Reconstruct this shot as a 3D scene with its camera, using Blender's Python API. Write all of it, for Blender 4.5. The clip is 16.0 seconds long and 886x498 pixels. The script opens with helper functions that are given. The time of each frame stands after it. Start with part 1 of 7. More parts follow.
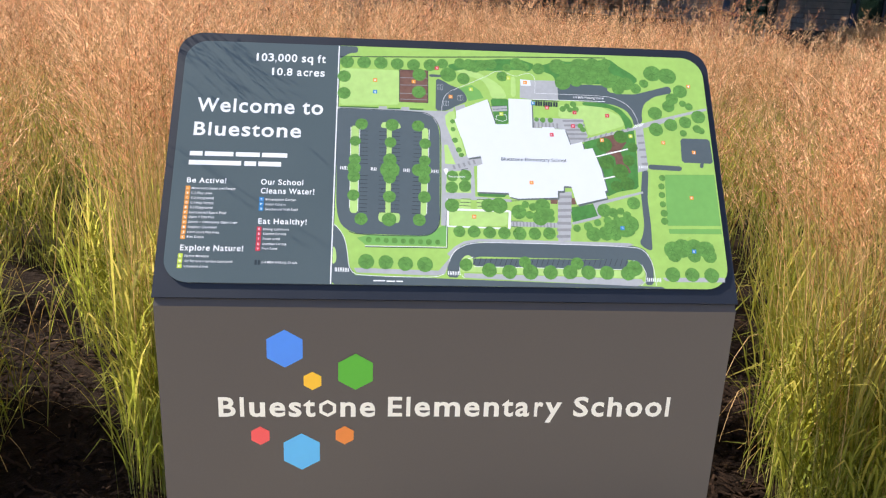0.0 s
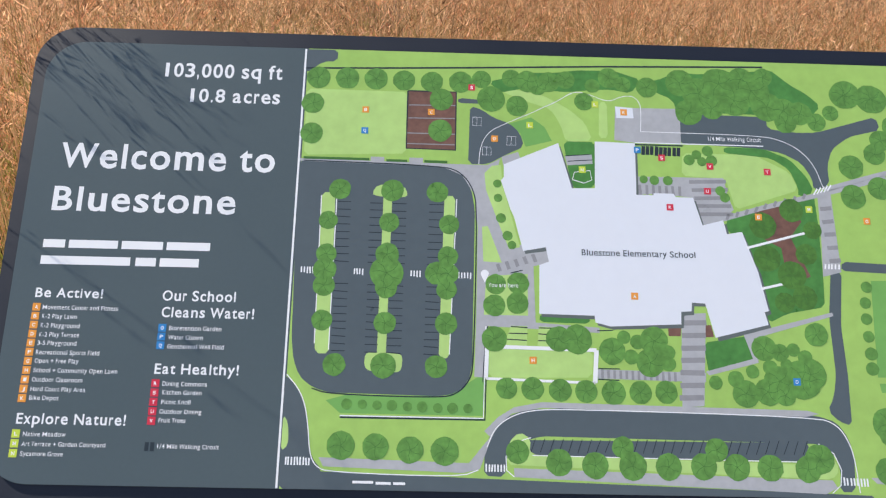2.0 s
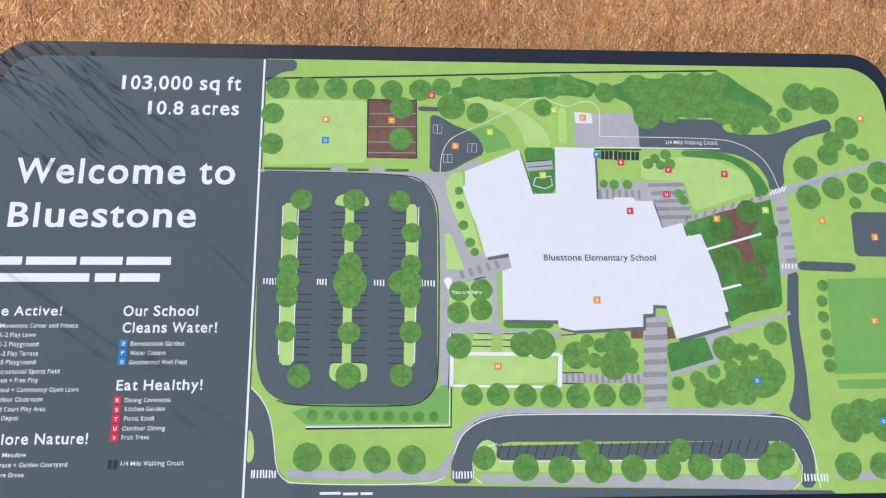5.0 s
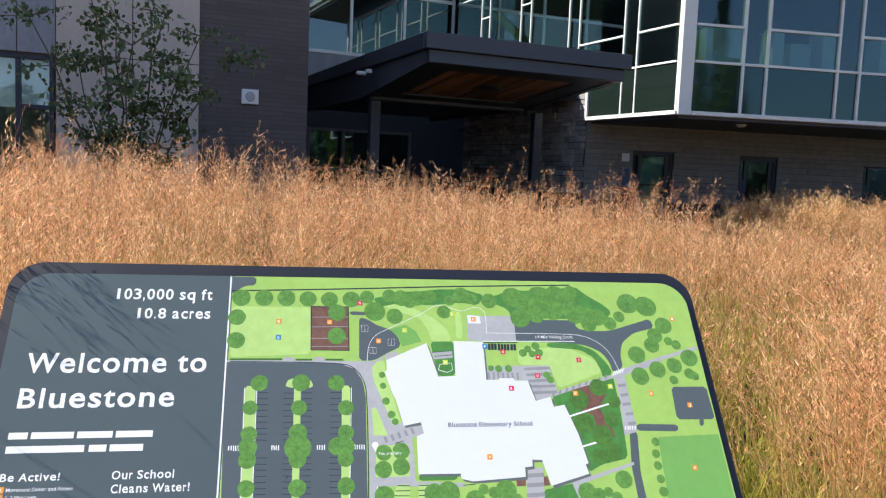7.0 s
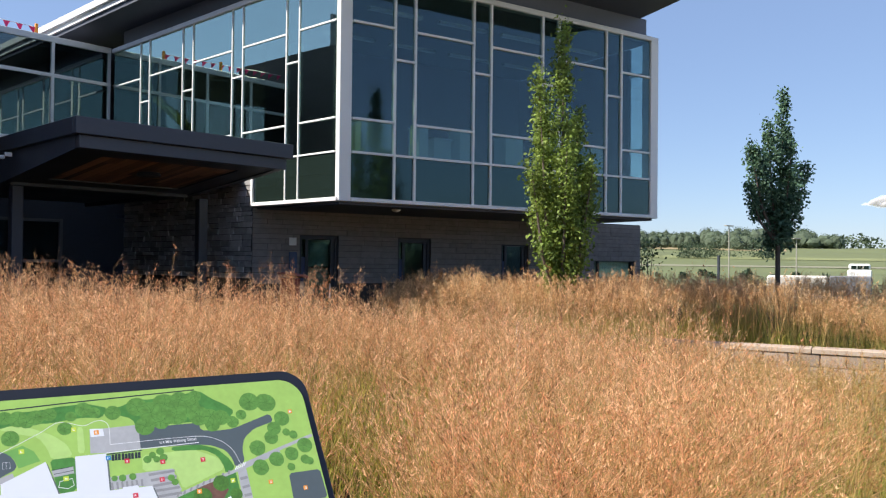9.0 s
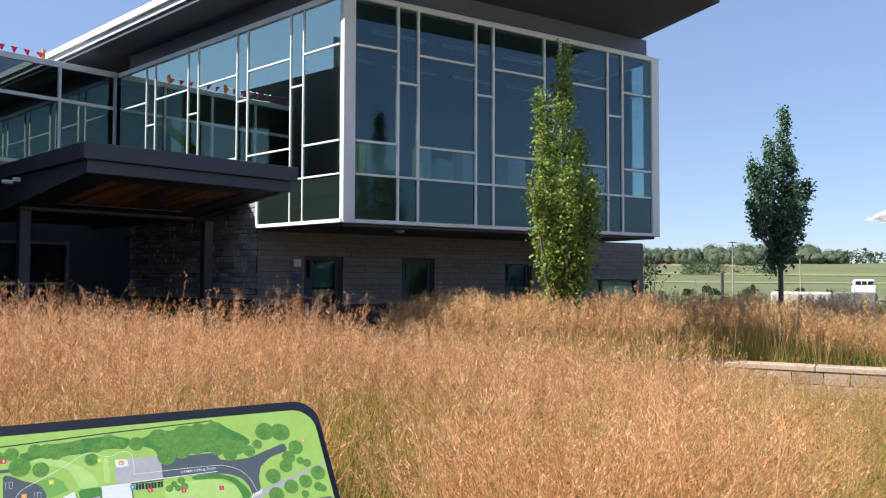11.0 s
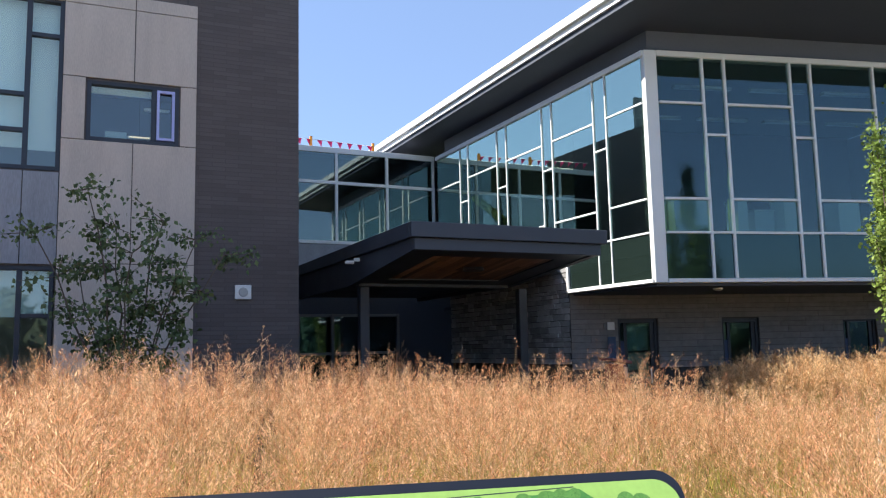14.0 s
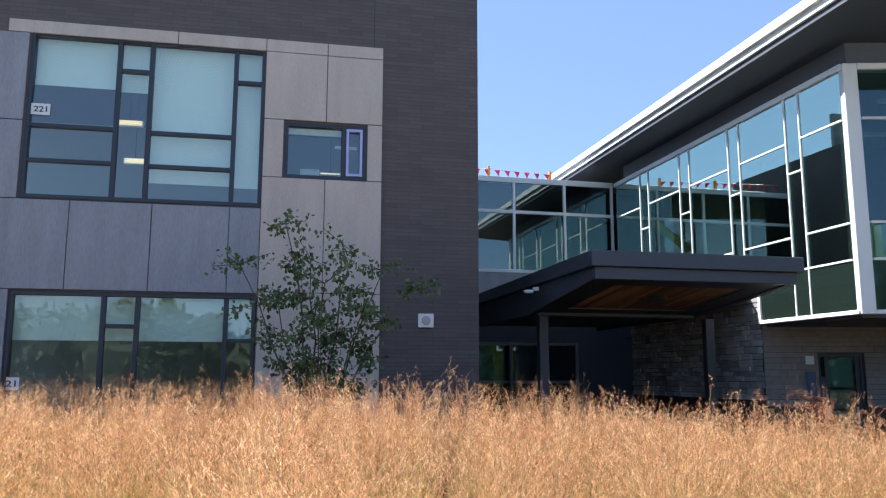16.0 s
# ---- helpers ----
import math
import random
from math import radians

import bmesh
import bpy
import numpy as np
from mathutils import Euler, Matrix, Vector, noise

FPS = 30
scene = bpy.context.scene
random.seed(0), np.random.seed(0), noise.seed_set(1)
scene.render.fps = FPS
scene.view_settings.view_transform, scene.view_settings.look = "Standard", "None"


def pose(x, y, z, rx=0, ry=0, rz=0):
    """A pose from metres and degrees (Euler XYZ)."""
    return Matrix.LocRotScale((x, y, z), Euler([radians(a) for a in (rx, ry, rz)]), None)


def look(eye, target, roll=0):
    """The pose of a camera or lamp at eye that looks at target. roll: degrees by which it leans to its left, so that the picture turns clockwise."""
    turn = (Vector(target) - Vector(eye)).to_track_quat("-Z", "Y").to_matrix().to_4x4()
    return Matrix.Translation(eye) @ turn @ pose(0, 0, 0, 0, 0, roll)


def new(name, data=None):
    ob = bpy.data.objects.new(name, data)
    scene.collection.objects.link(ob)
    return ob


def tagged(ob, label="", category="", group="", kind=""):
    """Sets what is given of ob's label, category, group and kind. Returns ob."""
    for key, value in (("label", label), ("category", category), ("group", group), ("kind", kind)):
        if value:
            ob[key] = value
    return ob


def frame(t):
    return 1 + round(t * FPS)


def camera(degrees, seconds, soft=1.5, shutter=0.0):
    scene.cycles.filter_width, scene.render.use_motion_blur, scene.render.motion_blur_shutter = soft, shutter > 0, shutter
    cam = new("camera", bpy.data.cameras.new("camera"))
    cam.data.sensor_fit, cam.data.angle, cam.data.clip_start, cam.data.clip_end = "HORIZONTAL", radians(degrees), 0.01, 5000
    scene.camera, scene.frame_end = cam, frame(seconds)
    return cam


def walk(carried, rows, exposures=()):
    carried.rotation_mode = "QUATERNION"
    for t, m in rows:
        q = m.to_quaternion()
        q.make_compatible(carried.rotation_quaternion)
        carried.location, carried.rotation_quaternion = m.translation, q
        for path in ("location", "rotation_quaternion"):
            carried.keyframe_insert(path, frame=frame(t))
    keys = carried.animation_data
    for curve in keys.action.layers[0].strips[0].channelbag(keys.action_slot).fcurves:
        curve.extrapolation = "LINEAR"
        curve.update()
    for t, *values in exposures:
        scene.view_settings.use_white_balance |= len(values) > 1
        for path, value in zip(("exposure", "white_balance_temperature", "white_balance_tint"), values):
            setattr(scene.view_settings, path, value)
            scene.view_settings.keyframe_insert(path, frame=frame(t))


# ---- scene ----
cam = camera(57.61, 16.0, soft=1.2)
PATH = [
    (0.0, 0.106, -1.690, 1.492, -4.02, -17.25, -2.28),
    (0.5, 0.084, -1.481, 1.513, -3.41, -18.75, -2.92),
    (1.0, 0.055, -1.239, 1.544, -4.02, -20.19, -2.27),
    (1.5, 0.103, -1.024, 1.540, -4.56, -20.68, -2.25),
    (2.0, 0.176, -0.833, 1.527, -0.77, -21.08, -1.82),
    (2.5, 0.142, -0.756, 1.538, -0.26, -22.24, 0.08),
    (3.0, 0.134, -0.744, 1.543, -2.15, -22.88, 0.24),
    (3.5, 0.158, -0.773, 1.540, -3.14, -22.80, -0.61),
    (6.0, 0.191, -0.967, 1.537, -3.24, -14.46, -1.77),
    (6.5, 0.106, -1.097, 1.566, -6.91, -8.67, -2.03),
    (7.0, 0.104, -1.187, 1.581, -10.66, -5.37, -2.39),
    (7.5, 0.189, -1.286, 1.603, -14.79, -2.88, -2.10),
    (8.0, 0.240, -1.373, 1.625, -21.86, -1.45, -1.41),
    (8.5, 0.187, -1.422, 1.649, -29.84, -0.06, -1.03),
    (9.0, 0.141, -1.426, 1.652, -33.42, 0.94, -0.60),
    (11.5, 0.074, -1.509, 1.695, -32.82, 3.10, 0.12),
    (12.0, 0.063, -1.484, 1.690, -28.52, 5.70, 0.43),
    (12.5, 0.075, -1.470, 1.696, -26.49, 7.79, 0.65),
    (13.0, 0.043, -1.466, 1.697, -22.51, 7.66, 1.40),
    (13.5, 0.021, -1.434, 1.690, -16.97, 7.29, 1.28),
    (14.0, 0.001, -1.439, 1.689, -11.54, 6.95, 1.25),
    (14.5, -0.008, -1.454, 1.692, -6.80, 6.46, 1.24),
    (15.0, -0.039, -1.418, 1.683, -2.94, 6.30, 1.04),
    (15.5, -0.054, -1.457, 1.704, -0.57, 7.57, 0.45),
    (16.0, -0.059, -1.462, 1.723, 0.82, 8.99, -0.10),
]
EXPOSURES = [(0.0, 1.18, 6500, 10.0), (1.0, 1.04, 6500, 10.0), (1.5, 0.86, 6500, 10.0), (2.0, 0.76, 6500, 10.0), (2.5, 0.79, 6500, 10.0), (3.5, 0.85, 6500, 10.0), (6.0, 0.94, 6500, 10.0), (6.5, 1.1, 6500, 10.0), (7.0, 1.14, 6500, 10.0), (7.5, 1.2, 6500, 10.0), (8.0, 1.03, 6500, 10.0), (9.0, 1.0, 6500, 10.0), (11.5, 1.08, 6500, 10.0), (12.0, 1.17, 6500, 10.0), (13.0, 1.22, 6500, 10.0), (13.5, 1.38, 6433, 9.5), (14.5, 1.36, 6300, 8.5), (15.5, 1.5, 6150, 7.5), (16.0, 1.44, 6150, 7.5)]
walk(cam, [(t, pose(x, y, z, 90 + pitch, roll, yaw)) for t, x, y, z, yaw, pitch, roll in PATH], EXPOSURES)

# ---- daylight: sun ahead on the left, clear sky ----
SUN_LEFT, SUN_UP = 70.0, 43.5
to_sun = Vector((-math.sin(radians(SUN_LEFT)) * math.cos(radians(SUN_UP)),
                 math.cos(radians(SUN_LEFT)) * math.cos(radians(SUN_UP)), math.sin(radians(SUN_UP))))
world = bpy.data.worlds.new("world")
scene.world = world
world.use_nodes = True
wn = world.node_tree.nodes
sky = wn.new("ShaderNodeTexSky")
sky.sky_type, sky.sun_disc = "NISHITA", False
sky.sun_elevation, sky.sun_rotation = radians(SUN_UP), radians(-SUN_LEFT)
sky.air_density, sky.dust_density, sky.ozone_density = 0.9, 0.3, 2.6
blend = wn.new("ShaderNodeMix")       # thin even haze over the clear sky
blend.data_type, blend.inputs[0].default_value, blend.inputs[7].default_value = "RGBA", 0.5, (2.0, 2.8, 4.75, 1)
world.node_tree.links.new(sky.outputs[0], blend.inputs[6])
world.node_tree.links.new(blend.outputs[2], wn["Background"].inputs[0])
wn["Background"].inputs[1].default_value = 0.085
sun = new("sun", bpy.data.lights.new("sun", "SUN"))
sun.data.energy, sun.data.angle, sun.data.color = 4.8, radians(0.53), (1.0, 0.94, 0.84)
sun.matrix_world = look(to_sun * 60, (0, 0, 0))

# ---- materials ----
MATS = {}


def mat(name, colour, rough=0.6, metal=0.0, vary=0.12, scale=6.0, fine=60.0, bump=0.0, spec=0.5, isle=0.0, per_object=0.0, stretch=(1, 1, 1)):
    """Plain surface with colour variation at two scales, bump and gloss variation."""
    if name in MATS:
        return MATS[name]
    m = bpy.data.materials.new(name)
    m.use_nodes = True
    n, l = m.node_tree.nodes, m.node_tree.links
    b = n["Principled BSDF"]
    b.inputs["Roughness"].default_value, b.inputs["Metallic"].default_value = rough, metal
    b.inputs["Specular IOR Level"].default_value = spec
    tc = n.new("ShaderNodeTexCoord")
    mp = n.new("ShaderNodeMapping")
    mp.inputs["Scale"].default_value = stretch
    l.new(tc.outputs["Object"], mp.inputs[0])
    big, small = n.new("ShaderNodeTexNoise"), n.new("ShaderNodeTexNoise")
    big.inputs["Scale"].default_value, small.inputs["Scale"].default_value = scale, fine
    big.inputs["Detail"].default_value, small.inputs["Detail"].default_value = 4, 3
    l.new(mp.outputs[0], big.inputs["Vector"])
    l.new(mp.outputs[0], small.inputs["Vector"])
    add = n.new("ShaderNodeMath")
    add.operation = "ADD"
    l.new(big.outputs["Fac"], add.inputs[0])
    l.new(small.outputs["Fac"], add.inputs[1])
    last = add
    if isle or per_object:
        src = n.new("ShaderNodeNewGeometry").outputs["Random Per Island"] if isle else n.new("ShaderNodeObjectInfo").outputs["Random"]
        amount = isle or per_object
        more = n.new("ShaderNodeMath")
        more.operation, more.inputs[1].default_value = "MULTIPLY_ADD", amount / max(vary, 1e-3)
        l.new(src, more.inputs[0])
        l.new(last.outputs[0], more.inputs[2])
        shift = n.new("ShaderNodeMath")
        shift.operation, shift.inputs[1].default_value = "SUBTRACT", 0.5 * amount / max(vary, 1e-3)
        l.new(more.outputs[0], shift.inputs[0])
        last = shift
    rng = n.new("ShaderNodeMapRange")
    rng.clamp = False
    rng.inputs[1].default_value, rng.inputs[2].default_value = 0.5, 1.5
    rng.inputs[3].default_value, rng.inputs[4].default_value = 1 - vary, 1 + vary
    l.new(last.outputs[0], rng.inputs[0])
    mul = n.new("ShaderNodeVectorMath")
    mul.operation = "SCALE"
    mul.inputs[0].default_value = colour
    l.new(rng.outputs[0], mul.inputs["Scale"])
    l.new(mul.outputs[0], b.inputs["Base Color"])
    rr = n.new("ShaderNodeMapRange")
    rr.inputs[3].default_value, rr.inputs[4].default_value = max(0.02, rough - 0.1), min(1, rough + 0.1)
    l.new(big.outputs["Fac"], rr.inputs[0])
    l.new(rr.outputs[0], b.inputs["Roughness"])
    if bump:
        bp = n.new("ShaderNodeBump")
        bp.inputs["Strength"].default_value, bp.inputs["Distance"].default_value = min(1, bump), 0.01 * bump
        l.new(small.outputs["Fac"], bp.inputs["Height"])
        l.new(bp.outputs[0], b.inputs["Normal"])
    MATS[name] = m
    return m


def glass(name, tint, mirror, gloss=(0.93, 0.97, 1.0)):
    """Coated window glass: tinted see-through with a mirror gloss (its share seen square on) that grows at grazing angles."""
    m = bpy.data.materials.new(name)
    m.use_nodes = True
    n, l = m.node_tree.nodes, m.node_tree.links
    n.remove(n["Principled BSDF"])
    tr, gl, mix, lw, pw, rm = (n.new(k) for k in ("ShaderNodeBsdfTransparent", "ShaderNodeBsdfGlossy", "ShaderNodeMixShader", "ShaderNodeLayerWeight", "ShaderNodeMath", "ShaderNodeMapRange"))
    tr.inputs[0].default_value = (*tint, 1)
    gl.inputs[0].default_value, gl.inputs[1].default_value = (*gloss, 1), 0.0
    pw.operation, pw.inputs[1].default_value = "POWER", 4.0
    rm.inputs[3].default_value = mirror
    l.new(lw.outputs["Facing"], pw.inputs[0])
    l.new(pw.outputs[0], rm.inputs[0])
    no = n.new("ShaderNodeTexNoise")
    no.inputs["Scale"].default_value = 0.9
    tc = n.new("ShaderNodeTexCoord")
    l.new(tc.outputs["Object"], no.inputs["Vector"])
    bp = n.new("ShaderNodeBump")
    bp.inputs["Strength"].default_value, bp.inputs["Distance"].default_value = 0.15, 0.004
    l.new(no.outputs["Fac"], bp.inputs["Height"])
    l.new(bp.outputs[0], gl.inputs["Normal"])
    l.new(rm.outputs[0], mix.inputs[0])
    l.new(tr.outputs[0], mix.inputs[1])
    l.new(gl.outputs[0], mix.inputs[2])
    l.new(mix.outputs[0], n["Material Output"].inputs[0])
    return m


def leafy(name, low, high, z0, z1, isle=0.25, through_share=0.4, rough=0.6):
    """Thin plant tissue: colour shifts with height (grass ripens, tree leaves get paler upwards), light passes through
    it.
    """
    m = bpy.data.materials.new(name)
    m.use_nodes = True
    n, l = m.node_tree.nodes, m.node_tree.links
    b = n["Principled BSDF"]
    b.inputs["Roughness"].default_value = rough
    b.inputs["Specular IOR Level"].default_value = 0.3
    geo = n.new("ShaderNodeNewGeometry")
    sep = n.new("ShaderNodeSeparateXYZ")
    l.new(geo.outputs["Position"], sep.inputs[0])
    noi = n.new("ShaderNodeTexNoise")
    noi.inputs["Scale"].default_value = 1.1
    l.new(geo.outputs["Position"], noi.inputs["Vector"])
    wob = n.new("ShaderNodeMath")
    wob.operation, wob.inputs[1].default_value = "MULTIPLY_ADD", 0.9 * (z1 - z0)
    l.new(noi.outputs["Fac"], wob.inputs[0])
    each = n.new("ShaderNodeMath")
    each.operation, each.inputs[1].default_value = "MULTIPLY_ADD", 1.1 * (z1 - z0)
    l.new(geo.outputs["Random Per Island"], each.inputs[0])
    down = n.new("ShaderNodeMath")
    down.operation, down.inputs[1].default_value = "SUBTRACT", 0.55 * (z1 - z0)
    l.new(sep.outputs[2], each.inputs[2])
    l.new(each.outputs[0], down.inputs[0])
    l.new(down.outputs[0], wob.inputs[2])
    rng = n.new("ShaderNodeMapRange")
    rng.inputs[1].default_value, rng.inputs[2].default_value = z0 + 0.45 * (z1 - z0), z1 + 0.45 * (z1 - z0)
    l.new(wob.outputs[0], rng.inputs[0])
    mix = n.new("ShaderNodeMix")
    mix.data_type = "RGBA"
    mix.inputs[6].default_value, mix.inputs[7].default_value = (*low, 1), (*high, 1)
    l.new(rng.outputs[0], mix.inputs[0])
    hsv = n.new("ShaderNodeHueSaturation")
    val = n.new("ShaderNodeMapRange")
    val.inputs[3].default_value, val.inputs[4].default_value = 1 - isle, 1 + isle
    l.new(geo.outputs["Random Per Island"], val.inputs[0])
    l.new(val.outputs[0], hsv.inputs["Value"])
    hue = n.new("ShaderNodeMapRange")
    hue.inputs[3].default_value, hue.inputs[4].default_value = 0.485, 0.515
    l.new(noi.outputs["Fac"], hue.inputs[0])
    l.new(hue.outputs[0], hsv.inputs["Hue"])
    l.new(mix.outputs[2], hsv.inputs["Color"])
    l.new(hsv.outputs[0], b.inputs["Base Color"])
    tl = n.new("ShaderNodeBsdfTranslucent")
    l.new(hsv.outputs[0], tl.inputs[0])
    ms = n.new("ShaderNodeMixShader")
    ms.inputs[0].default_value = through_share
    l.new(b.outputs[0], ms.inputs[1])
    l.new(tl.outputs[0], ms.inputs[2])
    l.new(ms.outputs[0], n["Material Output"].inputs[0])
    return m


M_WHITE = mat("white_aluminium", (0.72, 0.72, 0.72), 0.4, 0.0, 0.04, 3, 40)


def brickwork(name, colour, joint):
    """Thin dark brick courses: colour, gloss and relief from a brick pattern at real size."""
    m = mat(name, colour, 0.85, 0, 0.16, 1.5, 50, 0.0)
    n, l = m.node_tree.nodes, m.node_tree.links
    b = n["Principled BSDF"]
    tc = next(k for k in n if k.bl_idname == "ShaderNodeTexCoord")
    sp, cb = n.new("ShaderNodeSeparateXYZ"), n.new("ShaderNodeCombineXYZ")
    l.new(tc.outputs["Object"], sp.inputs[0])
    ad = n.new("ShaderNodeMath")
    l.new(sp.outputs[0], ad.inputs[0]), l.new(sp.outputs[1], ad.inputs[1])
    l.new(ad.outputs[0], cb.inputs[0]), l.new(sp.outputs[2], cb.inputs[1])
    br = n.new("ShaderNodeTexBrick")
    br.inputs["Scale"].default_value = 1.0
    br.inputs["Brick Width"].default_value, br.inputs["Row Height"].default_value, br.inputs["Mortar Size"].default_value = 0.4, 0.067, 0.005
    br.inputs["Color1"].default_value, br.inputs["Color2"].default_value, br.inputs["Mortar"].default_value = (1, 1, 1, 1), (0.8, 0.8, 0.8, 1), (joint, joint, joint, 1)
    l.new(cb.outputs[0], br.inputs["Vector"])
    old = b.inputs["Base Color"].links[0].from_socket
    mx = n.new("ShaderNodeVectorMath")
    mx.operation = "MULTIPLY"
    l.new(old, mx.inputs[0]), l.new(br.outputs["Color"], mx.inputs[1])
    l.new(mx.outputs[0], b.inputs["Base Color"])
    bp = n.new("ShaderNodeBump")
    bp.inputs["Strength"].default_value, bp.inputs["Distance"].default_value, bp.invert = 0.7, 0.008, True
    l.new(br.outputs["Fac"], bp.inputs["Height"])
    l.new(bp.outputs[0], b.inputs["Normal"])
    return m


M_DARKBRICK = brickwork("dark_brick_wall", (0.12, 0.10, 0.098), 0.7)
M_MORTAR = mat("dark_mortar", (0.06, 0.056, 0.055), 0.9, 0, 0.1, 4, 80)
M_TAN = mat("tan_fibre_cement_panel", (0.50, 0.425, 0.375), 0.75, 0, 0.2, 1.6, 30, 0.1, stretch=(3, 3, 0.5))
M_GREYP = mat("grey_fibre_cement_panel", (0.275, 0.275, 0.305), 0.7, 0, 0.28, 1.3, 25, 0.1, stretch=(3, 3, 0.5))
M_DKFRAME = mat("dark_bronze_frame", (0.036, 0.041, 0.055), 0.45, 0.2, 0.08, 3, 40)
M_SIDING = mat("dark_grey_metal_siding", (0.15, 0.15, 0.165), 0.6, 0.0, 0.07, 1, 20)
M_SOFFIT = mat("charcoal_soffit", (0.056, 0.065, 0.094), 0.7, 0, 0.08, 0.7, 12)
M_CANOPY = mat("dark_slate_painted_steel", (0.042, 0.047, 0.065), 0.45, 0.1, 0.1, 1.5, 30)
M_CEDAR = mat("stained_cedar_board", (0.26, 0.14, 0.085), 0.5, 0, 0.4, 2, 40, 0.1, per_object=0.7, stretch=(6, 0.4, 6))
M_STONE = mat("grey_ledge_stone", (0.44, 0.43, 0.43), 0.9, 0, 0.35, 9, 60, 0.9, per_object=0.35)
# darker copy of the ledge stone: shade below the bay is in its colour
M_STONE_DARK = mat("shade_toned_ledge_stone", (0.225, 0.205, 0.2), 0.9, 0, 0.3, 9, 60, 0.7, per_object=0.08)
# near black: the unlit look of the bay's room is put in this colour
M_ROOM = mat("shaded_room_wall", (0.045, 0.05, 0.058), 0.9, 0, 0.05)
M_UPPER = mat("warm_grey_metal_panel", (0.125, 0.14, 0.18), 0.6, 0, 0.08, 1, 20)
# plaster coloured dark so the rooms read dim
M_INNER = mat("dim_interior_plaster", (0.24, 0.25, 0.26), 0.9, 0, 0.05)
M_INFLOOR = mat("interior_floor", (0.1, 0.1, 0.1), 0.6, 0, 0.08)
M_BLIND = mat("pale_roller_blind", (0.78, 0.82, 0.79), 0.9, 0, 0.03, 1, 90)
M_GLASS = glass("blue_coated_glass", (0.58, 0.70, 0.71), 0.08, gloss=(0.60, 0.77, 0.84))
M_GLASS_SIDE = glass("teal_coated_glass", (0.44, 0.51, 0.47), 0.38, gloss=(0.80, 1.0, 0.90))
M_GLASS_LINK = glass("green_coated_glass", (0.46, 0.54, 0.53), 0.15, gloss=(0.66, 0.80, 0.80))
M_GLASS2 = glass("clear_window_glass", (0.92, 0.98, 0.96), 0.09)
M_SPANDREL = mat("dark_green_spandrel_glass", (0.012, 0.02, 0.017), 0.04, 0, 0.05, 1, 10, spec=0.8)
M_SPANDREL.node_tree.nodes["Principled BSDF"].inputs["Specular Tint"].default_value = (0.55, 0.92, 1.0, 1)
M_CONC = mat("pale_concrete", (0.52, 0.47, 0.42), 0.85, 0, 0.1, 2, 60, 0.3)
M_MULCH = mat("dark_shredded_mulch", (0.019, 0.011, 0.0075), 0.95, 0, 0.5, 14, 120, 1.0, spec=0.1)
M_ASPHALT = mat("grey_asphalt", (0.06, 0.06, 0.062), 0.9, 0, 0.15, 0.8, 60, 0.3)
M_LAWN = mat("mown_meadow", (0.118, 0.136, 0.05), 0.9, 0, 0.25, 0.05, 0.6)
M_NAVY = mat("navy_powder_coat", (0.011, 0.014, 0.024), 0.5, 0, 0.12, 8, 300, 0.1)
M_BODY = mat("warm_grey_powder_coat", (0.083, 0.069, 0.062), 0.5, 0, 0.05, 3, 200, 0.05)

# ---- builders ----
def box(bm, x0, x1, y0, y1, z0, z1, bevel=0.0):
    r = bmesh.ops.create_cube(bm, size=1.0, matrix=Matrix.Translation(((x0 + x1) / 2, (y0 + y1) / 2, (z0 + z1) / 2)) @ Matrix.Diagonal((abs(x1 - x0), abs(y1 - y0), abs(z1 - z0), 1)))
    if bevel:
        vs = set(r["verts"])
        bmesh.ops.bevel(bm, geom=[e for e in bm.edges if e.verts[0] in vs and e.verts[1] in vs], offset=bevel, segments=1, affect="EDGES")
    return bm


def solid(x0, x1, y0, y1, z0, z1, bevel=0.0):
    return box(bmesh.new(), x0, x1, y0, y1, z0, z1, bevel)


def mesh_of(name, bm, *mats, smooth=False):
    me = bpy.data.meshes.new(name)
    bm.to_mesh(me)
    bm.free()
    for m in mats:
        me.materials.append(m)
    if smooth:
        me.polygons.foreach_set("use_smooth", [True] * len(me.polygons))
    return me


def part(name, bm, material, parent, label="", smooth=False):
    ob = new(name, mesh_of(name, bm, material, smooth=smooth))
    ob.parent = parent
    if label:
        tagged(ob, label)
    return ob


def thing(name, m, label, category, group="", kind=""):
    ob = new(name)
    ob.empty_display_size = 0.1
    ob.matrix_world = m
    return tagged(ob, label, category, group, kind)


def tube(bm, p, q, r0, r1, n=8):
    p, q = Vector(p), Vector(q)
    d = q - p
    m = Matrix.Translation((p + q) / 2) @ d.to_track_quat("Z", "Y").to_matrix().to_4x4()
    bmesh.ops.create_cone(bm, cap_ends=True, segments=n, radius1=r0, radius2=r1, depth=d.length, matrix=m)
    return bm


def poly(bm, pts, z=0.0):
    """Flat face through (x, y) points at height z."""
    return bm.faces.new([bm.verts.new((x, y, z)) for x, y in pts])


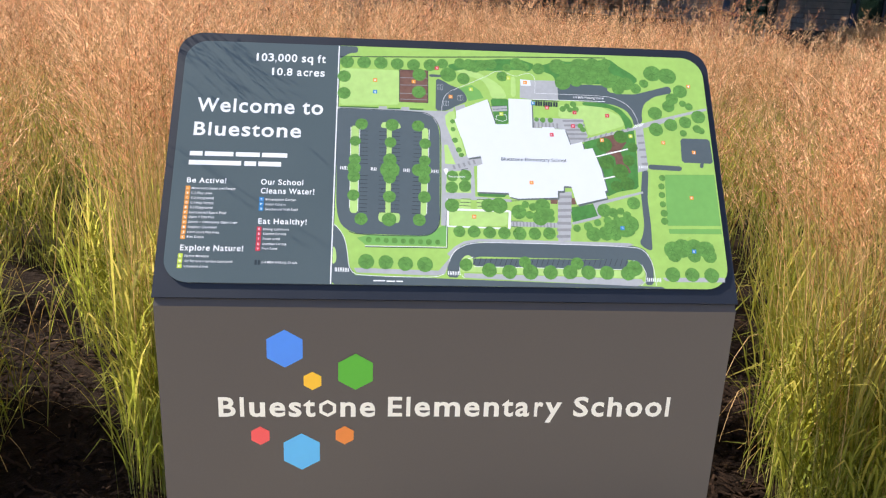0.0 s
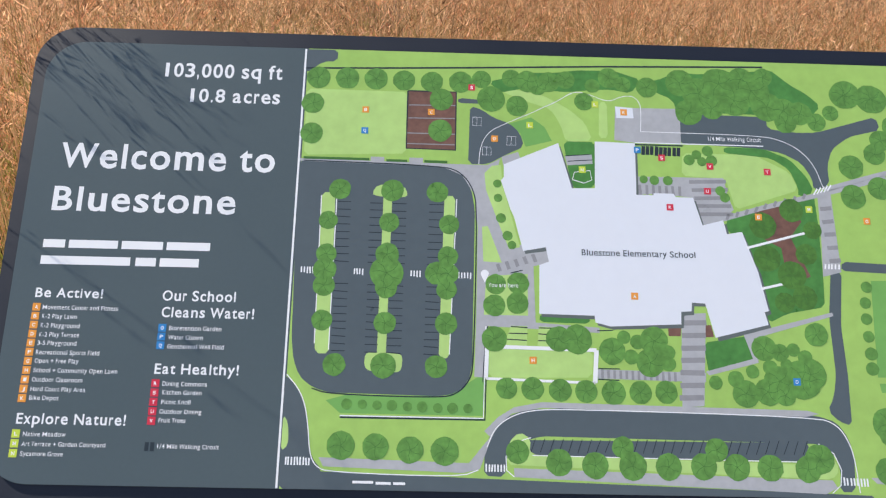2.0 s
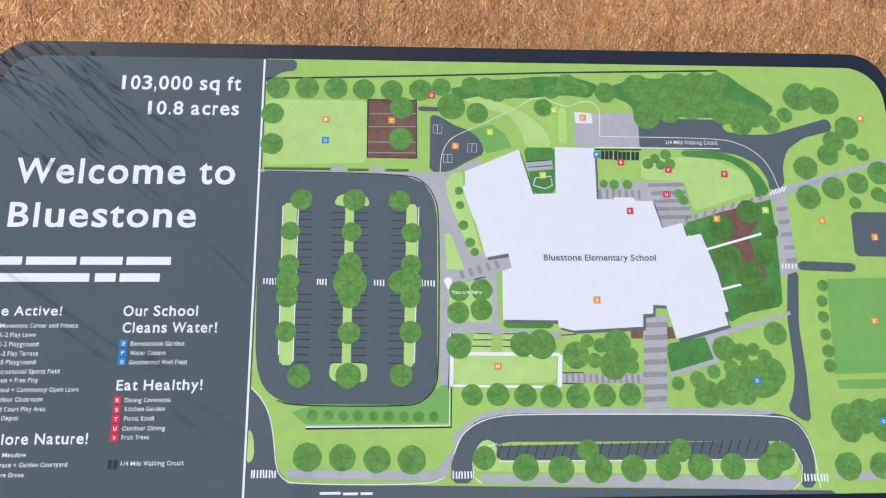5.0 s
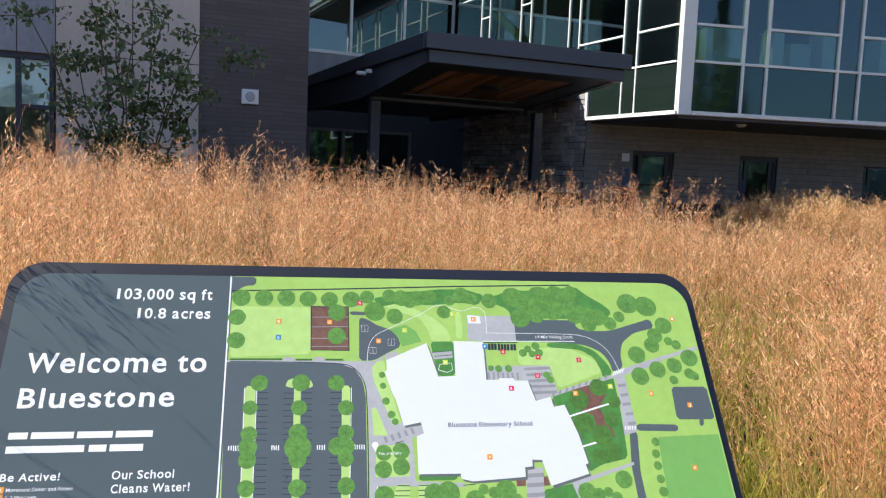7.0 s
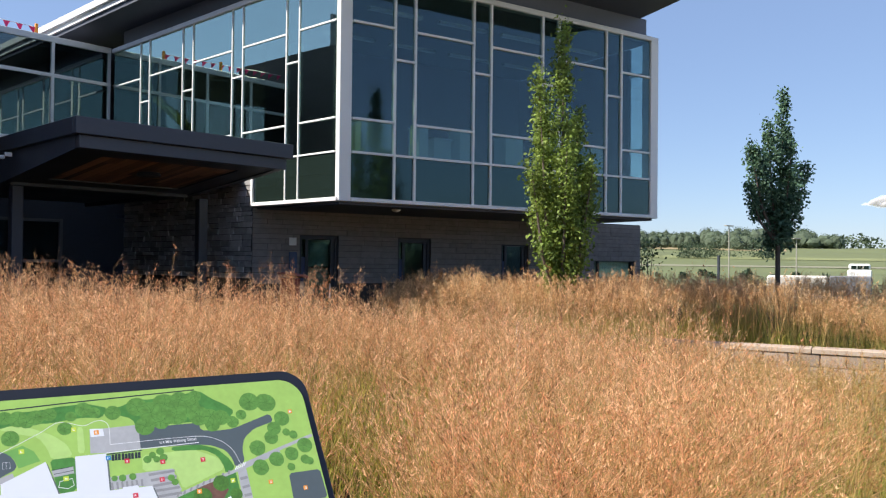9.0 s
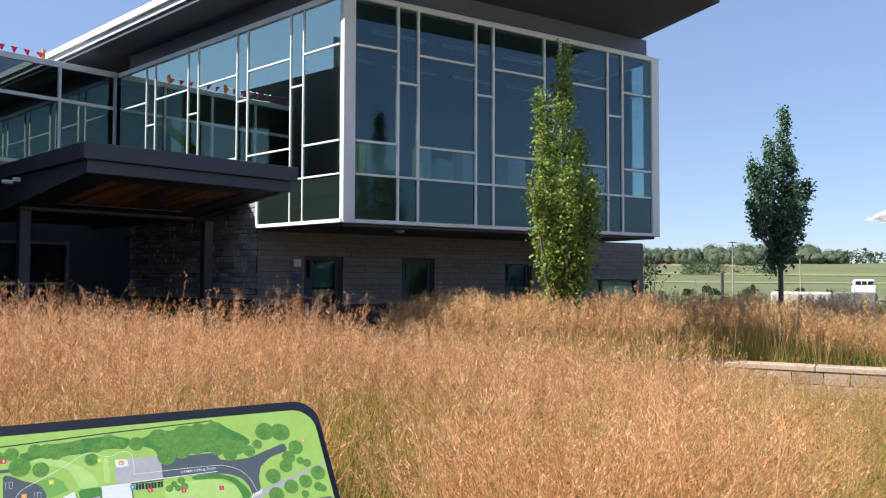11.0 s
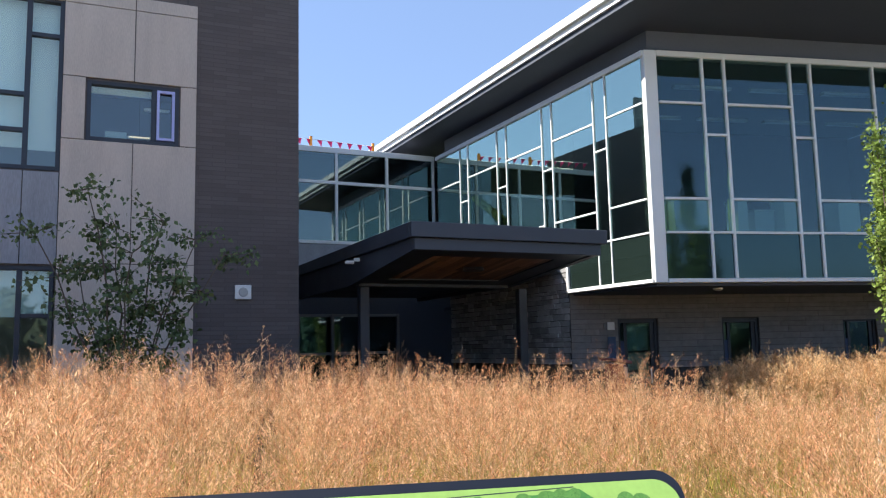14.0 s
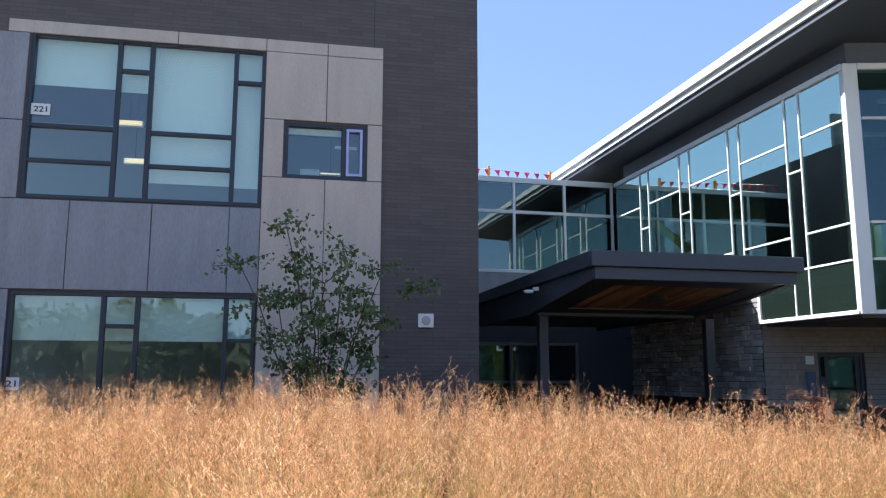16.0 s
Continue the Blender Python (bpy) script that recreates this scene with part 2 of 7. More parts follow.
def from_arrays(name, verts, faces, mats, mat_index=None):
    """A triangle mesh from numpy arrays."""
    me = bpy.data.meshes.new(name)
    me.vertices.add(len(verts))
    me.vertices.foreach_set("co", np.ascontiguousarray(verts, dtype=np.float32).ravel())
    me.loops.add(len(faces) * 3)
    me.loops.foreach_set("vertex_index", np.ascontiguousarray(faces, dtype=np.int32).ravel())
    me.polygons.add(len(faces))
    me.polygons.foreach_set("loop_start", np.arange(0, len(faces) * 3, 3, dtype=np.int32))
    for m in mats:
        me.materials.append(m)
    if mat_index is not None:
        me.polygons.foreach_set("material_index", np.ascontiguousarray(mat_index, dtype=np.int32))
    me.update(calc_edges=True)
    return me

def fitted_early(text, x0, x1, y0, cap):
    """Digits as a bmesh between x0 and x1 on the baseline y0."""
    cu = bpy.data.curves.new("digits", "FONT")
    cu.body, cu.resolution_u, cu.offset = text, 3, 0.02
    ob = bpy.data.objects.new("digits", cu)
    me = bpy.data.meshes.new_from_object(ob)
    bpy.data.objects.remove(ob)
    lo, hi = min(v.co.x for v in me.vertices), max(v.co.x for v in me.vertices)
    b = bmesh.new()
    b.from_mesh(me)
    bpy.data.meshes.remove(me)
    for v in b.verts:
        v.co = (x0 + (v.co.x - lo) / (hi - lo) * (x1 - x0), y0 + v.co.y / 0.73 * cap, 0)
    return b

# ---- ground ----
def hill_of(x, y):
    r = math.hypot(x, y)
    f = min(max((r - 55) / 230, 0), 1)
    return -0.95 * min(max((42 - r) / 14, 0), 1) + 7.5 * f * f * (3 - 2 * f) + 2.5 * f * noise.noise(Vector((x * 0.006, y * 0.006, 0.3)))


rings, spokes = [0.5, 8, 20, 40, 55, 70, 90, 115, 145, 180, 220, 260, 300, 400, 700, 1500, 3500], 96
gv = [(0.0, 0.0, -0.02)] + [(r * math.cos(2 * math.pi * k / spokes), r * math.sin(2 * math.pi * k / spokes), hill_of(r * math.cos(2 * math.pi * k / spokes), r * math.sin(2 * math.pi * k / spokes)) - 0.02) for r in rings for k in range(spokes)]
gf = [(0, 1 + k, 1 + (k + 1) % spokes) for k in range(spokes)]
for i in range(len(rings) - 1):
    for k in range(spokes):
        a, b, c, d = 1 + i * spokes + k, 1 + i * spokes + (k + 1) % spokes, 1 + (i + 1) * spokes + (k + 1) % spokes, 1 + (i + 1) * spokes + k
        gf += [(a, d, c), (a, c, b)]
ground = tagged(new("ground", from_arrays("ground", np.array(gv), np.array(gf), (M_LAWN,))), "green mown meadow ground rising to low hills", "ground", kind="structure")


def fall(x, y):
    """How far the bed's ground lies below the pavement: it falls away towards the seat wall."""
    return 0.9 * min(max(0.55 * (0.8 * x - 0.3 * y - 2.0), 0), 1) * min(max((7.2 - y) / 3, 0), 1)


bm = bmesh.new()
nx, ny = 56, 40
grid = [[bm.verts.new((-16 + 42 * i / nx, -0.12 + 26 * j / ny, -fall(-16 + 42 * i / nx, -0.12 + 26 * j / ny))) for j in range(ny + 1)] for i in range(nx + 1)]
for i in range(nx):
    for j in range(ny):
        bm.faces.new((grid[i][j], grid[i + 1][j], grid[i + 1][j + 1], grid[i][j + 1]))
tagged(new("planting_bed_soil", mesh_of("planting_bed_soil", bm, M_MULCH)), "dark shredded bark mulch of the planting bed", "mulch", kind="structure")
tagged(new("parking_lot", mesh_of("parking_lot", solid(-60, 60, -50, -9, -0.6, 0.0), M_ASPHALT)), "grey asphalt parking lot across the pavement", "road", kind="structure")
M_PAVE = mat("broom_finished_concrete", (0.62, 0.55, 0.45), 0.9, 0, 0.15, 1.5, 60, 0.2)
tagged(new("pavement", mesh_of("pavement", solid(-16, 26, -9, -0.12, -0.6, 0.02), M_PAVE)), "pale concrete pavement in front of the sign", "pavement", kind="structure")

# ---- classroom wing (two storeys, tan and grey panels in a dark brick wall) ----
WING = pose(-4.71, 10.48, 0, 0, 0, 12.25)
wing = thing("classroom_wing", WING, "two-storey school wing of dark brick with tan and grey panels", "building")
WL, WR, WTOP = -4.4, 5.16, 8.6
# wall with real openings: strips round the two large windows and the small one
for x0, x1, z0, z1 in ((WL, -1.84, 0, WTOP), (-1.84, 1.66, 0, 0.75), (-1.84, 1.66, 2.95, 4.33), (-1.84, 1.66, 6.92, WTOP),
                       (1.66, 1.99, 0, WTOP), (1.99, 3.29, 0, 4.82), (1.99, 3.29, 5.74, WTOP), (3.29, WR, 0, WTOP)):
    part("wall", solid(x0, x1, 0.0, 0.3, z0, z1), M_DARKBRICK, wing)
part("wall", solid(WR - 0.3, WR, 0.3, 2.2, 0, WTOP), M_DARKBRICK, wing)
part("wall", solid(WR - 0.3, WR, 2.2, 9.0, 0, 7.6), M_DARKBRICK, wing)
part("coping", solid(WL, WR + 0.03, -0.03, 0.33, WTOP, WTOP + 0.12, 0.01), M_DKFRAME, wing)
part("control_joint", solid(3.39, 3.405, -0.004, 0.0, 7.12, WTOP), M_MORTAR, wing)
JOINT = 0.012


def panel(x0, x1, z0, z1, material, y=-0.035):
    part("panel", solid(x0 + JOINT / 2, x1 - JOINT / 2, y, 0.0, z0 + JOINT / 2, z1 - JOINT / 2, 0.003), material, wing)


for x0, x1 in ((-2.17, 0.3), (0.3, 1.66), (1.66, 2.64), (2.64, 3.55)):
    panel(x0, x1, 6.89, 7.10, M_TAN)
for x0, x1 in ((1.66, 2.64), (2.64, 3.55)):
    panel(x0, x1, 5.765, 6.89, M_TAN)
    panel(x0, x1, 0.6, 3.0, M_TAN)
    panel(x0, x1, 3.0, 4.82, M_TAN)
panel(1.66, 1.975, 4.82, 5.765, M_TAN)
panel(3.305, 3.55, 4.82, 5.765, M_TAN)
for x0, x1 in ((-2.3, -1.12), (-1.12, 0.05), (0.05, 1.19), (1.19, 1.66)):
    panel(x0, x1, 2.97, 4.31, M_GREYP)
for z0, z1 in ((0.6, 2.97), (4.31, 5.51), (5.51, 6.89)):
    panel(-2.3, -1.86, z0, z1, M_GREYP)
    panel(-4.4, -2.3, z0, z1, M_GREYP)


def wing_window(x0, x1, z0, z1, uprights, rails, blinds, name="window"):
    """A dark framed window: outer frame, uprights, rails, one pane, blinds behind."""
    w = part(name, box(box(box(solid(x0, x0 + 0.06, 0.0, 0.12, z0, z1, 0.004), x1 - 0.06, x1, 0.0, 0.12, z0, z1, 0.004),
                           x0 + 0.06, x1 - 0.06, 0.0, 0.12, z1 - 0.06, z1, 0.004), x0 + 0.06, x1 - 0.06, -0.02, 0.12, z0, z0 + 0.06, 0.004),
             M_DKFRAME, wing, "dark bronze framed classroom window with pale blinds")
    for u in uprights:
        part("mullion", solid(u - 0.035, u + 0.035, 0.01, 0.11, z0 + 0.06, z1 - 0.06, 0.004), M_DKFRAME, w)
    for a, b, z in rails:
        part("transom", solid(a + 0.035, b - 0.035, 0.012, 0.108, z - 0.03, z + 0.03, 0.004), M_DKFRAME, w)
    part("pane", solid(x0 + 0.05, x1 - 0.05, 0.06, 0.066, z0 + 0.05, z1 - 0.05), M_GLASS2, w, "clear reflecting window glass")
    for a, b, za, zb in blinds:
        part("blind", solid(a, b, 0.2, 0.205, za, zb), M_BLIND, w, "pale roller blind")
    return w


upper = wing_window(-1.84, 1.66, 4.33, 6.92, (-0.56, -0.08, 1.2),
                    ((-0.56, -0.08, 6.41), (-1.84, -0.56, 5.46), (-1.84, -0.56, 4.92), (-0.08, 1.2, 5.44), (-0.08, 1.2, 4.91), (1.2, 1.66, 6.35)),
                    ((-1.8, -0.56, 6.15, 6.9), (-0.56, -0.08, 6.12, 6.9), (-0.08, 1.2, 4.68, 6.9), (1.2, 1.64, 4.66, 6.9)))
lower = wing_window(-1.86, 1.64, 0.75, 2.95, (-0.56, -0.08, 1.2), ((-0.56, -0.08, 2.45), (1.2, 1.64, 2.25)),
                    ((-1.82, 1.62, 2.24, 2.93),))
small = wing_window(1.99, 3.29, 4.82, 5.74, (2.93,), (), ((2.05, 2.9, 5.6, 5.72),))
sash = part("sash", box(box(box(solid(2.97, 3.01, -0.01, 0.05, 4.9, 5.68), 3.19, 3.23, -0.01, 0.05, 4.9, 5.68), 3.01, 3.19, -0.01, 0.05, 5.64, 5.68), 3.01, 3.19, -0.01, 0.05, 4.9, 4.94),
            mat("pale_lilac_primer", (0.42, 0.44, 0.75), 0.5, 0, 0.05), small, "pale lilac casement sash")
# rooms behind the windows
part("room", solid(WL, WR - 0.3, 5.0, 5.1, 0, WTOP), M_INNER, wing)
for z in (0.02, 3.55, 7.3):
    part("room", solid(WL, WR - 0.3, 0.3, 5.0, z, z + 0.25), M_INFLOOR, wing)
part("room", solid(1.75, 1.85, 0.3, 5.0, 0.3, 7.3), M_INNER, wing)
part("roof", solid(WL, WR - 0.3, 0.3, 2.2, WTOP - 0.3, WTOP - 0.05), M_SOFFIT, wing)
part("roof", solid(WL, WR - 0.3, 2.3, 9.0, 7.0, 7.2), M_SOFFIT, wing)
part("wall", solid(WL, WR - 0.3, 2.2, 2.3, 7.2, WTOP - 0.05), M_DARKBRICK, wing)

# ---- glazed upper bay over a stone base ----
BAYF = pose(6.13, 10.89, 0, 0, 0, -0.2)     # x along the front, y inwards
BAYL = pose(6.13, 10.89, 0, 0, 0, 104.0)    # x along the left side, y outwards
ZB, ZF, ZR, ZN, ZW, ZT = 2.67, 3.52, 4.10, 5.22, 5.77, 6.68
bay = thing("glazed_bay", BAYF, "projecting upper storey bay with white mullions and blue glass", "building")
bayl = thing("glazed_side_wall", BAYL, "white mullioned blue glass wall beside the entrance", "building")


def curtain(parent, s_list, pane_glass, inward, low_to=99):
    """White curtain wall: uprights, head, sill, staggered transoms and panes. s_list: upright centres; units alternate wide, narrow."""
    o = -1 if inward else 1     # outward is o along y
    w = 0.023 if inward else 0.017
    half = 0.021 if inward else 0.017

    def bar(name, x0, x1, z0, z1, d=0.09):
        part(name, solid(x0, x1, -0.02 if o < 0 else -d, d - 0.02 if o < 0 else 0.0, z0, z1, 0.004), M_WHITE, parent)
    edges = s_list
    for s in edges[1:-1]:
        bar("mullion", s - w, s + w, ZB + 0.07 if s < low_to else ZF, ZT - 0.1)
    for k in range(len(edges) - 1):
        a, b = edges[k] + w, edges[k + 1] - w
        wide = k % 2 == 0
        zs = [ZB + 0.07, ZF, ZR, ZW, ZT - 0.1] if wide else [ZB + 0.07, ZF, ZN, ZT - 0.1]
        high = edges[k + 1] > low_to
        for z in zs[1:-1]:
            bar("transom", a, b, z - half, z + half, 0.08)
        for i in range(len(zs) - 1):
            if high and i == 0:
                if edges[k] > low_to:
                    continue
                b = low_to - w
            else:
                b = edges[k + 1] - w
            z0, z1 = zs[i] + (half if i else 0), zs[i + 1] - (half if i < len(zs) - 2 else 0)
            y = 0.02 if o < 0 else -0.02
            p = part("pane", solid(a - 0.005, b + 0.005, y, y + (0.008 if o < 0 else -0.008), z0 - 0.005, z1 + 0.005), M_SPANDREL if i == 0 else pane_glass, parent,
                     "dark spandrel glass" if i == 0 else "blue-green coated glass")
            p.visible_shadow = i == 0 or pane_glass is M_GLASS_SIDE
    return bar


fe = [0.23, 1.08, 1.50, 2.78, 3.19, 4.47, 4.90, 6.22, 6.66, 7.56]
curtain(bay, fe, M_GLASS, True)
part("corner_post", solid(0.0, 0.23, -0.02, 0.25, ZB, ZT, 0.01), M_WHITE, bay)
part("corner_post", solid(7.56, 7.79, -0.02, 0.25, ZB, ZT, 0.01), M_WHITE, bay)
part("head_trim", solid(0.23, 7.56, -0.03, 0.2, ZT - 0.1, ZT, 0.008), M_WHITE, bay)
part("sill_trim", solid(0.23, 7.56, -0.03, 0.2, ZB, ZB + 0.07, 0.008), M_WHITE, bay)
le = [0.10, 1.13, 1.51, 2.91, 3.28, 4.75, 5.17, 6.61, 7.03, 8.36]
curtain(bayl, le, M_GLASS_SIDE, False, 2.52)
part("mullion", solid(2.485, 2.555, -0.07, 0.02, ZB + 0.07, ZF - 0.03, 0.004), M_WHITE, bayl)
part("head_trim", solid(0.02, 8.4, -0.2, 0.03, ZT - 0.1, ZT, 0.008), M_WHITE, bayl)
part("sill_trim", solid(0.02, 2.56, -0.2, 0.03, ZB, ZB + 0.07, 0.008), M_WHITE, bayl)
part("sill_trim", solid(2.56, 8.4, -0.2, 0.03, ZF - 0.06, ZF, 0.008), M_WHITE, bayl)
# underside, floor, ceiling, back walls of the upper room


def slab(z0, z1, inset):
    b = bmesh.new()
    c = [(6.13 + inset, 10.91 + inset), (13.9 - inset, 10.88 + inset), (13.9 - inset, 18.9), (4.15 + inset, 18.9)]
    lo = [b.verts.new((x, y, z0)) for x, y in c]
    hi = [b.verts.new((x, y, z1)) for x, y in c]
    b.faces.new(lo[::-1]), b.faces.new(hi)
    for k in range(4):
        b.faces.new((lo[k], lo[(k + 1) % 4], hi[(k + 1) % 4], hi[k]))
    return b


core = thing("south_wing", pose(0, 0, 0), "two-storey school wing with stone base and broad flat roof", "building")
part("underside", slab(ZB - 0.05, ZB + 0.03, 0.06), M_SOFFIT, core)
part("floor_slab", slab(3.2, 3.42, 0.14), M_INFLOOR, core)
# ceiling board toned down: the room's dimness is part of its colour
part("room_ceiling", slab(6.56, 6.66, 0.14), mat("dim_ceiling_board", (0.20, 0.235, 0.255), 0.9, 0, 0.06), core)
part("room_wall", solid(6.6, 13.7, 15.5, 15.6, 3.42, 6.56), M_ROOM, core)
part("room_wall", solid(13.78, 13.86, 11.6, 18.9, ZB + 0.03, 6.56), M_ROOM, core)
part("room_wall", solid(13.78, 13.86, 11.0, 11.6, ZB + 0.03, 3.42), M_SIDING, core)
part("east_pane", solid(13.8, 13.808, 11.1, 11.6, 3.42, 6.56), M_GLASS2, core, "clear glass of the bay's far side").visible_shadow = False
for z in (4.2, 5.9):
    part("east_rail", solid(13.78, 13.84, 11.1, 11.6, z, z + 0.05), M_WHITE, core)
# upper wall, set in a little, and the roof
part("upper_wall", slab(6.66, 7.11, 0.16), M_UPPER, core)
ZS = 7.10
RO = [(5.86, 8.55), (13.02, 8.5), (13.6, 11.3), (13.6, 26.0), (1.7, 26.0)]


def roof_slab(z0, z1, grow):
    b = bmesh.new()
    c = []
    n = len(RO)
    for k in range(n):
        p0, p1, p2 = (Vector(RO[(k + d) % n]) for d in (-1, 0, 1))
        e1, e2 = (p1 - p0).normalized(), (p2 - p1).normalized()
        n1, n2 = Vector((e1.y, -e1.x)), Vector((e2.y, -e2.x))
        mid = (n1 + n2).normalized()
        c.append(p1 + mid * grow / max(0.4, mid.dot(n1)))
    lo = [b.verts.new((x, y, z0)) for x, y in c]
    hi = [b.verts.new((x, y, z1)) for x, y in c]
    b.faces.new(lo[::-1]), b.faces.new(hi)
    for k in range(n):
        b.faces.new((lo[k], lo[(k + 1) % n], hi[(k + 1) % n], hi[k]))
    return b


part("roof_soffit", roof_slab(ZS, ZS + 0.1, 0.0), M_SOFFIT, core)
part("roof_fascia", roof_slab(ZS + 0.1, ZS + 0.22, 0.05), M_WHITE, core, "white metal roof fascia")
part("roof_edge", roof_slab(ZS + 0.22, ZS + 0.37, 0.12), M_WHITE, core, "white metal roof edge")
# ---- glazed link and entrance ----
LINK = pose(4.1, 19.3, 0, 0, 0, 14)
link = thing("glazed_link", LINK, "glazed first-floor link with white frame between two wings", "building")
for z0, z1, m, n_ in ((6.62, 6.76, M_WHITE, "head_trim"), (5.82, 5.9, M_WHITE, "transom"), (4.3, 4.38, M_WHITE, "sill_trim")):
    part(n_, solid(-7.5, 0.0, -0.02, 0.1, z0, z1, 0.006), m, link)
for s in (-6.8, -5.45, -4.09, -2.73, -1.36, -0.04):
    part("mullion", solid(s - 0.035, s + 0.035, -0.018, 0.09, 4.38, 6.62, 0.004), M_WHITE, link)
    for z0, z1 in ((4.38, 5.82), (5.9, 6.62)):
        if s < -0.1:
            part("pane", solid(s + 0.035, s + 1.32, 0.02, 0.028, z0, z1), M_GLASS_LINK, link, "blue-green coated glass")
part("spandrel_panel", solid(-7.5, 0, 0.0, 0.1, 3.6, 4.3), M_GREYP, link)
part("floor_slab", solid(-7.5, 1.5, 0.1, 3.0, 3.6, 4.3), M_SOFFIT, link)
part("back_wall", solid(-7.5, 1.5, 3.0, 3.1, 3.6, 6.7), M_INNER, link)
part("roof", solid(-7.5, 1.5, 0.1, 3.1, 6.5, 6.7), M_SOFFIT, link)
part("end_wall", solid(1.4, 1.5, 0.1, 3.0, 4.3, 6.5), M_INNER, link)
part("entrance_wall", solid(-7.5, 1.2, 1.0, 1.2, 0, 3.6), M_SOFFIT, link)

# ---- entrance canopy ----
rnd0 = random.Random(2)
CAN = pose(1.91, 10.02, 0, 0, 0, 13.0)
canopy = thing("entrance_canopy", CAN, "dark steel entrance canopy with cedar boarded underside", "canopy")
CW, CD = 3.46, 7.6
part("roof_deck", solid(0.12, CW - 0.12, 0.12, CD, 3.3, 3.44), M_CANOPY, canopy)
for x0, x1, y0, y1 in ((0, CW, 0, 0.12), (0, 0.12, 0.12, CD), (CW - 0.12, CW, 0.12, CD)):
    part("fascia", solid(x0, x1, y0, y1, 3.30, 3.53, 0.008), M_CANOPY, canopy)


def under(y):
    """Height of the sloping underside, y metres behind the front edge."""
    return 3.12 - 0.1 * max(0, min(y, 3.2) - 0.2)


part("lower_fascia", solid(0.08, CW - 0.08, 0.08, 0.2, 3.12, 3.30, 0.008), M_CANOPY, canopy)
for x0, x1 in ((0.08, 0.2), (CW - 0.2, CW - 0.08)):
    b = solid(x0, x1, 0.2, 3.2, 3.0, 3.30)
    for v in b.verts:
        if v.co.z < 3.1:
            v.co.z = under(v.co.y)
    part("lower_fascia", b, M_CANOPY, canopy)
    part("lower_fascia", solid(x0, x1, 3.2, CD, 2.82, 3.3), M_CANOPY, canopy)


def sloped(x0, x1, y0, y1, lift, thick):
    b = solid(x0, x1, y0, y1, 0, thick)
    for v in b.verts:
        v.co.z += under(v.co.y) + lift
    return b


for x0, x1, y0, y1 in ((0.2, CW - 0.2, 0.2, 0.62), (0.2, 0.62, 0.62, 3.0), (CW - 0.62, CW - 0.2, 0.62, 3.0), (0.62, CW - 0.62, 2.6, 3.0)):
    part("soffit_border", sloped(x0, x1, y0, y1, 0.02, 0.05), M_CANOPY, canopy)
nb = 22
step = (CW - 1.24) / nb
for k in range(nb):
    a = 0.62 + step * k
    cut = rnd0.uniform(1.0, 2.3)
    for y0, y1 in ((0.62, cut), (cut, 2.6)):
        part("soffit_board", sloped(a + 0.003, a + step - 0.003, y0 + 0.002, y1 - 0.002, 0.04, 0.02), M_CEDAR, canopy, "stained cedar board")
part("beam", solid(0.2, CW - 0.2, 3.0, 3.2, 2.8, 3.3, 0.01), M_CANOPY, canopy)
part("rear_soffit", solid(0.2, CW - 0.2, 3.2, CD, 2.9, 2.96), M_CANOPY, canopy)
# slab added only to keep the sun off the stone side wall
part("rear_roof", solid(CW, CW + 0.8, 2.75, CD, 3.14, 3.3), M_CANOPY, canopy)
for x in (0.32, 3.6):
    part("column", solid(x - 0.09, x + 0.09, 3.02, 3.18, 0, 2.8, 0.012), M_CANOPY, canopy)

# ---- stone facing, doors and small fittings of the school ----
def coursed(parent, x0, x1, z0, z1, holes, face, rnd, low, high, short, long, stuff):
    """Ledge stones as single pieces on a wall face along x. face: y of the wall, stones stand out towards sign(face dir)."""
    y_wall, out = face
    rugged = stuff is M_STONE
    z = z0
    while z < z1 - 0.04:
        h = min(rnd.uniform(low, high), z1 - z)
        cuts = sorted((a, b) for a, b, c, d in holes if z + 0.5 * h > c and z + 0.5 * h < d)
        ends = [x0] + [e for cut in cuts for e in cut] + [x1]
        for start, stop in zip(ends[::2], ends[1::2]):
            x = start
            while x < stop - 0.03:
                w = min(rnd.uniform(short, long), stop - x)
                if stop - x - w < 0.12:
                    w = stop - x
                d = rnd.choice((0.03, 0.04, 0.05)) if rugged else rnd.choice((0.028, 0.03, 0.033))
                j = 0.006 if rugged else 0.003
                b = solid(x + j, x + w - j, y_wall, y_wall + out * d, z + j, z + h - j)
                for v in b.verts:
                    if abs(v.co.y - y_wall) > 0.01:
                        v.co.x += rnd.uniform(-0.012, 0.012) if rugged else 0
                        v.co.z += rnd.uniform(-0.008, 0.008) if rugged else 0
                        v.co.y += rnd.uniform(-0.012, 0.012) * (1.0 if rugged else 0.35)
                part("stone", b, stuff, parent)
                x += w
        z += h


rnd = random.Random(5)
SIDE = pose(5.53, 13.33, 0, 0, 0, 104.0)
stone_side = thing("stone_wall_side", SIDE, "grey ledge-stone wall beside the school entrance", "wall", kind="structure")
part("backing", solid(0, 5.2, -0.28, -0.04, 0, ZF - 0.07), M_MORTAR, stone_side)
coursed(stone_side, 0, 5.2, 1.3, ZF - 0.07, (), (-0.04, 1), rnd, 0.07, 0.13, 0.16, 0.46, M_STONE)
STF = pose(5.53, 13.33, 0, 0, 0, -0.2)
stone_front = thing("stone_wall_front", STF, "grey ledge-stone ground floor wall under the glazed bay", "wall", kind="structure")
OPEN = ((0.96, 1.80, 0.0, 2.15), (3.18, 4.00, 0.0, 2.13), (5.92, 6.72, 0.0, 2.11), (8.82, 10.25, 1.2, 1.77))
xs = [0.0]
